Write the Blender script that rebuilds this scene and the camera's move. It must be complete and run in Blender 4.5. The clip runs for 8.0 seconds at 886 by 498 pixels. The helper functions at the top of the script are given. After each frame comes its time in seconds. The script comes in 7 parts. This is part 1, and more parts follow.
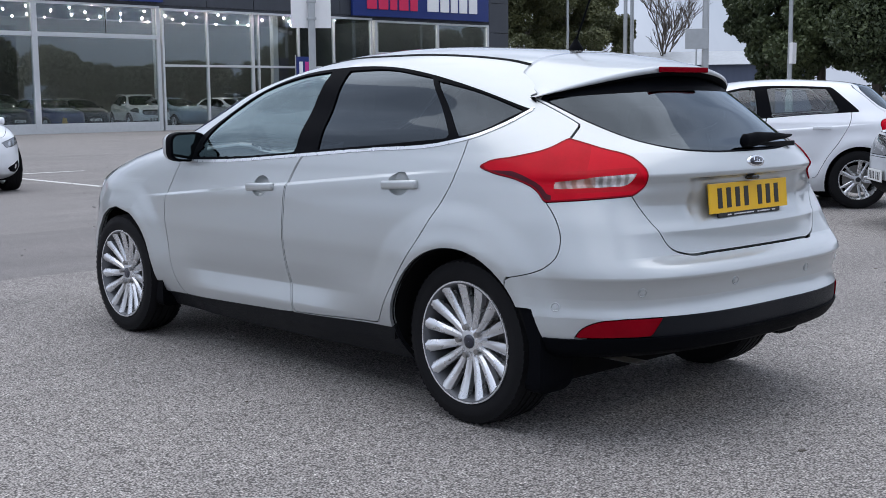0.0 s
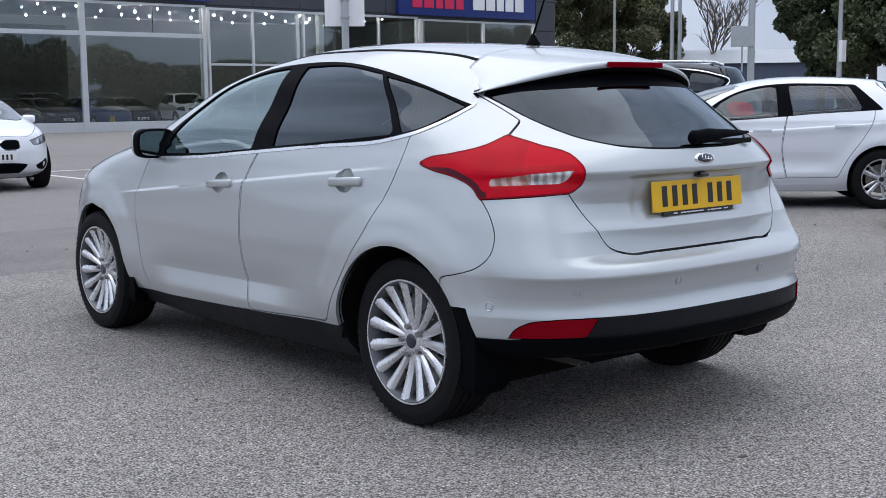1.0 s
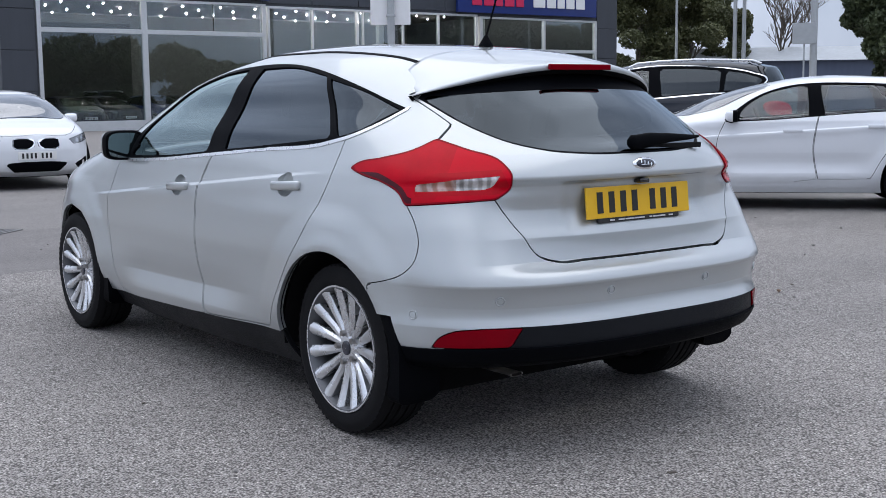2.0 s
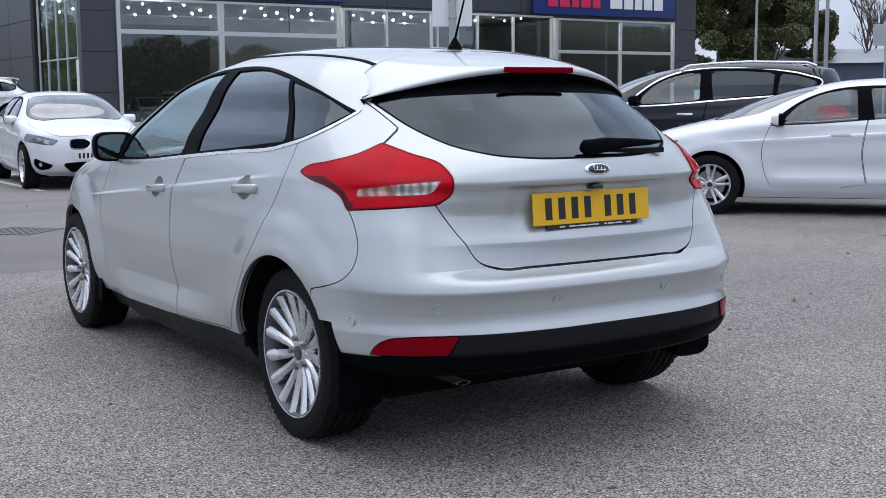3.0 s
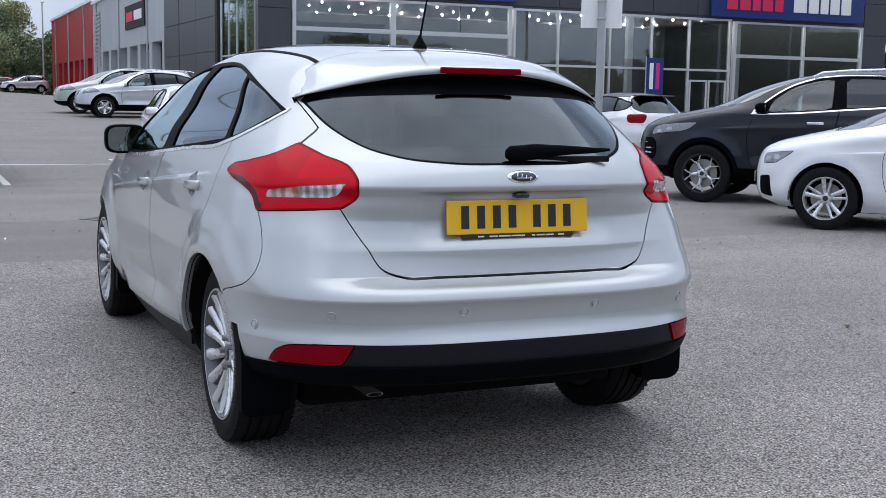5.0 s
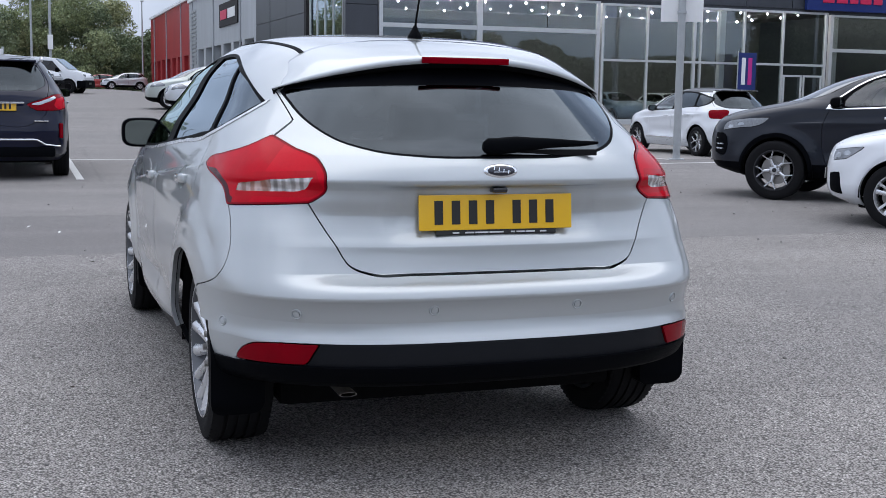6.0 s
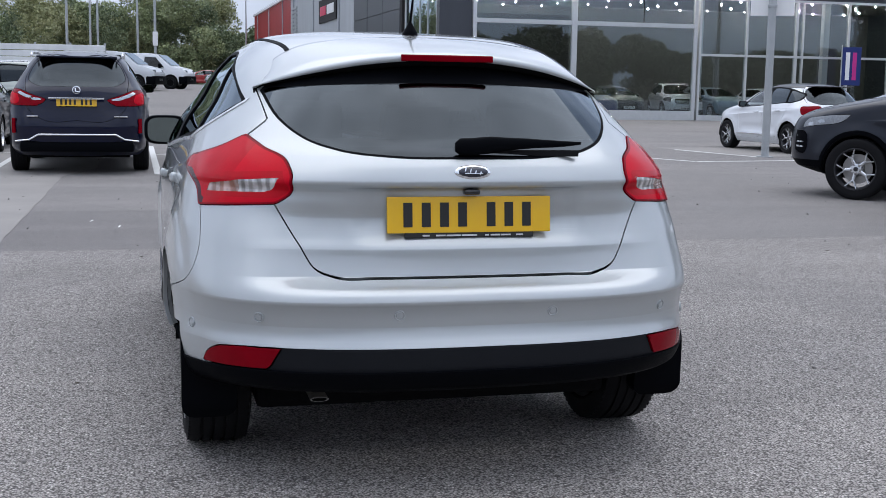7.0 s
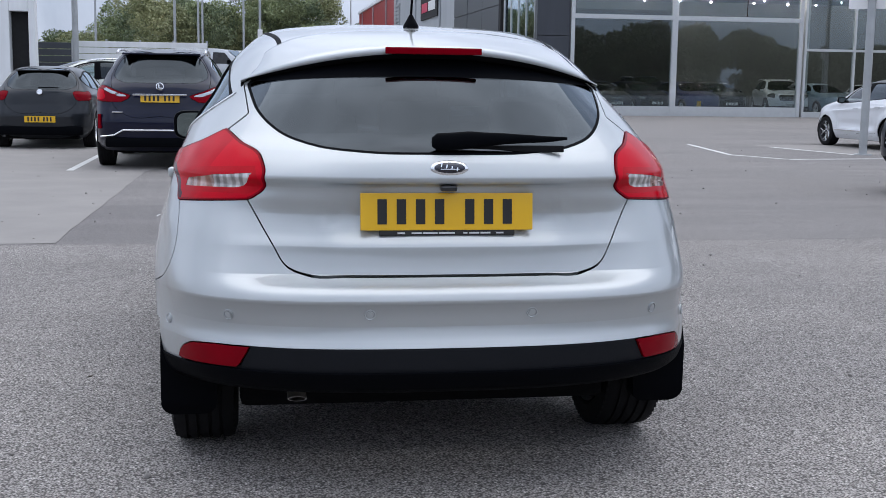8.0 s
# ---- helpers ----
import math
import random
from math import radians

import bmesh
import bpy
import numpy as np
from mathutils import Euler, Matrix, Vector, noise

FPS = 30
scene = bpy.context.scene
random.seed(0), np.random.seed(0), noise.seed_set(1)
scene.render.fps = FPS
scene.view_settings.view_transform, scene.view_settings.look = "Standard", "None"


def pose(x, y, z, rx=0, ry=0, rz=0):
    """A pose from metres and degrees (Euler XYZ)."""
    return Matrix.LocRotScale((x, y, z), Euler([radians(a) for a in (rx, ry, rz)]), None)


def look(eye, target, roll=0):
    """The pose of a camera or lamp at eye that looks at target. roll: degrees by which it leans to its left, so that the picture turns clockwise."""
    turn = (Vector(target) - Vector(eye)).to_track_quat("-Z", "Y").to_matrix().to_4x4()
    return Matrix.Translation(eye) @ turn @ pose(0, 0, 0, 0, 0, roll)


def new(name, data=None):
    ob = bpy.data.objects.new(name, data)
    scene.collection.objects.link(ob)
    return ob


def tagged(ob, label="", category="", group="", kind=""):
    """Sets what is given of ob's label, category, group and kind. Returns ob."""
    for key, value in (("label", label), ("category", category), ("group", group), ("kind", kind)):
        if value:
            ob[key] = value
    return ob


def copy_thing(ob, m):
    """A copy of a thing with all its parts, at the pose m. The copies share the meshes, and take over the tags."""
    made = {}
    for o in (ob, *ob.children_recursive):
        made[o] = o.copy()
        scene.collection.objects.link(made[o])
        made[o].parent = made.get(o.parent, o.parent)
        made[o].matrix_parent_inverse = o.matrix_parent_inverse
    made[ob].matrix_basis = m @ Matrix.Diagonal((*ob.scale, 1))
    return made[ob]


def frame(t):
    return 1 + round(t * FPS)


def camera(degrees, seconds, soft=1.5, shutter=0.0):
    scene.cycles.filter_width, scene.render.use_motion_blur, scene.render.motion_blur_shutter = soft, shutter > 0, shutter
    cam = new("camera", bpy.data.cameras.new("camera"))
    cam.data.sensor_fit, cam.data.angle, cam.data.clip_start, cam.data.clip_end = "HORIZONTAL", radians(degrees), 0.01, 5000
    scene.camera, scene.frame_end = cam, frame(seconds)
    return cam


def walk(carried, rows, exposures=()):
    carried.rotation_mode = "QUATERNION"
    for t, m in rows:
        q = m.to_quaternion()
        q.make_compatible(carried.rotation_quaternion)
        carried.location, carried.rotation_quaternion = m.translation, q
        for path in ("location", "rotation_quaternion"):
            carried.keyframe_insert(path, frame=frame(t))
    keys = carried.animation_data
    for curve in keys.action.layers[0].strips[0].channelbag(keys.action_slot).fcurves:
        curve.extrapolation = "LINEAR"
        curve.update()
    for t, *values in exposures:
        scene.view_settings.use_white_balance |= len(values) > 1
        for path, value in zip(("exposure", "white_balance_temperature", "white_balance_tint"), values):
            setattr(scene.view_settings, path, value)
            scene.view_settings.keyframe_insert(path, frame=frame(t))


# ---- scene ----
cam = camera(41.0, 8.0, 0.8)
PATH = [
    (0, (-3.896, -3.226, 1.24), (-2.554, -1.764, 0.989), -0.6),
    (0.5, (-3.726, -3.363, 1.237), (-2.414, -1.874, 0.987), -0.5),
    (1, (-3.536, -3.448, 1.224), (-2.261, -1.928, 0.972), -0.6),
    (1.5, (-3.317, -3.51, 1.241), (-2.085, -1.954, 0.987), -0.6),
    (2, (-3.1, -3.687, 1.24), (-1.915, -2.096, 0.985), -0.6),
    (3.5, (-2.455, -3.98, 1.244), (-1.449, -2.27, 0.996), -0.1),
    (4, (-2.236, -4.087, 1.246), (-1.298, -2.339, 1.0), 0.4),
    (5.5, (-1.595, -4.179, 1.247), (-0.864, -2.335, 0.991), 1.0),
    (6, (-1.395, -4.182, 1.235), (-0.74, -2.31, 0.975), 0.9),
    (6.5, (-1.206, -4.148, 1.252), (-0.631, -2.251, 0.987), 0.9),
    (7, (-0.976, -4.194, 1.251), (-0.485, -2.275, 0.981), 0.9),
    (7.5, (-0.758, -4.222, 1.253), (-0.352, -2.283, 0.979), 0.8),
    (8, (-0.575, -4.168, 1.246), (-0.257, -2.213, 0.968), 0.8),
]
walk(cam, [(t, look(eye, target, roll)) for t, eye, target, roll in PATH], [(0, 0.64), (8, 0.64)])

# ---- world, sun, exposure ----
world = bpy.data.worlds.new("overcast_sky")
scene.world = world
world.use_nodes = True
wn, wl = world.node_tree.nodes, world.node_tree.links
wn.clear()
w_out = wn.new("ShaderNodeOutputWorld")
w_bg = wn.new("ShaderNodeBackground")
w_sky = wn.new("ShaderNodeTexSky")
w_sky.sky_type = "NISHITA"
w_sky.sun_disc = False
w_sky.sun_elevation, w_sky.sun_rotation = radians(76), radians(17)
w_noise = wn.new("ShaderNodeTexNoise")
w_noise.inputs["Scale"].default_value = 3.2
w_noise.inputs["Detail"].default_value = 7.0
w_noise.inputs["Roughness"].default_value = 0.55
w_noise.inputs["Distortion"].default_value = 0.6
w_ramp = wn.new("ShaderNodeValToRGB")
w_ramp.color_ramp.elements[0].position, w_ramp.color_ramp.elements[0].color = 0.33, (4.1, 4.75, 6.15, 1)
w_ramp.color_ramp.elements[1].position, w_ramp.color_ramp.elements[1].color = 0.66, (9.3, 10.05, 12.0, 1)
w_mix = wn.new("ShaderNodeMixRGB")
w_mix.inputs[0].default_value = 0.88
wl.new(w_noise.outputs["Fac"], w_ramp.inputs[0])
wl.new(w_sky.outputs[0], w_mix.inputs[1])
wl.new(w_ramp.outputs[0], w_mix.inputs[2])
w_tc, w_sep = wn.new("ShaderNodeTexCoord"), wn.new("ShaderNodeSeparateXYZ")
w_up = wn.new("ShaderNodeValToRGB")  # an overcast sky is brighter overhead than at the horizon
w_up.color_ramp.elements[0].position, w_up.color_ramp.elements[0].color = 0.0, (0.52, 0.53, 0.55, 1)
w_up.color_ramp.elements[1].position, w_up.color_ramp.elements[1].color = 0.85, (1.03, 1.02, 1.00, 1)
w_mul = wn.new("ShaderNodeMixRGB")
w_mul.blend_type = "MULTIPLY"
w_mul.inputs[0].default_value = 1.0
wl.new(w_tc.outputs["Generated"], w_sep.inputs[0])
wl.new(w_sep.outputs["Z"], w_up.inputs[0])
wl.new(w_mix.outputs[0], w_mul.inputs[1])
wl.new(w_up.outputs[0], w_mul.inputs[2])
wl.new(w_mul.outputs[0], w_bg.inputs[0])
w_bg.inputs[1].default_value = 0.112
wl.new(w_bg.outputs[0], w_out.inputs[0])

sun = new("sun", bpy.data.lights.new("sun", "SUN"))
sun.data.energy, sun.data.angle, sun.data.color = 0.8, radians(80), (1.0, 0.97, 0.94)
sun.matrix_world = look((0, 0, 30), (-0.8, -2.6, 30 - 11.0))


# ---- materials ----
def shader(name):
    m = bpy.data.materials.new(name)
    m.use_nodes = True
    return m, m.node_tree.nodes, m.node_tree.links, m.node_tree.nodes["Principled BSDF"]


def coords(n, l, scale=1.0, stretch=(1, 1, 1)):
    tc, mp = n.new("ShaderNodeTexCoord"), n.new("ShaderNodeMapping")
    mp.inputs["Scale"].default_value = [scale * s for s in stretch]
    l.new(tc.outputs["Object"], mp.inputs["Vector"])
    return mp.outputs["Vector"]


def noise_tex(n, l, vec, scale, detail=3.0, rough=0.5):
    t = n.new("ShaderNodeTexNoise")
    t.inputs["Scale"].default_value, t.inputs["Detail"].default_value, t.inputs["Roughness"].default_value = scale, detail, rough
    l.new(vec, t.inputs["Vector"])
    return t.outputs["Fac"]


def ramp(n, l, fac, stops):
    r = n.new("ShaderNodeValToRGB")
    e = r.color_ramp.elements
    while len(e) < len(stops):
        e.new(0.5)
    for k, (p, c) in zip(e, stops):
        k.position, k.color = p, (*c, 1) if len(c) == 3 else c
    l.new(fac, r.inputs[0])
    return r.outputs[0]


def mixed(n, l, fac, a, b, mode="MIX"):
    m = n.new("ShaderNodeMixRGB")
    m.blend_type = mode
    for sock, v in zip(m.inputs, (fac, a, b)):
        if isinstance(v, (int, float)):
            sock.default_value = v
        elif isinstance(v, tuple):
            sock.default_value = (*v, 1)
        else:
            l.new(v, sock)
    return m.outputs[0]


def bump(n, l, p, height, strength=0.3, distance=0.01):
    b = n.new("ShaderNodeBump")
    b.inputs["Strength"].default_value, b.inputs["Distance"].default_value = strength, distance
    l.new(height, b.inputs["Height"])
    l.new(b.outputs[0], p.inputs["Normal"])


def plain(name, colour, rough=0.5, metal=0.0, coat=0.0, vary=0.12, scale=9.0, relief=0.0, fine=120.0, shine=0.5):
    """A surface of one colour with wear at two scales."""
    m, n, l, p = shader(name)
    v = coords(n, l)
    big, small = noise_tex(n, l, v, scale, 4), noise_tex(n, l, v, fine, 2)
    c = mixed(n, l, big, tuple(x * (1 - vary) for x in colour), tuple(min(1, x * (1 + vary)) for x in colour))
    c = mixed(n, l, 0.25 * min(1, vary * 4), c, ramp(n, l, small, [(0.3, tuple(x * 0.8 for x in colour)), (0.7, colour)]))
    l.new(c, p.inputs["Base Color"])
    l.new(ramp(n, l, big, [(0.2, (rough * 0.88,) * 3), (0.8, (min(1, rough * 1.12),) * 3)]), p.inputs["Roughness"])
    p.inputs["Metallic"].default_value, p.inputs["Coat Weight"].default_value = metal, coat
    p.inputs["Coat Roughness"].default_value, p.inputs["Specular IOR Level"].default_value = 0.03, shine
    if relief:
        bump(n, l, p, small, relief, 0.004)
    return m


def car_paint(name, colour, flake=0.0, metal=0.0, rough=0.32):
    """Clear-coated car paint: faint flake, orange peel and dust."""
    m, n, l, p = shader(name)
    v = coords(n, l)
    dust = noise_tex(n, l, v, 2.6, 5, 0.6)
    flk = n.new("ShaderNodeTexVoronoi")
    flk.inputs["Scale"].default_value = 1400
    l.new(v, flk.inputs["Vector"])
    c = mixed(n, l, flake, colour, flk.outputs["Color"], "SOFT_LIGHT")
    film = 0.10 if max(colour) > 0.2 else 0.004
    c = mixed(n, l, ramp(n, l, dust, [(0.45, (0, 0, 0)), (0.8, (film,) * 3)]), c, (0.42, 0.41, 0.39))
    l.new(c, p.inputs["Base Color"])
    p.inputs["Metallic"].default_value, p.inputs["Roughness"].default_value = metal, rough
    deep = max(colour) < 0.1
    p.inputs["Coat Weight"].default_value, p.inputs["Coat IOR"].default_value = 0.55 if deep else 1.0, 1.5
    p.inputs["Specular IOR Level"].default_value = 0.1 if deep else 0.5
    l.new(ramp(n, l, dust, [(0.3, (0.015,) * 3), (0.8, (0.06,) * 3)]), p.inputs["Coat Roughness"])
    return m


def pane_glass(name, tint, rough=0.0, ior=1.5, cast=(0.95, 0.97, 1.0)):
    """Thin glass: tinted see-through, with a mirror share that grows towards grazing."""
    m, n, l, p = shader(name)
    n.remove(p)
    out = n["Material Output"]
    tr, gl, lw, mx, pw, ml = (n.new("ShaderNode" + k) for k in ("BsdfTransparent", "BsdfGlossy", "LayerWeight", "MixShader", "Math", "Math"))
    tr.inputs[0].default_value, gl.inputs["Roughness"].default_value = (*tint, 1), rough
    gl.inputs[0].default_value = (*cast, 1)
    f0 = ((ior - 1) / (ior + 1)) ** 2
    f0 = 2 * f0 / (1 + f0)
    lw.inputs["Blend"].default_value = 0.5
    pw.operation, pw.inputs[1].default_value = "POWER", 4.0
    ml.operation, ml.inputs[1].default_value, ml.inputs[2].default_value = "MULTIPLY_ADD", 1 - f0, f0
    l.new(lw.outputs["Facing"], pw.inputs[0])
    l.new(pw.outputs[0], ml.inputs[0])
    l.new(ml.outputs[0], mx.inputs[0])
    l.new(tr.outputs[0], mx.inputs[1])
    l.new(gl.outputs[0], mx.inputs[2])
    l.new(mx.outputs[0], out.inputs[0])
    return m


def glow(name, colour, power):
    m, n, l, p = shader(name)
    p.inputs["Base Color"].default_value = (*colour, 1)
    p.inputs["Emission Color"].default_value = (*colour, 1)
    p.inputs["Emission Strength"].default_value = power
    return m


def asphalt(name):
    m, n, l, p = shader(name)
    v = coords(n, l)
    vor = n.new("ShaderNodeTexVoronoi")
    vor.inputs["Scale"].default_value = 125
    vor.inputs["Randomness"].default_value = 1.0
    l.new(v, vor.inputs["Vector"])
    chip = n.new("ShaderNodeSeparateColor")
    l.new(vor.outputs["Color"], chip.inputs[0])
    stone = ramp(n, l, chip.outputs[0], [(0.0, (0.298, 0.281, 0.268)), (0.5, (0.374, 0.353, 0.338)), (0.93, (0.448, 0.425, 0.407)), (1.0, (0.72, 0.69, 0.665))])
    pits = ramp(n, l, vor.outputs["Distance"], [(0.32, (1.0, 1.0, 1.0)), (0.60, (0.40, 0.395, 0.39)), (0.78, (0.12, 0.12, 0.12))])
    c = mixed(n, l, 0.88, stone, pits, "MULTIPLY")
    mid = noise_tex(n, l, v, 14, 4, 0.6)
    c = mixed(n, l, 0.5, c, ramp(n, l, mid, [(0.3, (0.78,) * 3), (0.7, (1.16,) * 3)]), "MULTIPLY")
    big = noise_tex(n, l, v, 0.22, 6, 0.65)
    c = mixed(n, l, 0.75, c, ramp(n, l, big, [(0.32, (0.78, 0.78, 0.79)), (0.68, (1.22, 1.20, 1.17))]), "MULTIPLY")
    # older coarse tarmac this side of the seam, a smoother darker layer beyond it
    sep, wob = n.new("ShaderNodeSeparateXYZ"), n.new("ShaderNodeMath")
    l.new(v, sep.inputs[0])
    wob.operation, wob.inputs[1].default_value = "MULTIPLY_ADD", 0.12
    l.new(noise_tex(n, l, v, 2.2, 5, 0.7), wob.inputs[0])
    l.new(sep.outputs["Y"], wob.inputs[2])
    near, far = n.new("ShaderNodeMapRange"), mixed(n, l, 0.55, c, (0.205, 0.198, 0.195))
    near.inputs["From Min"].default_value, near.inputs["From Max"].default_value = 5.03, 5.12
    l.new(wob.outputs[0], near.inputs["Value"])
    c = mixed(n, l, near.outputs[0], c, mixed(n, l, 1.0, far, (1.0, 0.99, 0.985), "MULTIPLY"))
    # a trench filled with darker tarmac along the seam
    t_far, t_east = n.new("ShaderNodeMapRange"), n.new("ShaderNodeMapRange")
    t_far.inputs["From Min"].default_value, t_far.inputs["From Max"].default_value = 7.90, 7.93
    t_east.inputs["From Min"].default_value, t_east.inputs["From Max"].default_value = 1.2, 3.5
    l.new(wob.outputs[0], t_far.inputs["Value"])
    l.new(sep.outputs["X"], t_east.inputs["Value"])
    inside = mixed(n, l, 1.0, mixed(n, l, 1.0, near.outputs[0], mixed(n, l, t_far.outputs[0], (1, 1, 1), (0, 0, 0)), "MULTIPLY"), mixed(n, l, t_east.outputs[0], (1, 1, 1), (0, 0, 0)), "MULTIPLY")
    c = mixed(n, l, inside, c, mixed(n, l, 1.0, c, (0.84, 0.84, 0.85), "MULTIPLY"))
    seam = n.new("ShaderNodeValToRGB")
    seam.color_ramp.interpolation = "LINEAR"
    seam.color_ramp.elements[0].position, seam.color_ramp.elements[0].color = 0.40, (0, 0, 0, 1)
    seam.color_ramp.elements[1].position, seam.color_ramp.elements[1].color = 0.60, (0, 0, 0, 1)
    mid_stop = seam.color_ramp.elements.new(0.5)
    mid_stop.color = (0.55, 0.55, 0.55, 1)
    l.new(near.outputs[0], seam.inputs[0])
    c = mixed(n, l, seam.outputs[0], c, (0.06, 0.06, 0.06))
    crack = n.new("ShaderNodeTexVoronoi")
    crack.feature, crack.inputs["Scale"].default_value = "DISTANCE_TO_EDGE", 0.16
    bend = mixed(n, l, 0.12, v, noise_tex(n, l, v, 1.3, 6, 0.7))
    l.new(bend, crack.inputs["Vector"])
    c = mixed(n, l, ramp(n, l, crack.outputs["Distance"], [(0.0, (0.18,) * 3), (0.0035, (0,) * 3)]), c, (0.05, 0.05, 0.05))
    streak = noise_tex(n, l, coords(n, l, 1, (0.25, 1.6, 1)), 0.9, 4)
    c = mixed(n, l, 0.35, c, ramp(n, l, streak, [(0.35, (0.8,) * 3), (0.7, (1.2,) * 3)]), "MULTIPLY")
    l.new(c, p.inputs["Base Color"])
    l.new(ramp(n, l, mid, [(0.2, (0.72,) * 3), (0.8, (0.92,) * 3)]), p.inputs["Roughness"])
    p.inputs["Specular IOR Level"].default_value = 0.2
    bump(n, l, p, mixed(n, l, 0.3, vor.outputs["Distance"], mid), 0.8, 0.007)
    return m


def leafage(name, dark, light):
    m, n, l, p = shader(name)
    g = n.new("ShaderNodeNewGeometry")
    v = coords(n, l)
    c = mixed(n, l, g.outputs["Random Per Island"], dark, light)
    c = mixed(n, l, 0.5, c, ramp(n, l, noise_tex(n, l, v, 0.5, 3), [(0.35, (0.55, 0.6, 0.5)), (0.7, (1.3, 1.2, 1.0))]), "MULTIPLY")
    l.new(c, p.inputs["Base Color"])
    p.inputs["Roughness"].default_value = 0.6
    p.inputs["Subsurface Weight"].default_value = 0.0
    return m


def cladding(name, colour, rough=0.45, pitch=0.0):
    m, n, l, p = shader(name)
    v = coords(n, l)
    big, run = noise_tex(n, l, v, 0.4, 4), noise_tex(n, l, coords(n, l, 1, (3, 3, 0.25)), 1.2, 4)
    c = mixed(n, l, big, tuple(x * 0.88 for x in colour), tuple(x * 1.12 for x in colour))
    c = mixed(n, l, 0.25, c, ramp(n, l, run, [(0.4, (0.75,) * 3), (0.7, (1.15,) * 3)]), "MULTIPLY")
    l.new(c, p.inputs["Base Color"])
    p.inputs["Roughness"].default_value = rough
    bump(n, l, p, noise_tex(n, l, v, 60, 2), 0.04, 0.002)
    return m


def ribbed(name, dark, light, metal=0.3, coat=1.0, pitch=12, twist=3.5):
    """A moulded lens: upright ribs and cells behind a clear cover."""
    m, n, l, p = shader(name)
    v = coords(n, l)
    w = n.new("ShaderNodeTexWave")
    w.inputs["Scale"].default_value, w.inputs["Distortion"].default_value, w.inputs["Detail"].default_value = pitch, twist, 1
    l.new(v, w.inputs["Vector"])
    c = ramp(n, l, w.outputs["Fac"], [(0.2, dark), (0.75, light)])
    c = mixed(n, l, 0.8, c, ramp(n, l, noise_tex(n, l, v, 28, 3), [(0.35, (0.45,) * 3), (0.65, (1.2,) * 3)]), "MULTIPLY")
    l.new(c, p.inputs["Base Color"])
    p.inputs["Roughness"].default_value, p.inputs["Metallic"].default_value, p.inputs["Coat Weight"].default_value = 0.25, metal, coat
    return m


SILVER = car_paint("silver_paint", (0.452, 0.477, 0.484), 0.12, 0.55, 0.37)
WHITE = car_paint("white_paint", (0.72, 0.74, 0.77), 0.0, 0.0, 0.4)
CHARCOAL = car_paint("charcoal_paint", (0.011, 0.014, 0.022), 0.05, 0.1, 0.35)
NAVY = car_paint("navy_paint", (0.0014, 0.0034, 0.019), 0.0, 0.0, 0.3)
DARKGREY = car_paint("dark_grey_paint", (0.020, 0.023, 0.028), 0.1, 0.3, 0.35)
SILVER_B = car_paint("pale_silver_paint", (0.55, 0.57, 0.59), 0.1, 0.5, 0.35)
SAGE = car_paint("sage_grey_paint", (0.38, 0.41, 0.38), 0.1, 0.4, 0.35)
BLUE_PAINT = car_paint("blue_paint", (0.012, 0.03, 0.14), 0.05, 0.2, 0.3)
PALE_BLUE = car_paint("pale_blue_paint", (0.25, 0.36, 0.46), 0.05, 0.3, 0.3)
REDPAINT = car_paint("red_paint", (0.35, 0.02, 0.02), 0.1, 0.0, 0.35)
BLACK_TRIM = plain("black_plastic", (0.0030, 0.0034, 0.0046), 0.5, relief=0.15, fine=600, shine=0.02)
BUMPER_BLACK = plain("grained_bumper_plastic", (0.008, 0.009, 0.0115), 0.45, relief=0.2, fine=500, shine=0.14)
GLOSS_BLACK = plain("gloss_black", (0.008, 0.008, 0.009), 0.12, coat=0.6)
RUBBER = plain("tyre_rubber", (0.009, 0.009, 0.010), 0.7, relief=0.2, fine=300, shine=0.12)
LINER = plain("liner_black", (0.004, 0.004, 0.0045), 0.9, shine=0.1)
ALLOY = plain("silver_alloy", (0.70, 0.71, 0.73), 0.28, 0.75, coat=0.4, vary=0.06, scale=20)
ALLOY_DARK = plain("dark_alloy", (0.04, 0.04, 0.045), 0.35, 0.5)
BARREL = plain("shaded_alloy", (0.13, 0.135, 0.145), 0.45, 0.6)
STEEL = plain("brake_steel", (0.30, 0.29, 0.28), 0.4, 0.9)
CHROME = plain("chrome", (0.82, 0.83, 0.85), 0.10, 1.0, vary=0.03)
RED_LENS = plain("red_lens", (0.53, 0.0, 0.012), 0.16, coat=0.16, vary=0.20, scale=5, shine=0.04)
WING_RED = plain("wing_red_lens", (0.46, 0.0, 0.010), 0.14, coat=0.18, vary=0.35, scale=11, shine=0.04)
MID_RED = plain("mid_red_lens", (0.44, 0.0, 0.008), 0.18, coat=0.25, vary=0.3, scale=14, shine=0.05)
WING_SHADE = plain("wing_shade_maroon", (0.055, 0.0, 0.006), 0.16, coat=0.35, vary=0.4, scale=18, shine=0.05)
DEEP_RED = plain("deep_red_lens", (0.20, 0.0, 0.006), 0.18, coat=0.08, vary=0.25, scale=12, shine=0.05)
CLEAR_LENS = ribbed("clear_lens", (0.34, 0.32, 0.31), (0.62, 0.60, 0.59))
AMBER_LENS = ribbed("amber_lens", (0.30, 0.13, 0.09), (0.50, 0.34, 0.30))
BEZEL = plain("lamp_bezel", (0.20, 0.21, 0.225), 0.12, 0.4, coat=1.0, vary=0.5, scale=40)
HEADLAMP = plain("headlamp_lens", (0.42, 0.45, 0.48), 0.10, 0.6, coat=1.0, vary=0.4, scale=30)
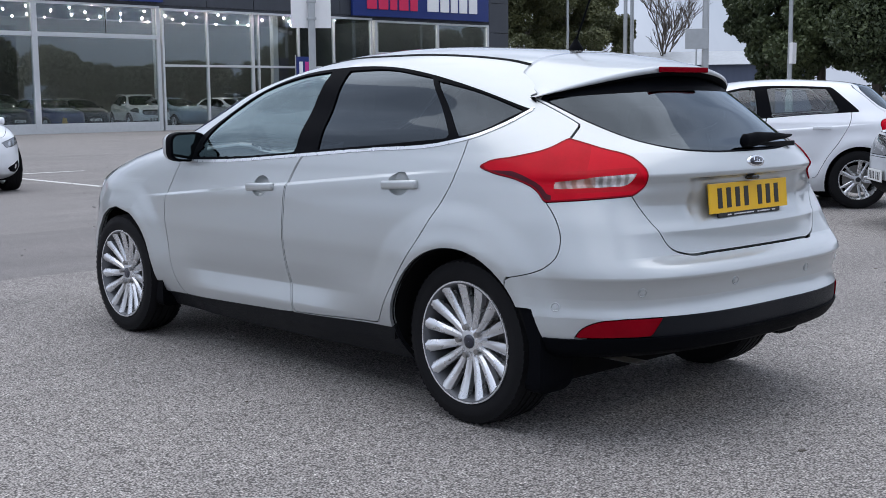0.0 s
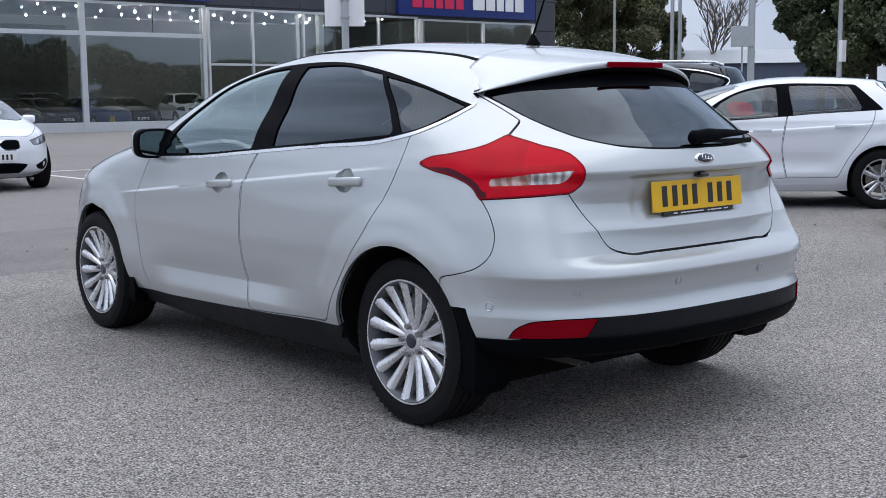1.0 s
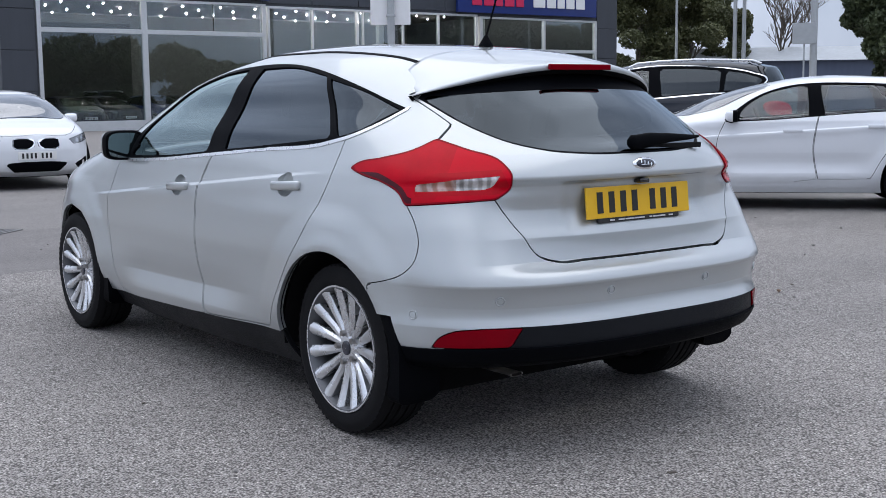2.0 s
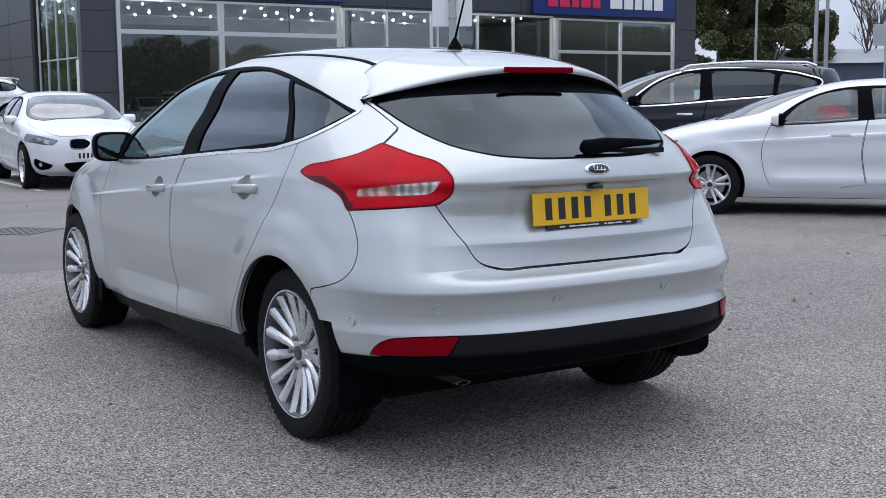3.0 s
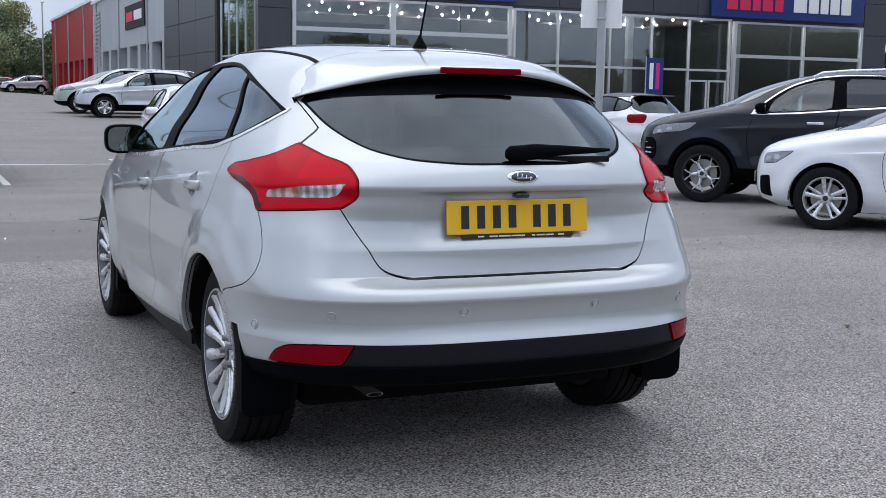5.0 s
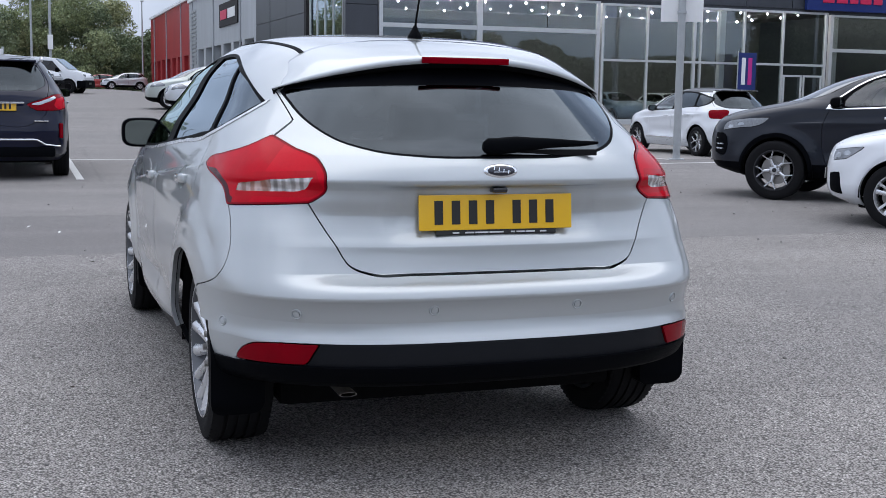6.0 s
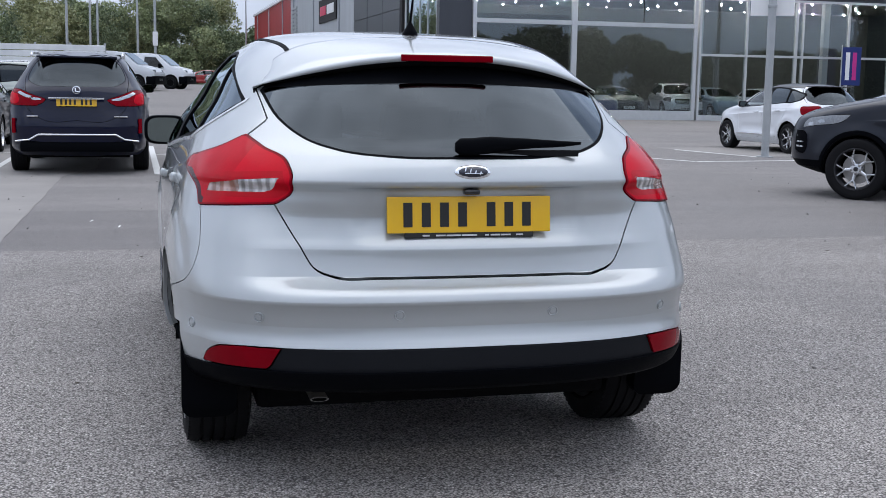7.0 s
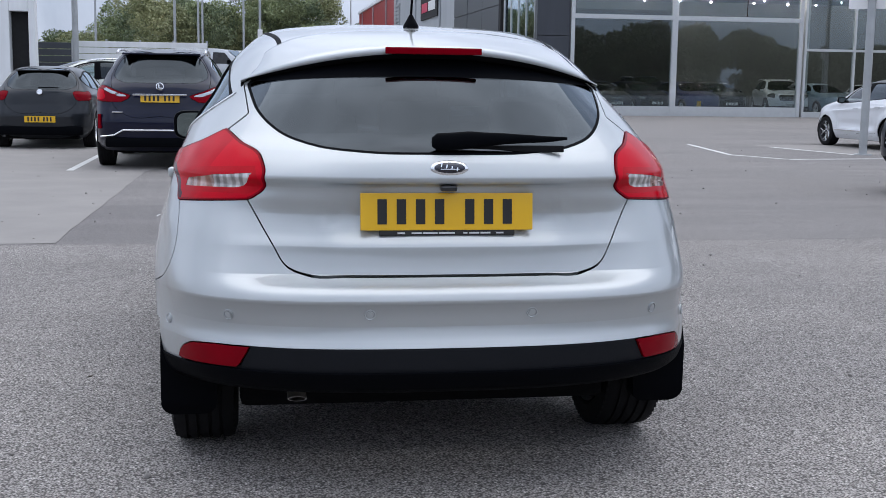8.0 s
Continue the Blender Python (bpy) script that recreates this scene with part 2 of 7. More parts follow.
YELLOW_PLATE = plain("yellow_plate", (0.80, 0.46, 0.012), 0.35, coat=0.3, vary=0.05)
WHITE_PLATE = plain("white_plate", (0.75, 0.75, 0.73), 0.35, vary=0.05)
INK = plain("black_ink", (0.012, 0.012, 0.012), 0.5)
PALE_INK = plain("pale_ink", (0.6, 0.6, 0.6), 0.5)
BLUE_ENAMEL = plain("blue_enamel", (0.004, 0.007, 0.022), 0.2, coat=0.8)
SEAT_CLOTH = plain("seat_cloth", (0.022, 0.022, 0.024), 0.9, relief=0.3, fine=400)
PALE_CLOTH = plain("cabin_plastic", (0.06, 0.06, 0.065), 0.7)
GLASS_FRONT = pane_glass("front_side_glass", (0.66, 0.78, 0.77), ior=1.8, cast=(0.80, 0.97, 1.0))
GLASS_DARK = pane_glass("privacy_glass", (0.030, 0.034, 0.042), ior=1.37, cast=(0.80, 0.91, 1.0))
GLASS_CAR = pane_glass("car_glass", (0.60, 0.72, 0.72), ior=1.5)
GLASS_SCREEN = pane_glass("windscreen_glass", (0.13, 0.16, 0.16), ior=1.9)
GLASS_SHOP = pane_glass("showroom_glass", (0.68, 0.72, 0.73), ior=1.56, cast=(0.80, 0.92, 1.0))
MIRROR = plain("mirror_glass", (0.20, 0.24, 0.24), 0.02, 1.0, vary=0.02)
IRON = plain("cast_iron", (0.13, 0.127, 0.125), 0.55, 0.2, vary=0.3, scale=14, relief=0.3, fine=90)
ASPHALT = asphalt("asphalt")
CONCRETE = plain("pale_concrete", (0.255, 0.240, 0.226), 0.85, vary=0.34, scale=1.6, relief=0.4, fine=70)
LINE_PAINT = plain("worn_line_paint", (0.62, 0.62, 0.60), 0.7, vary=0.25, scale=6, relief=0.3, fine=90)
CLAD_DARK = cladding("dark_cladding", (0.044, 0.050, 0.062), 0.4)
CLAD_GREY = cladding("grey_cladding", (0.40, 0.425, 0.445), 0.5)
CLAD_RED = cladding("red_cladding", (0.36, 0.025, 0.03), 0.45)
CLAD_PALE = cladding("pale_cladding", (0.80, 0.82, 0.83), 0.5)
CLAD_BLUE = cladding("blue_cladding", (0.085, 0.105, 0.16), 0.5)
ALU = plain("grey_aluminium", (0.56, 0.58, 0.59), 0.4, 0.4)
GALV = plain("galvanised_steel", (0.42, 0.44, 0.45), 0.45, 0.5, vary=0.2, scale=5)
SIGN_BLUE = plain("sign_blue", (0.012, 0.03, 0.16), 0.35, vary=0.05)
SIGN_RED = plain("sign_red", (0.62, 0.02, 0.09), 0.4, vary=0.05)
SIGN_WHITE = plain("sign_white", (0.82, 0.82, 0.82), 0.4, vary=0.04)
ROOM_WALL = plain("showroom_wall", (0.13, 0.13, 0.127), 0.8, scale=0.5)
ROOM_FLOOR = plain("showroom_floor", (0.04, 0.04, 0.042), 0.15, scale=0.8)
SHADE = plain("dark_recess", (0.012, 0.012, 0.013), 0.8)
BARK = plain("bark", (0.10, 0.085, 0.07), 0.9, vary=0.3, scale=4, relief=0.5, fine=25)
DRY_LEAF = plain("dry_leaf", (0.46, 0.37, 0.30), 0.8, vary=0.3, scale=60, relief=0.3, fine=200)
LEAF_A = leafage("leaves_green", (0.052, 0.074, 0.031), (0.120, 0.150, 0.068))
LEAF_B = leafage("leaves_olive", (0.060, 0.070, 0.026), (0.130, 0.138, 0.060))
LEAF_C = leafage("leaves_dark", (0.034, 0.050, 0.023), (0.090, 0.116, 0.052))
# distant leaves: the haze is mixed into these paler colours
HAZED_A = leafage("hazed_leaves_green", (0.165, 0.205, 0.105), (0.320, 0.375, 0.200))
HAZED_B = leafage("hazed_leaves_olive", (0.190, 0.210, 0.105), (0.360, 0.375, 0.200))
HAZED_C = leafage("hazed_leaves_dark", (0.090, 0.125, 0.068), (0.190, 0.235, 0.130))
LAMP_GLOW = glow("spot_lamp_glow", (1.0, 0.97, 0.92), 700.0)


# ---- building blocks ----
def mesh_of(name, bm, material):
    me = bpy.data.meshes.new(name)
    bm.to_mesh(me)
    bm.free()
    if material:
        for mt in material if isinstance(material, (list, tuple)) else (material,):
            me.materials.append(mt)
    return me


def part(name, bm, material, parent, label="", smooth=None):
    """Links a bmesh as one mesh object under a thing or a part."""
    me = mesh_of(name, bm, material)
    if smooth:
        me.set_sharp_from_angle(angle=radians(smooth))
    ob = new(name, me)
    ob.parent = parent
    return tagged(ob, label)


def thing(name, label, category, group="", kind="", at=None):
    ob = new(name)
    ob.empty_display_size = 0.2
    if at is not None:
        ob.matrix_world = at
    return tagged(ob, label, category, group, kind)


def box(bm, lo, hi, bevel=0.0, m=None, segments=2):
    r = bmesh.ops.create_cube(bm, size=1)
    vs = r["verts"]
    for v in vs:
        v.co = Vector([lo[i] + (v.co[i] + 0.5) * (hi[i] - lo[i]) for i in range(3)])
    if bevel:
        r = bmesh.ops.bevel(bm, geom=list({e for v in vs for e in v.link_edges}), offset=bevel, segments=segments, affect="EDGES", profile=0.6)
        vs = r["verts"]
    if m is not None:
        bmesh.ops.transform(bm, matrix=m, verts=vs)
    return vs


def boxed(lo, hi, bevel=0.0, m=None):
    bm = bmesh.new()
    box(bm, lo, hi, bevel, m)
    return bm


def tube(bm, a, b, r0, r1=None, seg=12):
    a, b = Vector(a), Vector(b)
    r1 = r0 if r1 is None else r1
    d = b - a
    m = Matrix.Translation((a + b) / 2) @ d.to_track_quat("Z", "Y").to_matrix().to_4x4()
    return bmesh.ops.create_cone(bm, cap_ends=True, segments=seg, radius1=r0, radius2=r1, depth=d.length, matrix=m)["verts"]


def lathe(bm, profile, seg=48, axis="x"):
    """Turns a profile of (along the axis, radius) round the axis."""
    rings = []
    for a, r in profile:
        ring = []
        for k in range(seg):
            t = 2 * math.pi * k / seg
            ring.append(bm.verts.new((a, r * math.cos(t), r * math.sin(t)) if axis == "x" else (r * math.cos(t), r * math.sin(t), a)))
        rings.append(ring)
    for p, q in zip(rings, rings[1:]):
        for k in range(seg):
            bm.faces.new((p[k], p[(k + 1) % seg], q[(k + 1) % seg], q[k]))
    return rings


# ---- how a car is made: a skin of rings, cut into panels ----
def pchip(keys, t):
    """A smooth curve through keys of (t, value) that never overshoots."""
    x, y = np.array([k[0] for k in keys], float), np.array([k[1] for k in keys], float)
    h, d = np.diff(x), np.diff(y) / np.diff(x)
    s = np.zeros_like(y)
    for i in range(1, len(x) - 1):
        if d[i - 1] * d[i] > 0:
            w1, w2 = 2 * h[i] + h[i - 1], h[i] + 2 * h[i - 1]
            s[i] = (w1 + w2) / (w1 / d[i - 1] + w2 / d[i])
    s[0], s[-1] = d[0], d[-1]
    t = np.clip(np.asarray(t, float), x[0], x[-1])
    i = np.clip(np.searchsorted(x, t) - 1, 0, len(h) - 1)
    u = (t - x[i]) / h[i]
    return (2 * u**3 - 3 * u**2 + 1) * y[i] + (u**3 - 2 * u**2 + u) * h[i] * s[i] + (3 * u**2 - 2 * u**3) * y[i + 1] + (u**3 - u**2) * h[i] * s[i + 1]


def smoothstep(a, b, x):
    u = np.clip((x - a) / (b - a), 0, 1)
    return u * u * (3 - 2 * u)


def make_skin(rows, shape, nu=(44, 90, 26), nv=80):
    """rows: (height, rear end, front end, half width). shape: corner depths and exponents, side taper, sculpting."""
    z = np.array([r[0] for r in rows])
    run = np.concatenate([[0], np.cumsum([math.dist((a[0], a[1] * 0.5, a[3]), (b[0], b[1] * 0.5, b[3])) for a, b in zip(rows, rows[1:])])])
    fine = np.linspace(0, run[-1], nv)
    fine = np.unique(np.concatenate([fine, run[1:-1:2]]))
    zz = pchip(list(zip(run, z)), fine)
    zz = np.unique(np.concatenate([zz, [c + d for c in shape.get("crisp", ()) for d in (-0.004, 0.0, 0.004)]]))
    col = lambda k: pchip([(r[0], r[k]) for r in rows], zz)
    yr, yf, w = col(1), col(2), col(3)
    dr, nr = pchip(shape["rear_depth"], zz), pchip(shape["rear_power"], zz)
    df, nf = pchip(shape["front_depth"], zz), pchip(shape["front_power"], zz)
    ym, kr, kf = shape["middle"], shape["taper"][0], shape["taper"][1]
    pts = []
    for i in range(len(zz)):
        scale = (yf[i] - yr[i])
        a, b = min(dr[i], scale * 0.45), min(df[i], scale * 0.45)
        t = np.linspace(math.pi / 2, 0, nu[0])
        xr, yrr = np.cos(t) ** (2 / nr[i]), yr[i] + a - a * np.sin(t) ** (2 / nr[i])
        ys = np.linspace(yr[i] + a, yf[i] - b, nu[1] + 2)[1:-1]
        t = np.linspace(0, math.pi / 2, nu[2])
        xf, yff = np.cos(t) ** (2 / nf[i]), yf[i] - b + b * np.sin(t) ** (2 / nf[i])
        y = np.concatenate([yrr, ys, yff])
        x = np.concatenate([xr, np.ones(nu[1]), xf]) * w[i]
        x *= 1 - kr * np.clip((ym - y) / 1.9, 0, 2) ** 2 - kf * np.clip((y - ym) / 2.0, 0, 2) ** 2
        pts.append(np.stack([x, y, np.full_like(y, zz[i])], 1))
    P = np.array(pts)
    P = shape["sculpt"](P)
    nvv, n = P.shape[:2]
    P[:, 0, 0] = 0
    P[:, -1, 0] = 0
    M = P[:, 1:-1][:, ::-1] * np.array([-1, 1, 1])
    P = np.concatenate([P, M], 1)
    n = P.shape[1]
    V = P.reshape(-1, 3)
    idx = np.arange(nvv * n).reshape(nvv, n)
    a, b, c, d = idx[:-1], np.roll(idx, -1, 1)[:-1], np.roll(idx, -1, 1)[1:], idx[1:]
    T = np.concatenate([np.stack([a, b, c], -1).reshape(-1, 3), np.stack([a, c, d], -1).reshape(-1, 3)])
    top = len(V)
    V = np.vstack([V, V[idx[-1]].mean(0)])
    ring = idx[-1]
    T = np.vstack([T, np.stack([ring, np.roll(ring, -1), np.full(n, top)], 1)])
    N = np.zeros_like(V)
    fn = np.cross(V[T[:, 1]] - V[T[:, 0]], V[T[:, 2]] - V[T[:, 0]])
    for k in range(3):
        np.add.at(N, T[:, k], fn)
    N /= np.linalg.norm(N, axis=1)[:, None] + 1e-12
    return V, N, T


def soft_poly(pts, rounds=2):
    """A closed outline that runs smoothly through its points; a third value of 1 makes a sharp corner. rounds=0 keeps it straight."""
    p = [(np.array(q[:2], float), len(q) > 2 and bool(q[2])) for q in pts]
    if not rounds:
        return np.array([q[0] for q in p])
    n, out = len(p), []
    for i in range(n):
        (b, sb), (c, sc) = p[i], p[(i + 1) % n]
        a, d = p[i - 1][0], p[(i + 2) % n][0]
        L = np.linalg.norm(c - b)
        tb, td = (c - b), (c - b)
        if not sb:
            la = np.linalg.norm(b - a) + 1e-9
            tb = ((b - a) / la * L + (c - b) / L * la) / (la + L) * L
        if not sc:
            ld = np.linalg.norm(d - c) + 1e-9
            td = ((c - b) / L * ld + (d - c) / ld * L) / (ld + L) * L
        for u in np.linspace(0, 1, 7)[:-1]:
            out.append((2 * u**3 - 3 * u**2 + 1) * b + (u**3 - 2 * u**2 + u) * tb + (3 * u**2 - 2 * u**3) * c + (u**3 - u**2) * td)
    return np.array(out)


def poly_distance(pts, poly):
    """Signed distance to a polygon, below zero inside."""
    best = np.full(len(pts), 1e9)
    inside = np.zeros(len(pts), bool)
    for a, b in zip(poly, np.roll(poly, -1, 0)):
        e, w = b - a, pts - a
        u = np.clip((w @ e) / (e @ e + 1e-12), 0, 1)
        best = np.minimum(best, ((w - u[:, None] * e) ** 2).sum(1))
        c = ((a[1] <= pts[:, 1]) != (b[1] <= pts[:, 1]))
        with np.errstate(divide="ignore", invalid="ignore"):
            xi = a[0] + (pts[:, 1] - a[1]) / (b[1] - a[1]) * (b[0] - a[0])
        inside ^= c & (pts[:, 0] < xi)
    d = np.sqrt(best)
    return np.where(inside, -d, d)


def region(view, poly, rounds=2, limit=None):
    """A function of points that is below zero in a panel drawn in one view: S side, R rear, F front, C rear corner, K front corner, T top."""
    poly = soft_poly(poly, rounds)

    def f(V):
        X, y, z = np.abs(V[:, 0]), V[:, 1], V[:, 2]
        q = {"S": (y, z), "R": (X, z), "F": (X, z), "C": (0.64 * X + 0.77 * y, z), "K": (0.64 * X - 0.77 * y, z), "T": (X, y)}[view]
        s = poly_distance(np.stack(q, 1), poly)
        ok = {"S": X > 0.3, "R": y < 0.35, "F": y > 1.5, "C": y < 0.9, "K": y > 1.6, "T": z > 0.6}[view]
        if limit:
            ok &= limit(X, y, z)
        return np.where(ok, s, np.maximum(np.abs(s), 0.05))
    return f


class Sheet:
    """A cut piece of skin."""

    def __init__(self, V, N, T):
        self.V, self.N, self.T = V, N, T

    def cut(self, f):
        """Splits along f = 0: the piece below zero and the piece above."""
        V, N, T = self.V, self.N, self.T
        if len(T) == 0:
            return self, self
        s = np.array(f(V))
        s = np.where(np.abs(s) < 1e-5, 1e-5, s)
        neg = s[T] < 0
        k = neg.sum(1)
        ins, outs = [T[k == 3]], [T[k == 0]]
        newV, newN, made, base = [], [], {}, len(V)

        def mid(i, j):
            key = (i, j) if i < j else (j, i)
            if key not in made:
                u = s[i] / (s[i] - s[j])
                made[key] = base + len(newV)
                newV.append(V[i] + u * (V[j] - V[i]))
                q = N[i] + u * (N[j] - N[i])
                newN.append(q / (np.linalg.norm(q) + 1e-12))
            return made[key]
        a_in, a_out = [], []
        for tri in T[(k == 1) | (k == 2)]:
            n3 = s[tri] < 0
            lone = int(np.argmax(n3)) if n3.sum() == 1 else int(np.argmin(n3))
            p, q, r = (int(tri[(lone + o) % 3]) for o in range(3))
            pq, pr = mid(p, q), mid(p, r)
            one, two = (a_in, a_out) if n3.sum() == 1 else (a_out, a_in)
            one.append((p, pq, pr))
            two.extend([(pq, q, r), (pq, r, pr)])
        if newV:
            V, N = np.vstack([V, newV]), np.vstack([N, newN])
        if a_in:
            ins.append(np.array(a_in))
        if a_out:
            outs.append(np.array(a_out))
        return Sheet(V, N, np.concatenate(ins)), Sheet(V, N, np.concatenate(outs))

    def moved(self, d):
        return Sheet(self.V + self.N * d, self.N, self.T)

    def mesh(self, name, material, flange=0.012):
        used = np.unique(self.T)
        if len(used) == 0:
            return None
        back = np.full(len(self.V), -1)
        back[used] = np.arange(len(used))
        V, N, T = self.V[used], self.N[used], back[self.T]
        faces, normals = [tuple(t) for t in T.tolist()], [N[i] for i in T.reshape(-1)]
        verts = V.tolist()
        if flange:
            seen = {}
            for t in T.tolist():
                for i in range(3):
                    e = (t[i], t[(i + 1) % 3])
                    if (e[1], e[0]) in seen:
                        del seen[(e[1], e[0])]
                    else:
                        seen[e] = True
            for a, b in seen:
                i = len(verts)
                verts += [V[a].tolist(), V[b].tolist(), (V[b] - N[b] * flange).tolist(), (V[a] - N[a] * flange).tolist()]
                fn = np.cross(V[a] - V[b], -N[a])
                fn = fn / (np.linalg.norm(fn) + 1e-12)
                faces.append((i + 1, i, i + 3, i + 2))
                normals += [fn] * 4
        me = bpy.data.meshes.new(name)
        me.from_pydata(verts, [], faces)
        me.materials.append(material)
        me.polygons.foreach_set("use_smooth", [True] * len(me.polygons))
        me.normals_split_custom_set([tuple(q) for q in normals])
        return me

    def linked(self, name, material, parent, label="", flange=0.012, d=0.0):
        me = (self.moved(d) if d else self).mesh(name, material, flange)
        if me is None:
            return None
        ob = new(name, me)
        ob.parent = parent
        return tagged(ob, label)

    def sides(self):
        left, right = self.cut(lambda V: V[:, 0])
        return left, right


def panel(rest, f, gap=0.0035):
    """Takes a panel out of the rest, with a gap round it."""
    wide, rest = rest.cut(lambda V: f(V) - gap)
    inner, _ = wide.cut(lambda V: f(V) + gap)
    return inner, rest


def disc(cy, cz, r):
    return lambda V: np.where(np.abs(V[:, 0]) > 0.35, np.hypot(V[:, 1] - cy, V[:, 2] - cz) - r, 1.0)


# ---- wheels ----
def spoke(bm, r0, r1, w0, w1, x0, x1, depth, angle, lean=0.0):
    """One bevelled spoke, from the hub to the rim edge."""
    ca, sa = math.cos(angle), math.sin(angle)
    rows = []
    for u in (0, 0.35, 0.75, 1.0):
        r, w, x = r0 + u * (r1 - r0), w0 + u * (w1 - w0), x0 + (x1 - x0) * u ** 1.6
        off = lean * u
        ring = [(x - depth, off - w * 0.75), (x - depth, off + w * 0.75), (x - depth * 0.25, off + w), (x, off + w * 0.45), (x, off - w * 0.45), (x - depth * 0.25, off - w)]
        rows.append([bm.verts.new((px, r * ca - t * sa, r * sa + t * ca)) for px, t in ring])
    for p, q in zip(rows, rows[1:]):
        for k in range(6):
            bm.faces.new((p[k], p[(k + 1) % 6], q[(k + 1) % 6], q[k]))
    bm.faces.new(rows[0][::-1])
    bm.faces.new(rows[-1])


def wheel_meshes(R, rim, width, style, finish, seg=56):
    """Meshes of one wheel whose outer face looks along +x, its middle at the origin."""
    h = width / 2
    out = {}
    bm = bmesh.new()
    prof = [(-h * 0.75, rim * 0.97), (-h * 0.98, rim * 1.06), (-h * 1.03, (rim + R) * 0.5), (-h * 0.93, R * 0.965), (-h * 0.80, R * 0.992)]
    groove = [-0.52, -0.18, 0.18, 0.52]
    for g in groove:
        prof += [(h * (g - 0.055), R), (h * (g - 0.045), R - 0.008), (h * (g + 0.045), R - 0.008), (h * (g + 0.055), R)]
    prof += [(h * 0.80, R * 0.992), (h * 0.93, R * 0.965), (h * 1.00, R * 0.90), (h * 1.03, (rim + R) * 0.5), (h * 0.985, rim * 1.09), (h * 0.96, rim * 1.03), (h * 0.85, rim * 0.97)]
    lathe(bm, prof, seg)
    # shoulder blocks
    for k in range(64):
        a = 2 * math.pi * k / 64
        for sx in (-1, 1):
            m = Matrix.Rotation(a, 4, "X")
            box(bm, (min(sx * h * 0.80, sx * h * 0.94), -0.007, R * 0.960), (max(sx * h * 0.80, sx * h * 0.94), 0.007, R * 0.9765), 0, m)
    out["tyre"] = mesh_of("tyre", bm, RUBBER)
    bm = bmesh.new()
    lathe(bm, [(h * 0.93, rim * 1.025), (h * 1.0, rim * 1.02), (h * 1.0, rim * 0.985), (h * 0.90, rim * 0.955), (h * 0.35, rim * 0.90), (-h * 0.8, rim * 0.93), (-h * 0.95, rim * 1.0)], seg)
    out["barrel"] = mesh_of("wheel", bm, finish[0])
    bm = bmesh.new()
    xh, xr = h * 0.62, h * 0.86
    if style == "fifteen":
        for k in range(15):
            a = 2 * math.pi * (k + 0.5) / 15
            spoke(bm, rim * 0.17, rim * 1.003, 0.0115, 0.0250, h * 0.66, h * 0.985, 0.040, a)
        lathe(bm, [(xh - 0.03, rim * 0.33), (xh - 0.012, rim * 0.31), (xh + 0.004, rim * 0.22), (xh + 0.008, rim * 0.15), (xh + 0.008, 0.001)], 40)
        lathe(bm, [(h * 0.80, rim * 0.975), (h * 0.97, rim * 0.985), (h * 1.005, rim * 1.0), (h * 1.005, rim * 1.024), (h * 0.95, rim * 1.026)], seg)
    elif style == "five_double":
        for k in range(5):
            a = 2 * math.pi * k / 5 + 0.3
            for sgn in (-1, 1):
                spoke(bm, rim * 0.18, rim * 0.97, 0.014, 0.017, xh, xr, 0.03, a + sgn * 0.12, lean=sgn * 0.052)
        lathe(bm, [(xh - 0.03, rim * 0.32), (xh, rim * 0.27), (xh + 0.006, rim * 0.16), (xh + 0.006, 0.001)], 36)
    elif style == "branch":
        for k in range(5):
            a = 2 * math.pi * k / 5 + 0.3
            spoke(bm, rim * 0.16, rim * 0.60, 0.022, 0.015, xh, xh + 0.010, 0.03, a)
            for sgn in (-1, 1):
                spoke(bm, rim * 0.54, rim * 0.98, 0.011, 0.011, xh + 0.009, xr, 0.026, a + sgn * 0.02, lean=sgn * 0.075)
        lathe(bm, [(xh - 0.03, rim * 0.32), (xh, rim * 0.25), (xh + 0.006, rim * 0.16), (xh + 0.006, 0.001)], 36)
    elif style == "ten":
        for k in range(10):
            a = 2 * math.pi * k / 10 + 0.1
            spoke(bm, rim * 0.18, rim * 0.97, 0.016, 0.013 if k % 2 else 0.024, xh, xr, 0.03, a, lean=0.03 if k % 2 else -0.02)
        lathe(bm, [(xh - 0.03, rim * 0.3), (xh, rim * 0.26), (xh + 0.006, rim * 0.16), (xh + 0.006, 0.001)], 36)
    else:
        for k in range(5):
            a = 2 * math.pi * k / 5 + 0.5
            spoke(bm, rim * 0.15, rim * 0.97, 0.028, 0.036, xh, xr, 0.035, a)
        lathe(bm, [(xh - 0.03, rim * 0.34), (xh, rim * 0.28), (xh + 0.006, rim * 0.16), (xh + 0.006, 0.001)], 36)
    out["rim"] = mesh_of("rim", bm, finish[1])
    bm = bmesh.new()
    lathe(bm, [(-0.012, rim * 0.72), (0.0, rim * 0.72), (0.0, rim * 0.36), (0.03, rim * 0.34), (0.03, 0.001)], 40)
    out["disc"] = mesh_of("brake_disc", bm, STEEL)
    bm = bmesh.new()
    lathe(bm, [(xh, 0.028), (xh + 0.012, 0.027), (xh + 0.014, 0.022), (xh + 0.014, 0.001)], 28)
    out["cap"] = mesh_of("centre_cap", bm, finish[2])
    bm = bmesh.new()
    tube(bm, (xh - 0.012, 0, 0), (xh + 0.021, 0, 0), 0.0125, 0.011, 8)
    out["nut"] = mesh_of("wheel_nut", bm, STEEL)
    for k, me in out.items():
        me.set_sharp_from_angle(angle=radians(38))
    return out


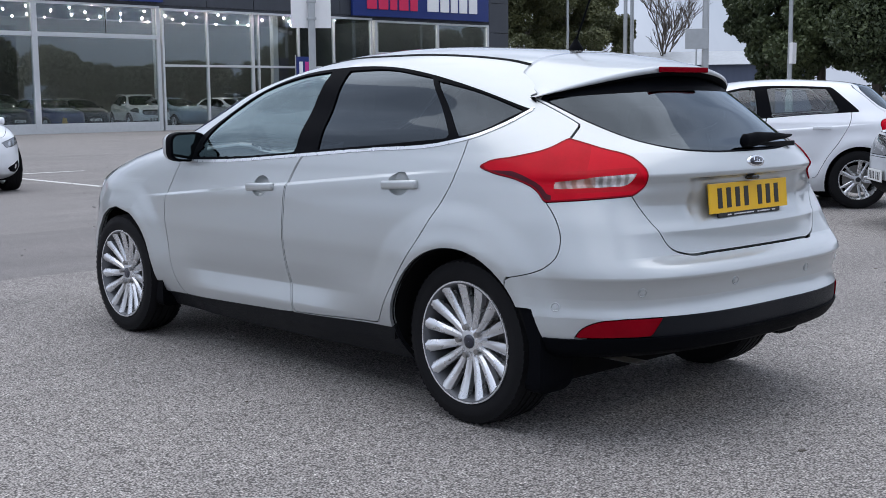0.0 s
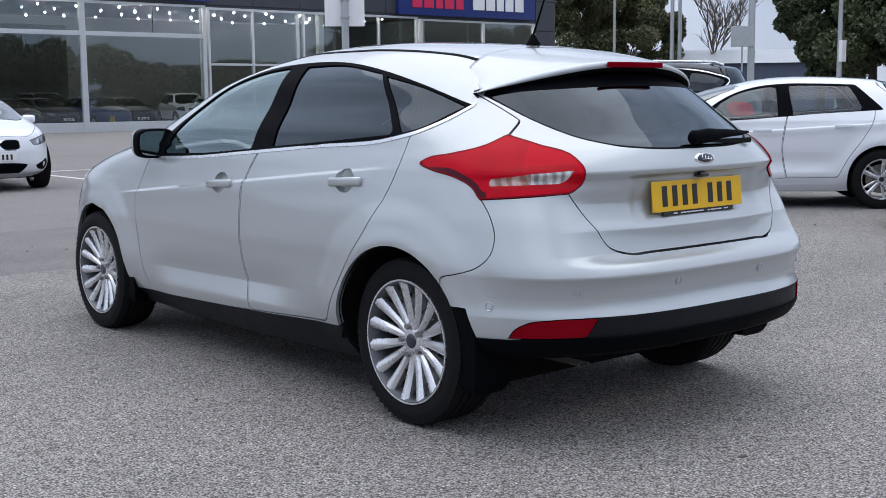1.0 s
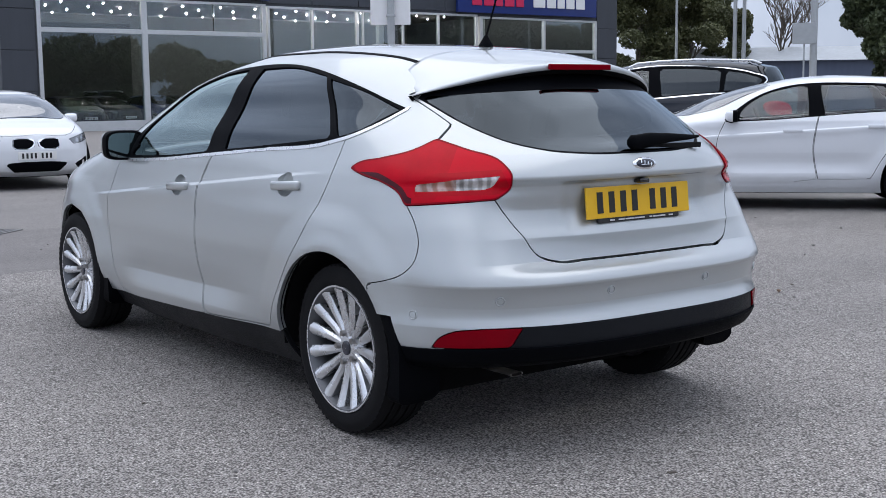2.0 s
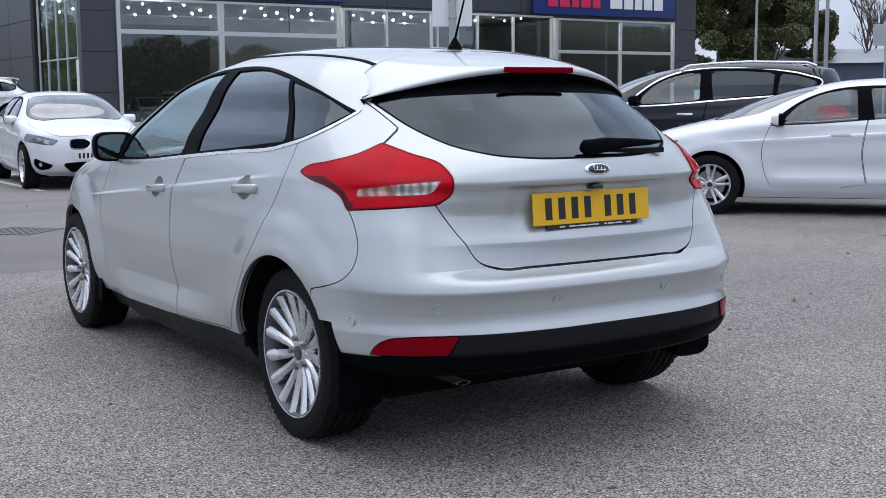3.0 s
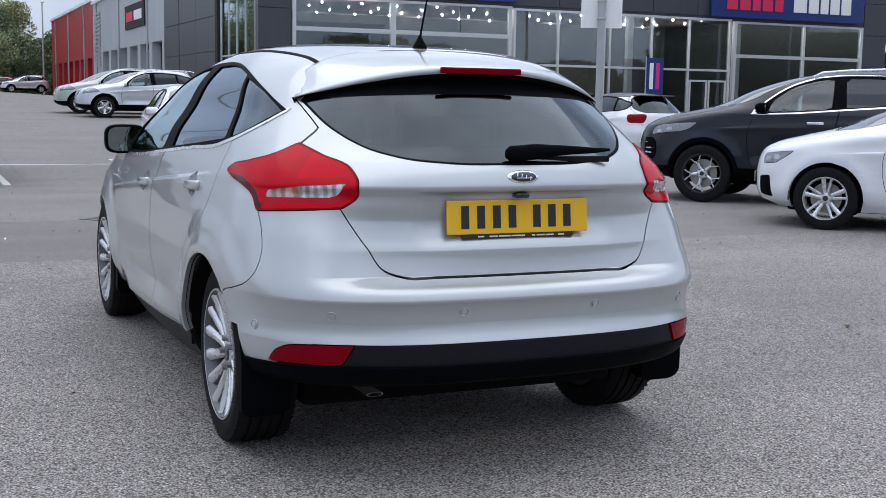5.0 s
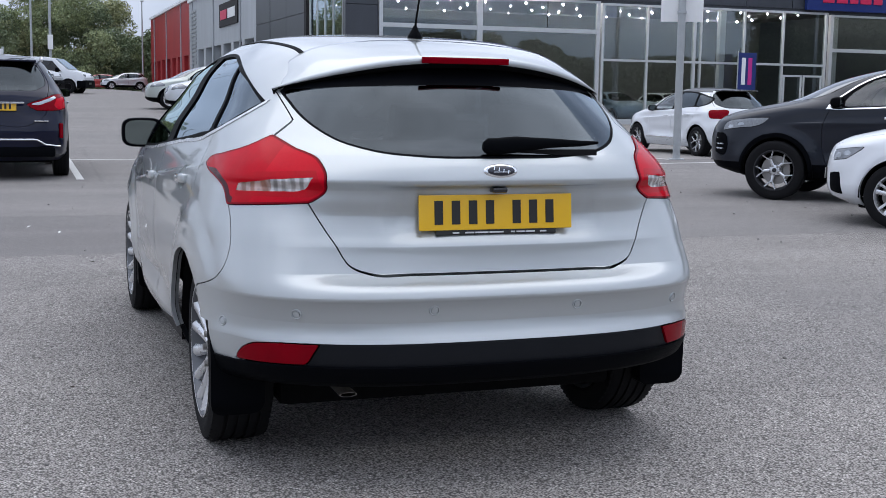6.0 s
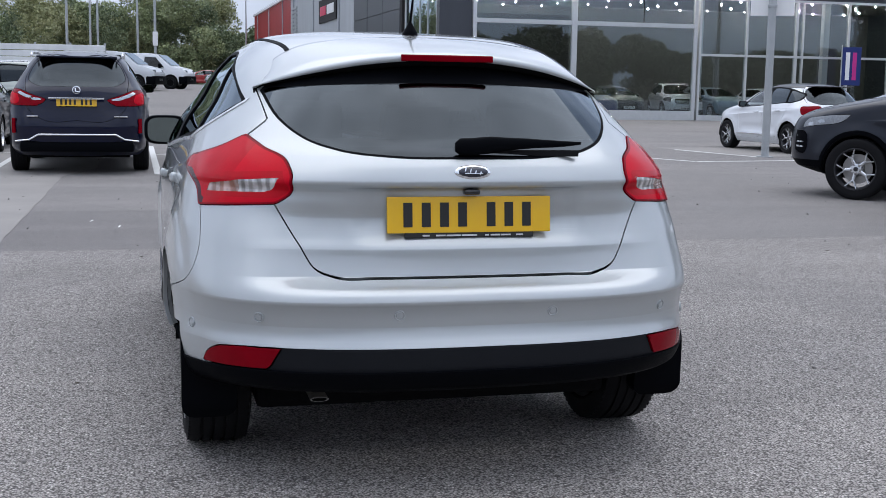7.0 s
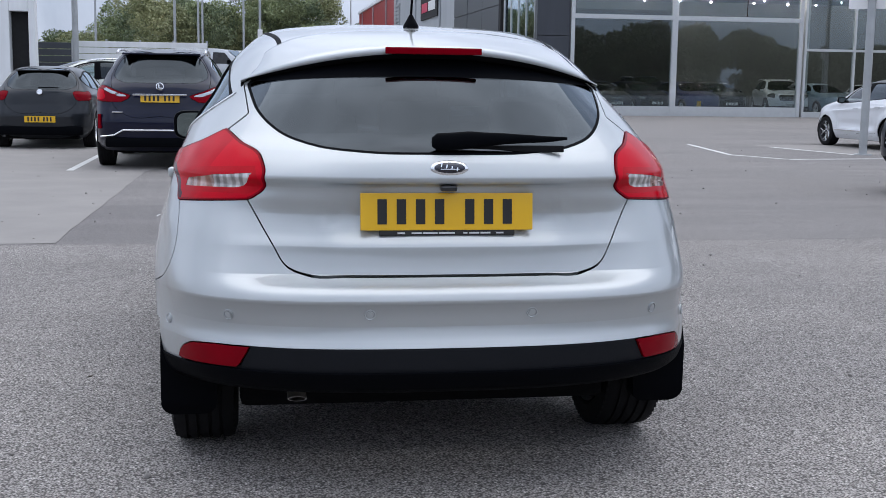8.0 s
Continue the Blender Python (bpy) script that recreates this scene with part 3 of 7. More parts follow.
def add_wheels(root, meshes, R, spots):
    for x, y, turn in spots:
        w = new("wheel", meshes["barrel"])
        w.parent = root
        side = 0 if x > 0 else 180
        w.matrix_local = pose(x, y, R, 0, 0, side) @ pose(0, 0, 0, turn, 0, 0)
        for k in ("tyre", "rim", "disc", "cap"):
            o = new({"disc": "brake_disc", "cap": "centre_cap"}.get(k, k), meshes[k])
            o.parent = w
        for k in range(5):
            a = 2 * math.pi * k / 5 + math.pi / 2 + 0.1
            o = new("wheel_nut", meshes["nut"])
            o.parent = w
            o.location = (0, 0.056 * math.cos(a), 0.056 * math.sin(a))


def wheel_wells(root, spots, r, inner=0.5, outer=0.86, taper=0.0):
    for y, z in spots:
        for sx in (-1, 1):
            bm = bmesh.new()
            rows = []
            for x in (outer, inner):
                rows.append([bm.verts.new((sx * (x - (taper * max(0.0, math.cos(t)) if x == outer and y > 1 else 0.0)), y + r * math.cos(t), z + r * math.sin(t))) for t in np.linspace(-0.10, math.pi + 0.10, 26)])
            for k in range(25):
                bm.faces.new((rows[0][k], rows[0][k + 1], rows[1][k + 1], rows[1][k]))
            bm.faces.new(rows[1])
            part("arch_liner", bm, LINER, root, smooth=40)


def add_cabin(root, seats_y, floor_z, roof_z, half, dash_y, driver=1):
    """Seats, dashboard and steering wheel, seen through the glass."""
    part("cabin_floor", boxed((-half + 0.12, seats_y[-1] - 0.25, floor_z - 0.06), (half - 0.12, dash_y + 0.25, floor_z), 0.02), LINER, root)
    for row, y in enumerate(seats_y):
        if row == 0:
            for x in (-0.36, 0.36):
                bm = bmesh.new()
                box(bm, (x - 0.25, y - 0.05, floor_z + 0.12), (x + 0.25, y + 0.48, floor_z + 0.30), 0.05)
                box(bm, (x - 0.24, -0.06, 0), (x + 0.24, 0.06, 0.62), 0.05, pose(0, y - 0.03, floor_z + 0.22, 14, 0, 0))
                box(bm, (x - 0.14, -0.05, 0.66), (x + 0.14, 0.05, 0.86), 0.045, pose(0, y - 0.03, floor_z + 0.22, 12, 0, 0))
                part("front_seat", bm, SEAT_CLOTH, root, smooth=45)
        else:
            bm = bmesh.new()
            box(bm, (-half + 0.1, y - 0.05, floor_z + 0.12), (half - 0.1, y + 0.45, floor_z + 0.30), 0.05)
            box(bm, (-half + 0.12, -0.06, 0), (half - 0.12, 0.06, 0.56), 0.05, pose(0, y - 0.03, floor_z + 0.24, 16, 0, 0))
            for x in (-0.4, 0, 0.4):
                box(bm, (x - 0.13, -0.05, 0.56), (x + 0.13, 0.04, 0.70), 0.04, pose(0, y - 0.03, floor_z + 0.24, 14, 0, 0))
            part("rear_seat", bm, SEAT_CLOTH, root, smooth=45)
    bm = bmesh.new()
    box(bm, (-half + 0.06, dash_y - 0.25, floor_z + 0.35), (half - 0.06, dash_y + 0.35, floor_z + 0.62), 0.08)
    part("dashboard", bm, PALE_CLOTH, root, smooth=45)
    bm = bmesh.new()
    rings = []
    for k in range(28):
        a = 2 * math.pi * k / 28
        c = Vector((0.185 * math.cos(a), 0, 0.185 * math.sin(a)))
        rings.append([bm.verts.new(c + Vector((math.cos(a) * 0.016 * math.cos(b), 0.016 * math.sin(b), math.sin(a) * 0.016 * math.cos(b)))) for b in np.linspace(0, 2 * math.pi, 8, endpoint=False)])
    for p, q in zip(rings, rings[1:] + rings[:1]):
        for j in range(8):
            bm.faces.new((p[j], p[(j + 1) % 8], q[(j + 1) % 8], q[j]))
    box(bm, (-0.17, -0.01, -0.02), (0.17, 0.02, 0.03), 0.01)
    bmesh.ops.transform(bm, matrix=pose(driver * 0.37, dash_y - 0.36, floor_z + 0.60, -22, 0, 0), verts=bm.verts)
    part("steering_wheel", bm, PALE_CLOTH, root, smooth=45)


def plate_bars(root, m, yellow, name="number_plate", size=(0.52, 0.111)):
    """A number plate: its figures stand as plain bars."""
    w, h = size
    p = part(name, boxed((-w / 2, -0.004, -h / 2), (w / 2, 0.004, h / 2), 0.003), YELLOW_PLATE if yellow else WHITE_PLATE, root, "yellow plate with dark bars" if yellow else "white plate with dark bars")
    p.matrix_local = m
    me = mesh_of("plate_bar", boxed((w * 0.012, -0.0055, -h * 0.335), (w * 0.066, -0.0035, h * 0.335)), INK)
    for k in range(7):
        o = new("plate_bar", me)
        o.parent = p
        o.location.x = -w * 0.415 + w * 0.110 * k + (w * 0.065 if k > 3 else 0)
    return p


def pods(root, at, size, shell, glass_face=-1):
    """Door mirrors: shell, black rim, glass and foot, both sides."""
    x, y, z = at
    sx, sy, sz = size

    def loft(rows, close=True):
        bm = bmesh.new()
        rings = []
        for yy, k in rows:
            ring = []
            for a in np.linspace(0, 2 * math.pi, 40, endpoint=False):
                c, q = math.cos(a), math.sin(a)
                ring.append(bm.verts.new((sx * k * abs(c) ** 0.55 * math.copysign(1, c), yy, sz * k * abs(q) ** 0.55 * math.copysign(1, q))))
            rings.append(ring)
        for p, q in zip(rings, rings[1:]):
            for j in range(40):
                bm.faces.new((p[j], p[(j + 1) % 40], q[(j + 1) % 40], q[j]))
        if close:
            bm.faces.new(rings[0])
            bm.faces.new(rings[-1])
        bmesh.ops.recalc_face_normals(bm, faces=bm.faces)
        return bm
    r = -sy / 2
    for s in (-1, 1):
        m = part("door_mirror", loft([(r + 0.035, 0.47), (r + 0.045, 0.505), (0.0, 0.50), (sy * 0.25, 0.44), (sy * 0.42, 0.33), (sy * 0.5, 0.18)]), shell, root, smooth=60)
        m.matrix_local = pose(s * x, y, z, 0, 0, s * 4)
        part("mirror_glass", loft([(r + 0.004, 0.425), (r + 0.012, 0.43)]), MIRROR, m, smooth=40)
        part("mirror_rim", loft([(r + 0.010, 0.40), (r + 0.006, 0.428), (r - 0.002, 0.445), (r + 0.002, 0.495), (r + 0.02, 0.515), (r + 0.048, 0.512), (r + 0.05, 0.47)], False), BLACK_TRIM, m, smooth=50)
        bm = bmesh.new()
        tube(bm, (s * -0.02, 0.0, -sz * 0.3), (-s * (sx * 0.5 + 0.07), 0.02, -sz * 0.5 - 0.02), 0.036, 0.045, 12)
        part("mirror_foot", bm, BLACK_TRIM, m, smooth=50)


# ---- ground ----
def ground_z(x, y):
    """The yard climbs gently towards the far lane, and is level before the showroom."""
    g = float(pchip([(20, 0.0), (28, 0.16), (36, 0.42), (48, 0.70), (62, 0.95), (113, 1.14), (400, 1.3)], y)) if y > 20 else 0.0
    return g * float(1 - smoothstep(6.5, 11.5, x)) if y > 20 else 0.0


def ground_sheet():
    bm = bmesh.new()
    xs = [-1500, -200, -60, -25] + [-12 + 1.5 * k for k in range(19)] + [20, 60, 200, 1500]
    ys = [-1500, -200, -40, 0, 20] + [20 + 3 * k for k in range(1, 33)] + [140, 200, 400, 1500]
    g = [[bm.verts.new((x, y, ground_z(x, y))) for x in xs] for y in ys]
    for a, b in zip(g, g[1:]):
        for k in range(len(xs) - 1):
            bm.faces.new((a[k], a[k + 1], b[k + 1], b[k])).smooth = True
    ob = new("ground", mesh_of("ground", bm, ASPHALT))
    tagged(ob, "grey tarmac car park with fine pale aggregate", "tarmac", kind="structure")


ground_sheet()


# ---- the silver hatchback ----
from mathutils.bvhtree import BVHTree


def focus_sculpt(P):
    X, y, z = P[..., 0], P[..., 1], P[..., 2]
    side = smoothstep(-0.62, -0.1, y) * (1 - smoothstep(2.9, 3.3, y))
    # crease along the doors, rising to the rear
    line = 0.775 + (2.15 - y) * 0.0935
    on = side * smoothstep(-0.1, 0.5, y) * (1 - smoothstep(2.0, 2.45, y))
    X = X + on * (0.007 * np.exp(-(((z - line + 0.004) / 0.06) ** 2)) - 0.011 * smoothstep(line - 0.004, line + 0.010, z) * (1 - smoothstep(line + 0.01, line + 0.13, z)))
    # lower door swage
    low = 0.418 + (1.9 - y) * 0.02
    on = smoothstep(0.50, 0.95, y) * (1 - smoothstep(1.75, 2.08, y))
    X = X + on * (0.24 * np.clip(low - z, 0, 0.085) - 0.015 * np.where(z > low, np.exp(-(((z - low) / 0.070) ** 2)), np.exp(-(((z - low) / 0.10) ** 2))))
    # flared arches
    for cy in (0.0, 2.648):
        r = np.hypot(y - cy, z - 0.318)
        X = X + (0.014 * (1 - smoothstep(0.45, 0.55, r)) + 0.012 * np.exp(-(((r - 0.38) / 0.05) ** 2))) * smoothstep(0.2, 0.45, z) * (X > 0.3)
    # broad haunch over the rear wheel
    X = X + 0.006 * np.exp(-(((y + 0.05) / 0.42) ** 2)) * np.exp(-(((z - 0.78) / 0.15) ** 2)) * (X > 0.3)
    # hollow for the number plate under the lip of the tailgate
    rear = (1 - smoothstep(0.31, 0.375, X)) * smoothstep(0.755, 0.84, z) * (1 - smoothstep(0.943, 0.952, z)) * (y < -0.4)
    y = y + 0.019 * rear
    # the ledge of the bumper under the tailgate, fading out towards the corners
    middle = (1 - smoothstep(0.46, 0.74, X)) * (y < -0.2)
    y = y + middle * pchip([(0.612, 0), (0.632, -0.002), (0.652, 0.008), (0.682, 0.060), (0.742, 0.054), (0.765, 0.048), (0.80, 0.053), (0.85, 0.044), (0.90, 0.016), (0.94, 0)], z)
    return np.stack([X, y, z], -1)


FOCUS_ROWS = [
    (0.185, -0.30, 3.20, 0.80), (0.27, -0.48, 3.40, 0.855), (0.325, -0.72, 3.45, 0.872), (0.36, -0.812, 3.47, 0.880), (0.42, -0.838, 3.475, 0.886),
    (0.475, -0.836, 3.475, 0.888), (0.505, -0.819, 3.47, 0.8875), (0.54, -0.811, 3.467, 0.8878), (0.575, -0.814, 3.462, 0.8885), (0.604, -0.8245, 3.458, 0.8897), (0.612, -0.8290, 3.458, 0.8902), (0.618, -0.8285, 3.456, 0.8905), (0.640, -0.8200, 3.456, 0.8912),
    (0.682, -0.804, 3.45, 0.8895), (0.742, -0.787, 3.42, 0.885), (0.80, -0.768, 3.38, 0.880), (0.85, -0.748, 3.30, 0.872), (0.90, -0.730, 3.16, 0.863), (0.935, -0.722, 3.05, 0.855),
    (0.965, -0.742, 2.92, 0.848), (1.00, -0.728, 2.76, 0.836), (1.04, -0.698, 2.62, 0.817), (1.09, -0.632, 2.48, 0.795),
    (1.20, -0.505, 2.24, 0.720), (1.30, -0.370, 1.96, 0.662), (1.375, -0.25, 1.66, 0.592), (1.41, -0.07, 1.46, 0.550),
    (1.436, 0.10, 1.33, 0.495), (1.455, 0.33, 1.17, 0.39), (1.468, 0.55, 1.02, 0.25), (1.4745, 0.76, 0.88, 0.05),
]
FOCUS_SHAPE = dict(
    rear_depth=[(0.18, 0.6), (0.6, 0.65), (0.9, 0.65), (1.09, 0.78), (1.22, 0.80), (1.375, 0.85), (1.48, 0.5)],
    rear_power=[(0.18, 2.6), (0.45, 2.9), (0.63, 3.2), (0.75, 2.9), (0.9, 2.7), (1.1, 2.6), (1.375, 2.6), (1.48, 2.1)],
    front_depth=[(0.18, 0.8), (0.7, 0.95), (1.0, 0.9), (1.375, 0.6), (1.48, 0.4)],
    front_power=[(0.18, 3.2), (0.8, 3.1), (1.0, 2.7), (1.375, 2.5), (1.48, 2.1)],
    middle=1.15, taper=(0.055, 0.065), sculpt=focus_sculpt, crisp=(0.405, 0.417, 0.429, 0.441, 0.612, 0.765, 0.946, 0.955, *np.arange(0.776, 0.936, 0.012)))


def build_focus():
    root = thing("silver_hatchback_car", "silver five-door hatchback parked on the tarmac", "car")
    rest = Sheet(*make_skin(FOCUS_ROWS, FOCUS_SHAPE, (60, 120, 24), 170))
    _, rest = rest.cut(lambda V: np.maximum(V[:, 1] + 0.02, V[:, 2] - 0.332))
    whole = rest
    # side windows
    dlo = [(2.06, 0.952, 1), (1.93, 1.065), (1.66, 1.250), (1.36, 1.352), (1.08, 1.381), (0.70, 1.380), (0.38, 1.338), (0.10, 1.277), (-0.165, 1.200, 1), (-0.125, 1.165), (-0.02, 1.112), (0.10, 1.084), (0.60, 1.042), (1.11, 1.003), (1.50, 0.974)]
    glasswork, rest = rest.cut(region("S", dlo, 2))
    chrome, rest = rest.cut(lambda V, f=region("S", dlo, 2): np.maximum(f(V) - 0.013, np.maximum(V[:, 2] - (1.035 + 0.0 * V[:, 1] + np.clip(0.95 - V[:, 1], -2, 0) * 0.06 + np.clip(0.6 - V[:, 1], 0, 2) * 0.22), -0.2)))
    front = region("S", [(1.90, 0.972, 1), (1.84, 1.098), (1.61, 1.264), (1.345, 1.342), (1.085, 1.369, 1), (1.08, 1.015, 1), (1.50, 0.985)], 2)
    rear = region("S", [(0.920, 1.028, 1), (0.965, 1.369, 1), (0.70, 1.369), (0.380, 1.328, 1), (0.118, 1.092, 1), (0.60, 1.052)], 2)
    quarter = region("S", [(0.340, 1.316, 1), (0.080, 1.096, 1), (-0.02, 1.121), (-0.146, 1.196, 1), (0.08, 1.264)], 2)
    panes = []
    for name, f, mat in (("front_window", front, GLASS_FRONT), ("rear_window", rear, GLASS_DARK), ("quarter_window", quarter, GLASS_DARK)):
        g, glasswork = glasswork.cut(f)
        for half in g.sides():
            panes.append(half.linked(name, mat, root, flange=0.0, d=-0.006))
    glasswork.linked("window_frames", BLACK_TRIM, root, "black window frames and pillars", 0.012)
    for half in chrome.sides():
        half.linked("chrome_strip", ALLOY, root, "chrome strip under the windows", 0.006, 0.003)
    # windscreen
    screen = region("F", [(0, 0.995, 1), (0.66, 0.985), (0.70, 1.03), (0.60, 1.28), (0.50, 1.392), (0, 1.415, 1), (-0.3, 1.415, 1), (-0.3, 0.995, 1)], 2, lambda X, y, z: y > 1.25 + (1.42 - z) * 1.3)
    g, rest = panel(rest, screen, 0.004)
    panes.append(g.linked("windscreen", GLASS_SCREEN, root, flange=0.0))
    # tail lamps
    lamp = [(-0.150, 0.972), (-0.115, 1.015), (0.02, 1.062), (0.132, 1.095, 1), (0.20, 1.062), (0.33, 1.030), (0.435, 1.008), (0.463, 0.990), (0.42, 0.972), (0.31, 0.945), (0.245, 0.912), (0.215, 0.872, 1), (-0.098, 0.893, 1), (-0.140, 0.928)]
    fl = region("C", lamp, 2)
    lens, rest = panel(rest, fl, 0.0012)
    rim_l, lens = lens.cut(lambda V: -(fl(V) + 0.0065))
    clear = region("C", [(0.180, 0.944, 1), (0.180, 0.918, 1), (0.0, 0.925, 1), (-0.075, 0.934), (-0.112, 0.972, 1), (0.03, 0.962, 1)], 2)
    win, lens = lens.cut(clear)
    amber, win = win.cut(lambda V: 0.035 - (0.64 * np.abs(V[:, 0]) + 0.77 * V[:, 1]))
    lids = region("C", [(0.05, 1.10), (0.06, 1.00), (0.10, 0.90), (0.16, 0.86), (0.30, 0.9), (0.6, 0.95), (0.6, 1.10)], 2)
    chamber, lens = lens.cut(region("C", [(-0.136, 0.938), (-0.112, 0.992, 1), (0.02, 0.984), (0.150, 0.966), (0.186, 0.938), (0.178, 0.902, 1), (0.02, 0.908), (-0.10, 0.910, 1)], 2))
    outer, lens = lens.cut(lids)
    # strip at the wing's lower edge: inner shading painted as dark maroon
    edge, outer = outer.cut(lambda V: np.maximum(-(fl(V) + 0.024), np.maximum(0.19 - (0.64 * np.abs(V[:, 0]) + 0.77 * V[:, 1]), V[:, 2] - 0.978)))
    for a, b, c, d, e, f, g in zip(lens.sides(), rim_l.sides(), win.sides(), amber.sides(), outer.sides(), chamber.sides(), edge.sides()):
        tl = a.linked("tail_lamp", RED_LENS, root, "red tail lamp lens with a clear window", 0, 0.005)
        b.linked("lens_rim", DEEP_RED, tl, "dark red border", 0.02, 0.005)
        c.linked("reversing_lens", CLEAR_LENS, tl, "clear reversing lens", 0.01, 0.004)
        d.linked("indicator_lens", AMBER_LENS, tl, "pinkish clear indicator lens", 0.01, 0.004)
        e.linked("outer_lens", WING_RED, tl, "deeper red wing of the lens", 0, 0.005)
        f.linked("lens_surround", MID_RED, tl, "darker red surround of the clear window", 0, 0.005)
        g.linked("wing_shade_strip", WING_SHADE, tl, "shading inside the wing's lower edge, painted dark maroon", 0, 0.005)
    # rear bumper
    bumper = region("C", [(0.36, 0.60, 1), (0.285, 0.618), (0.215, 0.645), (0.168, 0.690), (0.155, 0.75), (0.175, 0.82), (0.212, 0.878, 1), (0.15, 0.93, 1), (-0.09, 0.95, 1), (-0.20, 0.93, 1), (-0.30, 0.80, 1), (-0.8, 0.80, 1), (-0.8, 0.05, 1), (0.36, 0.05, 1)], 2)
    # tailgate with its glass
    gate = region("R", [(-0.2, 0.678, 1), (0.30, 0.678, 1), (0.415, 0.680), (0.470, 0.700), (0.520, 0.775), (0.588, 0.893, 1), (0.552, 0.935, 1), (0.560, 1.0, 1), (0.650, 1.090, 1), (0.582, 1.142, 1), (0.600, 1.246, 1), (0.42, 1.325), (0.2, 1.345), (-0.2, 1.35, 1)], 2, lambda X, y, z: y < -0.12)
    wide, rest = rest.cut(lambda V: gate(V) - 0.0021)
    gatework, _ = wide.cut(lambda V: gate(V) + 0.0021 + 0.003 * (1 - smoothstep(0.690, 0.715, V[:, 2])))
    screen = region("R", [(-0.2, 1.034, 1), (0.0, 1.034, 1), (0.25, 1.038), (0.40, 1.056), (0.49, 1.088), (0.556, 1.148), (0.590, 1.236, 1), (0.5, 1.30, 1), (0.3, 1.338, 1), (-0.2, 1.345, 1)], 2, lambda X, y, z: y < -0.12)
    g, gatework = gatework.cut(screen)
    clear_g, band = g.cut(lambda V, f=screen: np.maximum(f(V) + 0.009, V[:, 2] - 1.266 + 0.07 * V[:, 0] ** 2))
    tg = gatework.linked("tailgate", SILVER, root, "silver tailgate with plate hollow", 0.014)
    panes.append(clear_g.linked("rear_screen", GLASS_DARK, tg, "dark tinted rear screen", 0, -0.003))
    band.linked("screen_border", BLACK_TRIM, tg, "black border of the rear screen", 0.006, -0.003)
    # reflectors and the black lower bumper
    black_top = lambda X: 0.486 - 0.022 * smoothstep(0.55, 0.82, X)
    refl = region("C", [(-0.205, 0.478, 1), (-0.165, 0.412, 1), (0.105, 0.404, 1), (0.085, 0.432), (0.03, 0.462), (-0.04, 0.472)], 2)
    pieces, rest = panel(rest, bumper, 0.0018)
    for f in (disc(0.0, 0.318, 0.368), region("S", [(-0.25, 0.500, 1), (-0.383, 0.500, 1), (-0.430, 0.385, 1), (-0.437, 0.2, 1), (-0.2, 0.2, 1)], 0)):
        _, pieces = pieces.cut(f)
    r, pieces = panel(pieces, refl, 0.002)
    for half in r.sides():
        half.linked("rear_reflector", DEEP_RED, root, "red rear reflector in the bumper", 0.01, 0.002)
    low, pieces = pieces.cut(lambda V: V[:, 2] - 0.480 + 0.080 * smoothstep(0.62, 0.80, np.abs(V[:, 0])))
    pieces.linked("rear_bumper", SILVER, root, "silver rear bumper with parking sensors", 0.014)
    bar, low = low.cut(lambda V: 0.408 - V[:, 2])
    bar.linked("bumper_bar", BUMPER_BLACK, root, "black plastic bumper insert", 0.012, -0.004)
    low.linked("lower_valance", BLACK_TRIM, root, "black lower valance", 0.02, 0.006)
    # wheel arches and sill
    for cy in (0.0, 2.648):
        _, rest = rest.cut(disc(cy, 0.318, 0.368))
    behind = region("S", [(-0.25, 0.500, 1), (-0.383, 0.500, 1), (-0.430, 0.385, 1), (-0.437, 0.2, 1), (-0.2, 0.2, 1)], 0)
    _, rest = rest.cut(behind)
    sill, rest = panel(rest, region("S", [(0.05, 0.342, 1), (2.4, 0.262, 1), (2.4, 0.05, 1), (0.05, 0.05, 1)], 0), 0.003)
    for half in sill.sides():
        half.linked("sill", BUMPER_BLACK, root, "black plastic sill", 0.02, -0.012)
    # doors
    d1 = region("S", [(2.01, 0.98, 1), (2.06, 0.90), (2.15, 0.757), (2.135, 0.52), (2.09, 0.36), (2.02, 0.282), (1.95, 0.276), (1.035, 0.312, 1), (1.085, 0.486), (1.108, 0.686), (1.085, 0.89), (1.00, 1.02, 1)], 2)
    d2 = region("S", [(0.985, 1.03, 1), (1.075, 0.89), (1.098, 0.686), (1.075, 0.486), (1.025, 0.315, 1), (0.455, 0.340, 1), (0.30, 0.566), (0.152, 0.756), (0.03, 0.976), (0.02, 1.11, 1)], 2)
    doors = []
    for name, f in (("front_door", d1), ("rear_door", d2)):
        piece, rest = panel(rest, f, 0.0022)
        hy, hz = (1.290, 0.859) if name == "front_door" else (0.340, 0.910)
        dish, piece = piece.cut(lambda V, a=hy, b=hz: np.where(np.abs(V[:, 0]) > 0.5, np.hypot((V[:, 1] - a) / 0.062, (V[:, 2] - b) / 0.047) - 1, 1.0) * 0.05)
        doors.append([h.linked(name, SILVER, root, "silver door", 0.014) for h in piece.sides()])
    hood, rest = panel(rest, region("T", [(-0.2, 2.66, 1), (0.55, 2.55), (0.70, 2.40), (0.735, 2.5), (0.66, 3.0), (0.5, 3.33), (-0.2, 3.42, 1)], 2, lambda X, y, z: z > 0.75), 0.003)
    hood.linked("bonnet", SILVER, root, "silver bonnet", 0.014)
    head = region("K", [(-2.30, 0.66), (-2.15, 0.79), (-1.85, 0.865), (-1.68, 0.88, 1), (-1.78, 0.80), (-1.95, 0.71), (-2.10, 0.68)], 2)
    hl, rest = panel(rest, head, 0.003)
    for half in hl.sides():
        half.linked("headlamp", HEADLAMP, root, "clear headlamp", 0.012)
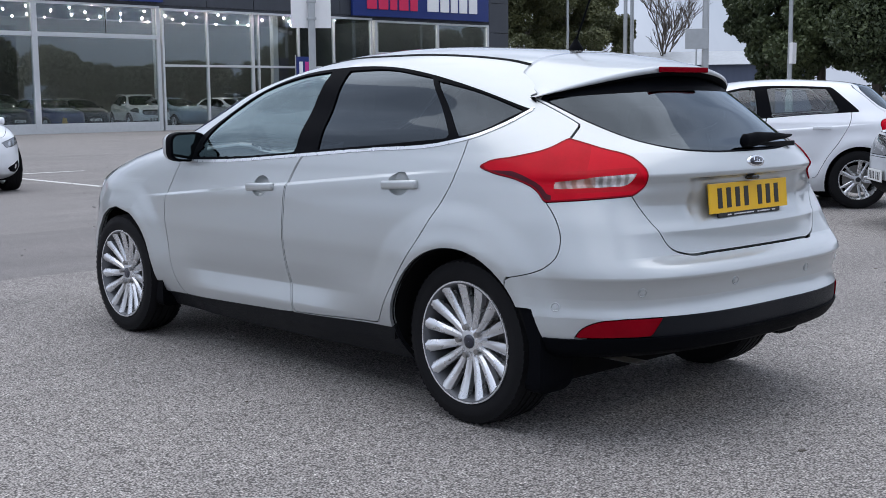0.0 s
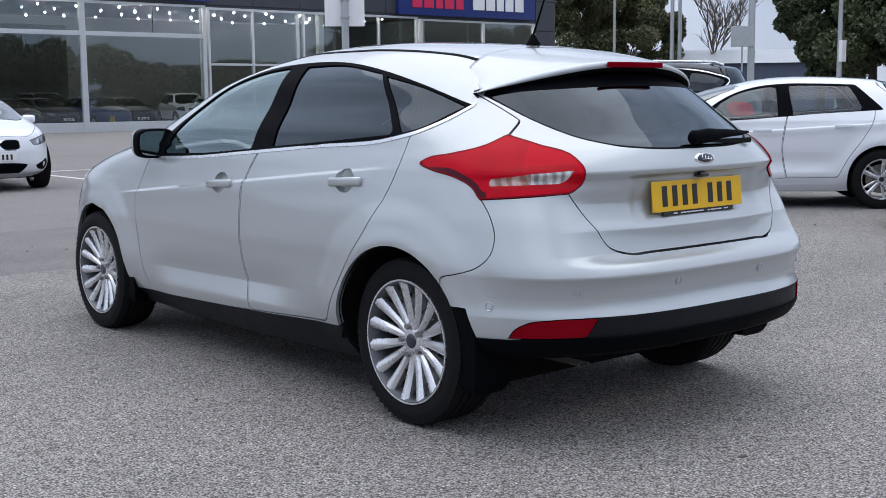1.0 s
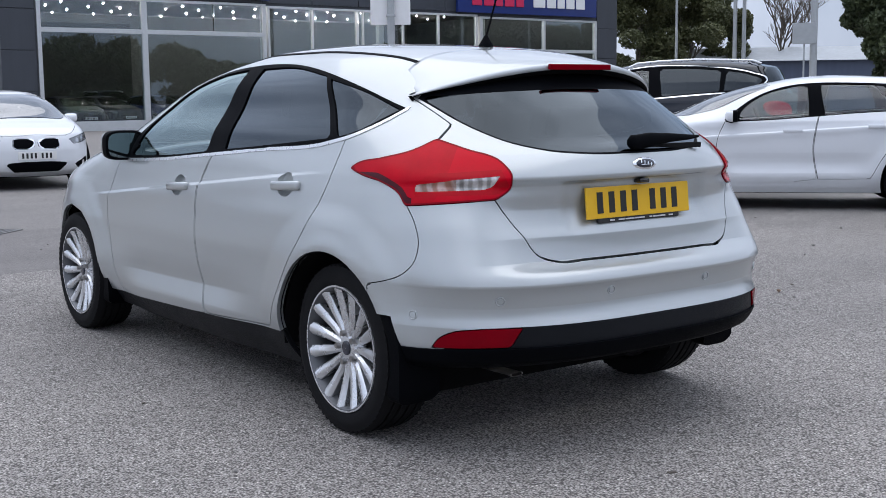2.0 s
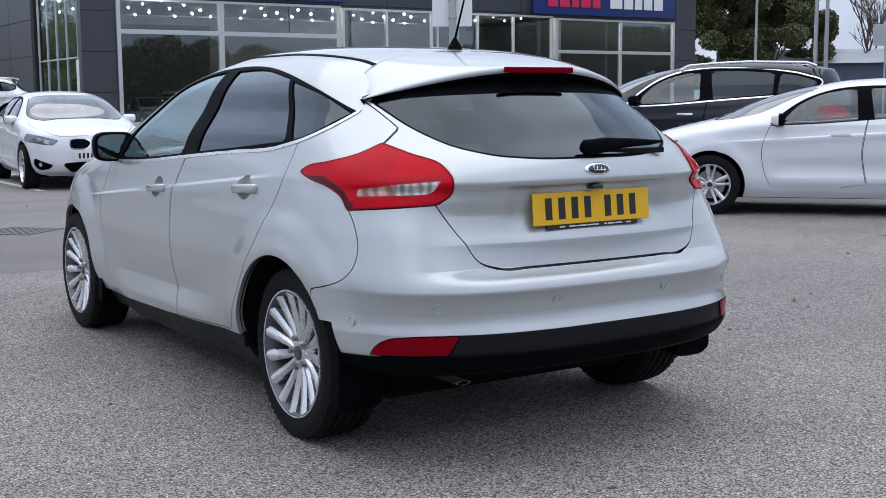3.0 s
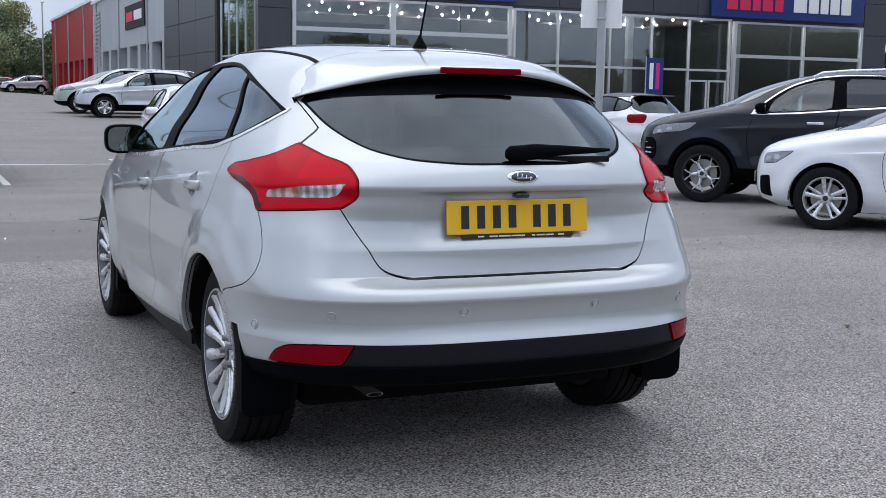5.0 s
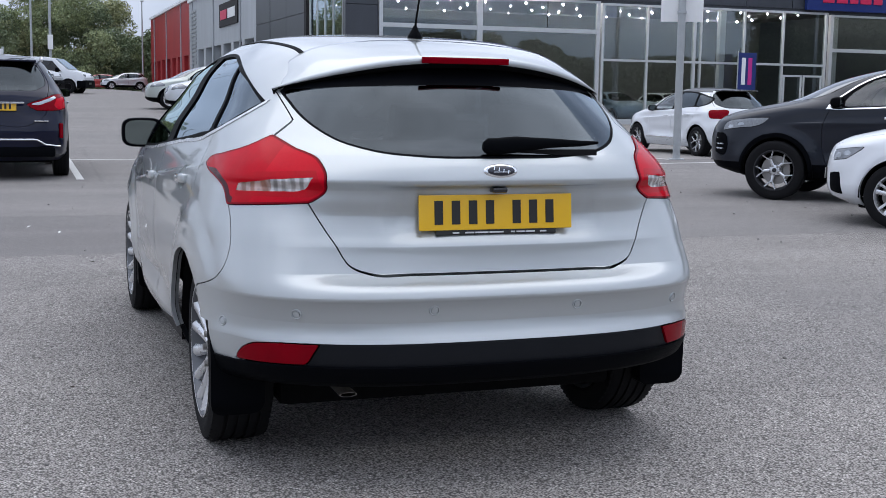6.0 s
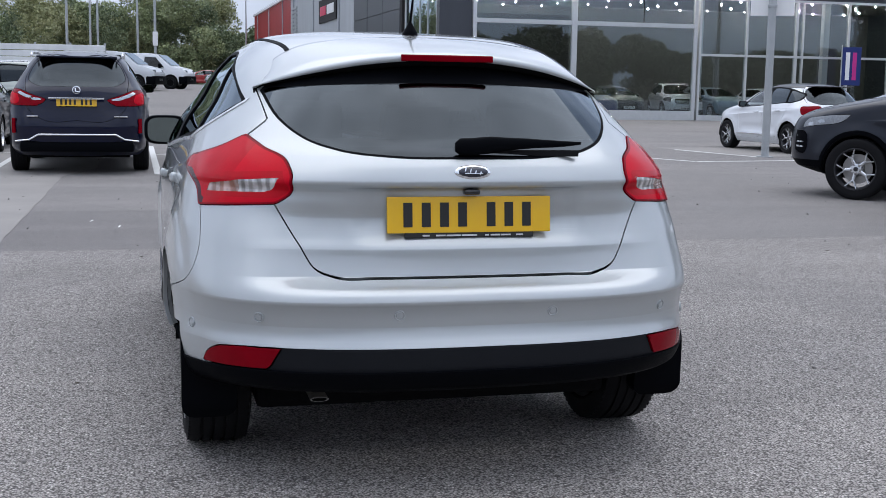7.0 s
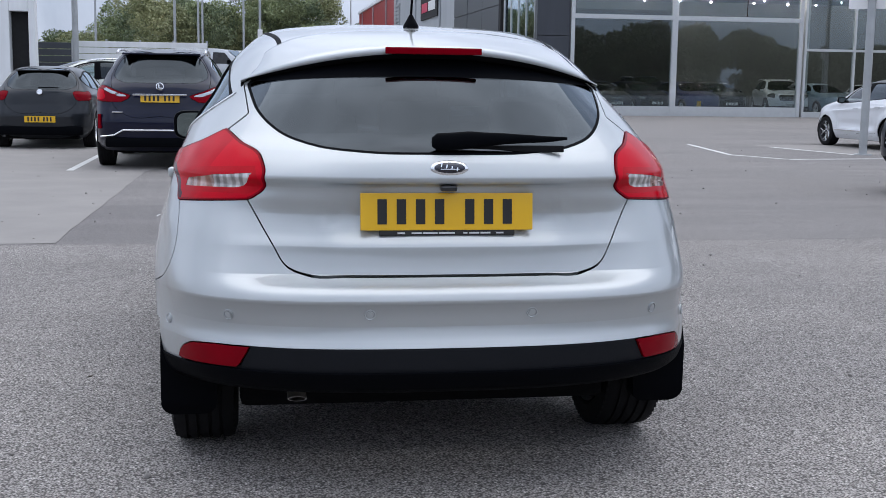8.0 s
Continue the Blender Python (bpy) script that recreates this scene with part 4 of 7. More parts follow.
    rest.linked("body", SILVER, root, "silver body shell, roof and quarter panels", 0.03)
    # dark inner shell behind the gaps
    inner = whole
    for f in (region("S", dlo, 2), screen, region("F", [(0, 0.98, 1), (0.72, 0.98), (0.62, 1.28), (0.52, 1.40), (-0.3, 1.42, 1), (-0.3, 0.98, 1)], 2, lambda X, y, z: y > 1.2 + (1.42 - z) * 1.3), disc(0, 0.318, 0.36), disc(2.648, 0.318, 0.36), disc(1.290, 0.859, 0.066), disc(0.340, 0.910, 0.066)):
        _, inner = inner.cut(f)
    inner.linked("inner_shell", LINER, root, "dark inner shell", 0, -0.016)
    for p in panes:
        if p:
            p.visible_shadow = False
    add_cabin(root, (1.15, 0.25), 0.28, 1.35, 0.72, 1.95)
    part("underbody", boxed((-0.62, -0.32, 0.175), (0.62, 3.2, 0.30), 0.03), LINER, root)
    tree = BVHTree.FromPolygons(whole.V.tolist(), whole.T.tolist())
    # roof spoiler
    bm = bmesh.new()
    rows = []
    xs = np.linspace(-0.608, 0.608, 45)
    to_tip = lambda X: float(smoothstep(0.525, 0.608, X))
    lead_y = lambda X: (0.03 - 0.045 * (X / 0.475) ** 2) * (1 - to_tip(X)) + tail_y(X) * to_tip(X)
    tail_y = lambda X: -0.392 + 0.225 * (X / 0.608) ** 2.8
    tail_z = lambda X: 1.358 - 0.112 * (X / 0.608) ** 2.2
    lead_z = lambda X: (tree.ray_cast(Vector((min(X, 0.575), float(lead_y(min(X, 0.575))), 2)), Vector((0, 0, -1)))[0].z + 0.0015) * (1 - to_tip(X)) + tail_z(X) * to_tip(X)
    for x in xs:
        X = abs(x)
        a, b = (lead_y(X), lead_z(X)), (tail_y(X), tail_z(X))
        th = 0.034 * (1 - (X / 0.608) ** 4) + 0.003
        prof = [(a[0] + (b[0] - a[0]) * u, a[1] + (b[1] - a[1]) * u + 0.010 * math.sin(math.pi * u) * (1 - (X / 0.66) ** 2)) for u in (0, 0.08, 0.25, 0.5, 0.75, 0.95)]
        prof.insert(0, (a[0] + 0.003, a[1] - 0.02 + 0.012 * to_tip(X)))
        prof += [(b[0], b[1] - 0.004), (b[0] + 0.004, b[1] - th * 0.55), (b[0] + 0.03, b[1] - th), (b[0] + 0.5 * (a[0] - b[0]), b[1] - th * 0.8 + 0.5 * (a[1] - b[1]) - 0.02)]
        rows.append([bm.verts.new((x, p[0], p[1])) for p in prof])
    for p, q in zip(rows, rows[1:]):
        for k in range(len(p) - 1):
            f = bm.faces.new((p[k], p[k + 1], q[k + 1], q[k]))
            f.smooth = True
            f.material_index = 1 if k >= 8 else 0
    bmesh.ops.recalc_face_normals(bm, faces=bm.faces)
    spoiler = part("roof_spoiler", bm, [SILVER, LINER], tg, "silver roof spoiler")
    part("brake_light", boxed((-0.155, -0.404, 1.334), (0.155, -0.390, 1.3555), 0.004), DEEP_RED, spoiler, "red high brake light")
    # aerial
    bm = bmesh.new()
    rings = lathe(bm, [(1.425, 0.030), (1.448, 0.028), (1.460, 0.021), (1.478, 0.011), (1.488, 0.006)], 20, "z")
    for v in bm.verts:
        v.co.y = v.co.y * 1.25
    tube(bm, (0, 0, 1.48), (0, -0.10, 1.70), 0.0048, 0.0032, 8)
    bmesh.ops.translate(bm, verts=bm.verts, vec=(0, 0.165, 0))
    part("aerial", bm, BLACK_TRIM, root, "black whip aerial", smooth=40)
    # roof seam strips
    for s in (-1, 1):
        bm = bmesh.new()
        rows = []
        for y in np.linspace(-0.02, 1.30, 24):
            X = 0.477 + 0.040 * smoothstep(-0.05, 0.5, y) - 0.03 * smoothstep(0.9, 1.4, y)
            hit, nrm, _, _ = tree.ray_cast(Vector((s * X, y, 2)), Vector((0, 0, -1)))
            out = Vector((s, 0, 0)) - nrm * nrm.x * s
            rows.append([bm.verts.new(hit + out * dx + nrm * dz) for dx, dz in ((-0.011, -0.003), (-0.009, 0.002), (0.008, 0.002), (0.010, -0.003))])
        for p, q in zip(rows, rows[1:]):
            for k in range(3):
                bm.faces.new((p[k], p[k + 1], q[k + 1], q[k]))
        bmesh.ops.recalc_face_normals(bm, faces=bm.faces)
        part("roof_strip", bm, BLACK_TRIM, root, "dark roof seam strip", smooth=40)
    # door handles
    for (y, z), (left, right) in zip(((1.285, 0.855), (0.335, 0.906)), doors):
        for s, door in ((-1, left), (1, right)):
            bm = bmesh.new()
            box(bm, (-0.013, -0.105, -0.018), (0.013, 0.105, 0.018), 0.012, segments=3)
            for v in bm.verts:
                v.co.x += 0.016 * (1 - (v.co.y / 0.105) ** 2) * (1 if s > 0 else -1)
            h = part("door_handle", bm, SILVER, door, "silver pull handle", smooth=50)
            h.matrix_local = pose(s * (0.878 if y > 1 else 0.858), y, z, -3, 0, 0)
            bm = bmesh.new()
            rings = []
            for k, dep in ((1.04, 0.0), (0.97, 0.004), (0.86, 0.015), (0.65, 0.024), (0.35, 0.029), (0.05, 0.030)):
                ring = []
                for a in np.linspace(0, 2 * math.pi, 32, endpoint=False):
                    yy, zz = y + 0.005 + 0.062 * k * math.cos(a), z + 0.004 + 0.047 * k * math.sin(a)
                    hit = tree.ray_cast(Vector((s * 1.3, yy, zz)), Vector((-s, 0, 0)))[0]
                    ring.append(bm.verts.new((hit.x - s * (dep + 0.0012), yy, zz)))
                rings.append(ring)
            for p, q in zip(rings, rings[1:]):
                for k in range(32):
                    bm.faces.new((p[k], p[(k + 1) % 32], q[(k + 1) % 32], q[k]))
            bm.faces.new(rings[-1])
            bmesh.ops.recalc_face_normals(bm, faces=bm.faces)
            part("handle_cup", bm, SILVER, door, "hollow behind the pull handle", smooth=60)
    pods(root, (0.852, 1.998, 1.020), (0.20, 0.15, 0.142), SILVER)
    # wiper: a thick cap over the pivot that tapers into the blade
    bm = bmesh.new()
    keys = [(-0.048, 0.015), (-0.044, 0.024), (-0.03, 0.029), (0.05, 0.030), (0.12, 0.023), (0.20, 0.017), (0.30, 0.011), (0.375, 0.005)]
    rings = []
    for x in np.linspace(-0.048, 0.375, 30):
        hh = float(pchip(keys, x))
        cy, cz = -0.016 + 0.045 * max(0.0, x / 0.375) ** 2, 0.004 + 0.005 * math.sin(math.pi * min(1.0, max(0.0, x / 0.30))) + 0.012 * max(0.0, x / 0.375)
        rings.append([bm.verts.new((x, cy + 0.55 * hh * math.cos(a), cz + hh * math.sin(a) * (1.0 if math.sin(a) > 0 else 0.8))) for a in np.linspace(0, 2 * math.pi, 14, endpoint=False)])
    for p, q in zip(rings, rings[1:]):
        for j in range(14):
            bm.faces.new((p[j], p[(j + 1) % 14], q[(j + 1) % 14], q[j]))
    bm.faces.new(rings[0])
    bm.faces.new(rings[-1])
    bmesh.ops.recalc_face_normals(bm, faces=bm.faces)
    arm = part("rear_wiper", bm, BLACK_TRIM, tg, "black rear wiper arm", smooth=60)
    arm.matrix_local = pose(0.0, -0.682, 1.066, 0, 0, 0)
    part("wiper_blade", boxed((0.03, 0.004, -0.024), (0.36, 0.016, -0.004), 0.003), RUBBER, arm)
    # badge, camera, plate, sensors
    bm = bmesh.new()
    bmesh.ops.create_uvsphere(bm, u_segments=32, v_segments=10, radius=1)
    for v in bm.verts:
        v.co = Vector((v.co.x * 0.058, v.co.y * 0.009, v.co.z * 0.0235))
    badge = part("badge", bm, CHROME, tg, "chrome-edged oval badge", smooth=60)
    badge.matrix_local = pose(0, -0.731, 0.997, -14, 0, 0)
    bm = bmesh.new()
    bmesh.ops.create_uvsphere(bm, u_segments=32, v_segments=10, radius=1)
    for v in bm.verts:
        v.co = Vector((v.co.x * 0.0515, v.co.y * 0.0125, v.co.z * 0.0190))
    inner_b = part("badge_field", bm, BLUE_ENAMEL, badge, "dark blue field", smooth=60)
    bm = bmesh.new()
    for k, x in enumerate((-0.026, -0.010, 0.006, 0.022)):
        box(bm, (x - 0.0016, -0.0132, -0.006), (x + 0.0016, -0.0105, 0.006 + (0.003 if k == 0 else 0)), 0.0006, pose(0, 0, 0, 0, 14, 0))
    box(bm, (-0.028, -0.0132, -0.0065), (0.028, -0.0105, -0.0042), 0.0006)
    part("badge_mark", bm, CHROME, badge)
    bm = bmesh.new()
    box(bm, (-0.025, -0.735, 0.928), (0.025, -0.70, 0.945), 0.006)
    part("rear_camera", bm, GLOSS_BLACK, tg, smooth=40)
    plate = plate_bars(tg, pose(0, -0.704, 0.866, -5.5, 0, 0), True)
    part("plate_holder", boxed((-0.205, -0.002, -0.071), (0.205, 0.008, -0.05), 0.003), INK, plate, "black holder strip")
    for a, b in ((-0.150, -0.128), (-0.108, -0.078), (-0.074, -0.030), (-0.026, 0.022), (0.048, 0.060), (0.066, 0.096), (0.100, 0.130), (0.148, 0.170)):
        part("holder_mark", boxed((a, -0.004, -0.0660), (b, -0.0015, -0.0612)), PALE_INK, plate)
    for x, z, way in ((-0.24, 0.578, (0, 1, 0)), (0.24, 0.578, (0, 1, 0)), (-0.643, 0.566, (0.45, 1, 0)), (0.643, 0.566, (-0.45, 1, 0)), (-0.812, 0.511, (1, 0.35, 0)), (0.812, 0.511, (-1, 0.35, 0))):
        o = Vector((x, -0.46 if abs(x) > 0.7 else -0.7, z)) - Vector(way).normalized() * 0.6
        hit, nrm, _, _ = tree.ray_cast(o, Vector(way))
        if hit:
            bm = bmesh.new()
            lathe(bm, [(-0.002, 0.0170), (0.0035, 0.0165), (0.0042, 0.0145), (0.0030, 0.0130), (-0.002, 0.0120), (-0.002, 0.0108), (0.0032, 0.0100), (0.0036, 0.0004)], 20, "z")
            s_ob = part("parking_sensor", bm, SILVER, root, "round parking sensor", smooth=30)
            s_ob.matrix_local = Matrix.Translation(hit) @ nrm.to_track_quat("Z", "Y").to_matrix().to_4x4()
    # mud flaps, exhaust
    for s in (-1, 1):
        for cy, top, x0, x1 in ((0.0, 0.497, 0.69, 0.864), (2.648, 0.40, 0.69, 0.866)):
            bm = bmesh.new()
            rows = []
            for z in (0.184, 0.188, 0.196, 0.208, 0.224, *np.linspace(0.245, top, 11)):
                fwd = cy - math.sqrt(0.372 ** 2 - min(0.30, max(0.0, z - 0.318)) ** 2) + 0.03 * float(smoothstep(0.318, 0.165, z))
                aft = cy - float(np.interp(z, [0.165, 0.22, 0.385, 0.50], [0.395, 0.425, 0.428, 0.381]))
                inset = 0.042 * (1 - math.sqrt(max(0.0, 1 - max(0.0, (0.226 - z) / 0.042) ** 2)))
                rows.append([bm.verts.new((s * x, y, z)) for x, y in ((x0 + inset, fwd), (x1 - inset, fwd), (x1 - inset, aft), (x0 + inset, aft))])
            for p, q in zip(rows, rows[1:]):
                for k in range(4):
                    bm.faces.new((p[k], p[(k + 1) % 4], q[(k + 1) % 4], q[k]))
            bm.faces.new(rows[0])
            bm.faces.new(rows[-1][::-1])
            bmesh.ops.recalc_face_normals(bm, faces=bm.faces)
            part("mud_flap", bm, BLACK_TRIM, root, "black mud flap", smooth=40)
    bm = bmesh.new()
    rings = lathe(bm, [(-0.62, 0.026), (-0.62, 0.030), (-0.35, 0.030)], 18, "z")
    bmesh.ops.transform(bm, matrix=Matrix(((1, 0, 0, -0.44), (0, 0, 1, 0.075), (0, -0.25, 0, 0.262), (0, 0, 0, 1))), verts=bm.verts)
    part("exhaust_pipe", bm, STEEL, root, "steel tailpipe", smooth=50)
    meshes = wheel_meshes(0.319, 0.231, 0.212, "fifteen", (BARREL, ALLOY, BLUE_ENAMEL))
    add_wheels(root, meshes, 0.319, [(-0.738, -0.01, 12), (0.738, -0.01, 40), (-0.768, 2.648, 5), (0.768, 2.648, 70)])
    wheel_wells(root, [(0, 0.318), (2.648, 0.318)], 0.375, taper=0.08)
    return root


build_focus()


# ---- the other parked cars ----
GEN_ROWS = [
    (0.185, -0.62, 3.20, 0.80), (0.27, -0.745, 3.41, 0.858), (0.40, -0.825, 3.47, 0.884), (0.56, -0.832, 3.475, 0.889),
    (0.66, -0.815, 3.46, 0.892), (0.78, -0.785, 3.41, 0.894), (0.87, -0.772, 3.27, 0.890), (0.95, -0.755, 2.98, 0.880),
    (1.00, -0.735, 2.76, 0.852), (1.04, -0.700, 2.62, 0.826), (1.09, -0.632, 2.48, 0.795), (1.20, -0.482, 2.24, 0.730),
    (1.30, -0.340, 1.96, 0.662), (1.375, -0.225, 1.66, 0.592), (1.41, -0.07, 1.46, 0.550), (1.436, 0.10, 1.33, 0.495),
    (1.455, 0.33, 1.17, 0.39), (1.468, 0.55, 1.02, 0.25), (1.4745, 0.76, 0.88, 0.05),
]


def stock_car(name, label, paint, wb, fo, ro, W, H, belt, clear=0.0, back=0.0, R=0.32, rim=0.22, style="five_double", finish=None, dlo_rear=None,
              trim=None, roof=None, quarter=True, rear_lamps=None, front_lamps=None, plate=None, gate_low=0.70, cladding=0.0, extras=None, group="", res=1.0, tint=None, dlo=None, panes_at=None, square=0.0):
    """A car in the same way as the silver one, to its own measures. Lamps are drawn in the car's own metres."""
    zmap = lambda z: np.interp(z, [0, 0.185, 0.32, 1.0, 1.475], [0, 0.185 + clear, 0.32 + clear, belt, H])
    ymap = lambda y: np.interp(y, [-0.84, -0.4, 0, 2.648, 3.06, 3.48], [-ro, -0.4 - (ro - 0.84) * 0.3, 0, wb, wb + fo * 0.5, wb + fo])
    push = lambda y, z: back * smoothstep(1.0, 1.475, np.asarray(z)) * (1 - smoothstep(-0.2, 1.0, np.asarray(y)))
    sx = W / 1.80
    rows = [(float(zmap(z)), float(ymap(a) - push(a, z)), float(ymap(b)), w * sx) for z, a, b, w in GEN_ROWS]
    S = lambda pts: [(float(ymap(p[0]) - push(p[0], p[1])), float(zmap(p[1])), *p[2:]) for p in pts]
    Rr = lambda pts: [(p[0] * sx, float(zmap(p[1])), *p[2:]) for p in pts]
    vm = lambda ks: [(float(zmap(k[0])), k[1]) for k in ks]

    def sculpt(P):
        X, y, z = P[..., 0], P[..., 1], P[..., 2]
        line = zmap(0.80) + (wb * 0.8 - y) * 0.06
        on = smoothstep(-0.3, 0.4, y) * (1 - smoothstep(wb - 0.5, wb, y))
        X = X + on * (0.012 * np.exp(-(((z - line + 0.01) / 0.05) ** 2)) - 0.010 * smoothstep(line, line + 0.015, z) * (1 - smoothstep(line + 0.01, line + 0.15, z)))
        low = zmap(0.40)
        on = smoothstep(0.35, 0.7, y) * (1 - smoothstep(wb - 0.8, wb - 0.5, y))
        X = X - on * 0.018 * np.exp(-(((z - low - 0.11) / 0.08) ** 2)) + on * 0.014 * np.exp(-(((z - low + 0.03) / 0.05) ** 2))
        for cy in (0.0, wb):
            r = np.hypot(y - cy, z - R)
            X = X + 0.024 * np.exp(-(((r - R - 0.08) / 0.08) ** 2)) * (X > 0.3) * smoothstep(0.2, 0.4, z)
        return np.stack([X, y, z], -1)
    sh = dict(FOCUS_SHAPE)
    sh.update(rear_depth=vm(FOCUS_SHAPE["rear_depth"]), rear_power=vm([(k, v + square) for k, v in FOCUS_SHAPE["rear_power"]]), front_depth=vm(FOCUS_SHAPE["front_depth"]), front_power=vm(FOCUS_SHAPE["front_power"]), middle=wb * 0.43, sculpt=sculpt)
    root = thing(name, label, "car", group)
    rest = Sheet(*make_skin(rows, sh, (int(28 * res), int(64 * res), int(28 * res)), int(56 * res)))
    whole = rest
    dlo = S(dlo or [(2.06, 0.952, 1), (1.93, 1.065), (1.66, 1.250), (1.36, 1.352), (1.08, 1.384), (0.70, 1.384), (0.30, 1.352), (0.05, 1.300), (-0.20, 1.215), (-0.20, 1.15), (-0.05, 1.085), (0.30, 1.062), (0.60, 1.042), (1.11, 1.003), (1.50, 0.974)])
    work, rest = rest.cut(region("S", dlo, 2))
    if trim is not None:
        edge, rest = rest.cut(lambda V, f=region("S", dlo, 2): f(V) - 0.017)
        for h in edge.sides():
            h.linked("window_trim", trim, root, "bright window surround" if trim is CHROME else "", 0.005, 0.003)
    panes = []
    spec = panes_at or [("front_window", [(1.90, 0.972, 1), (1.83, 1.090), (1.60, 1.257), (1.34, 1.335), (1.135, 1.360, 1), (1.125, 1.014, 1), (1.50, 0.987)], GLASS_CAR),
            ("rear_window", [(0.96, 1.028, 1), (1.0, 1.364, 1), (0.70, 1.364), (0.36, 1.338, 1), (0.26, 1.082, 1), (0.60, 1.056)], tint or GLASS_DARK)]
    if quarter and panes_at is None:
        spec.append(("quarter_window", [(0.30, 1.330, 1), (0.21, 1.088, 1), (0.02, 1.098), (-0.15, 1.160), (-0.16, 1.205), (0.06, 1.285)], tint or GLASS_DARK))
    for nm, poly, mat in spec:
        g, work = work.cut(region("S", S(poly), 2))
        panes += [h.linked(nm, mat, root, "", 0, -0.005) for h in g.sides()]
    work.linked("window_frames", BLACK_TRIM, root, "black pillars and frames", 0.01)
    z0, z1 = float(zmap(0.99)), float(zmap(1.42))
    ws = region("F", Rr([(-0.3, 1.040, 1), (0.30, 1.034), (0.60, 1.020), (0.675, 1.045), (0.60, 1.28), (0.50, 1.392), (0, 1.415, 1), (-0.3, 1.415, 1)]), 2, lambda X, y, z: y > 0.62 * wb - 0.55 + (z1 - z) / (z1 - z0) * 0.62)
    g, rest = panel(rest, ws, 0.004)
    panes.append(g.linked("windscreen", GLASS_SCREEN, root, "", 0))
    rs = region("R", Rr([(-0.3, 1.045, 1), (0.25, 1.045), (0.50, 1.060), (0.60, 1.12), (0.57, 1.24), (0.50, 1.335), (-0.3, 1.352, 1)]), 2, lambda X, y, z: y < 0.05)
    g, rest = panel(rest, rs, 0.003)
    panes.append(g.linked("rear_screen", tint or GLASS_DARK, root, "dark rear screen", 0, -0.003))
    for nm, view, poly, mat, lab in (rear_lamps or []) + (front_lamps or []):
        g, rest = panel(rest, region(view, poly, 1), 0.0015 if nm in ("lamp_lens", "fog_lamp", "intake_bar", "kidney_slat", "grille_slat", "lamp_strip", "red_lens") else 0.003)
        for h in g.sides():
            h.linked(nm, mat, root, lab, 0.014, 0.003)
    for cy in (0.0, wb):
        if cladding:
            ringp, rest = rest.cut(disc(cy, R, R + 0.045 + cladding))
            _, ringp = ringp.cut(disc(cy, R, R + 0.045))
            for h in ringp.sides():
                h.linked("arch_cladding", BLACK_TRIM, root, "black arch moulding", 0.02, 0.006)
        else:
            _, rest = rest.cut(disc(cy, R, R + 0.045))
    zs = float(zmap(0.30)) + cladding
    sill, rest = rest.cut(lambda V: np.where(np.abs(V[:, 0]) > 0.3, V[:, 2] - zs, 1.0) if not cladding else V[:, 2] - zs)
    for h in sill.sides():
        h.linked("sill", BLACK_TRIM if cladding else paint, root, "black lower cladding" if cladding else "", 0.02, -0.006)
    d1 = region("S", S([(2.01, 0.98, 1), (2.10, 0.757), (2.09, 0.52), (2.02, 0.33), (1.035, 0.335, 1), (1.085, 0.686), (1.06, 0.89), (1.03, 1.02, 1)]), 2)
    d2 = region("S", S([(1.02, 1.03, 1), (1.05, 0.89), (1.075, 0.686), (1.025, 0.335, 1), (0.48, 0.340, 1), (0.36, 0.566), (0.22, 0.756), (0.10, 0.976), (0.08, 1.11, 1)]), 2)
    for nm, f in (("front_door", d1), ("rear_door", d2)):
        g, rest = panel(rest, f, 0.003)
        for h in g.sides():
            d = h.linked(nm, paint, root, "", 0.012)
            if d is None:
                continue
            s = -1 if h.V[h.T].mean() < 0 or np.mean(h.V[np.unique(h.T), 0]) < 0 else 1
            y, z = (float(ymap(1.30)), float(zmap(0.86))) if nm == "front_door" else (float(ymap(0.42)), float(zmap(0.90)))
            bm = bmesh.new()
            box(bm, (-0.012, -0.10, -0.017), (0.012, 0.10, 0.017), 0.01)
            part("door_handle", bm, CHROME if trim is CHROME else paint, d, smooth=50).matrix_local = pose(s * (0.905 * sx), y, z)
    gate = region("R", Rr([(-0.2, gate_low, 1), (0.45, gate_low), (0.60, gate_low + 0.12), (0.62, 0.96), (0.64, 1.12), (0.585, 1.25), (0.52, 1.35), (-0.2, 1.37, 1)]), 2, lambda X, y, z: y < 0.05)
    g, rest = panel(rest, gate, 0.003)
    g.linked("tailgate", paint, root, "", 0.012)
    hood, rest = panel(rest, region("T", [(-0.2, float(ymap(2.66)), 1), (0.55 * sx, float(ymap(2.55))), (0.70 * sx, float(ymap(2.40))), (0.735 * sx, float(ymap(2.5))), (0.66 * sx, float(ymap(3.0))), (0.52 * sx, float(ymap(3.30))), (-0.2, float(ymap(3.40)), 1)], 2, lambda X, y, z: z > zmap(0.76)), 0.003)
    hood.linked("bonnet", paint, root, "", 0.012)
    if roof is not None:
        top, rest = rest.cut(lambda V: zmap(1.366) - V[:, 2])
        top.linked("roof", roof, root, "dark roof", 0.01)
    rest.linked("body", paint, root, "", 0.03)
    inner = whole
    for f in (region("S", dlo, 2), rs, ws, disc(0, R, R + 0.03), disc(wb, R, R + 0.03)):
        _, inner = inner.cut(f)
    inner.linked("inner_shell", LINER, root, "dark inner shell", 0, -0.018)
    for p in panes:
        if p:
            p.visible_shadow = False
    add_cabin(root, (float(ymap(1.15)), float(ymap(0.25))), 0.30 + clear, H, 0.40 * W, float(ymap(1.95)))
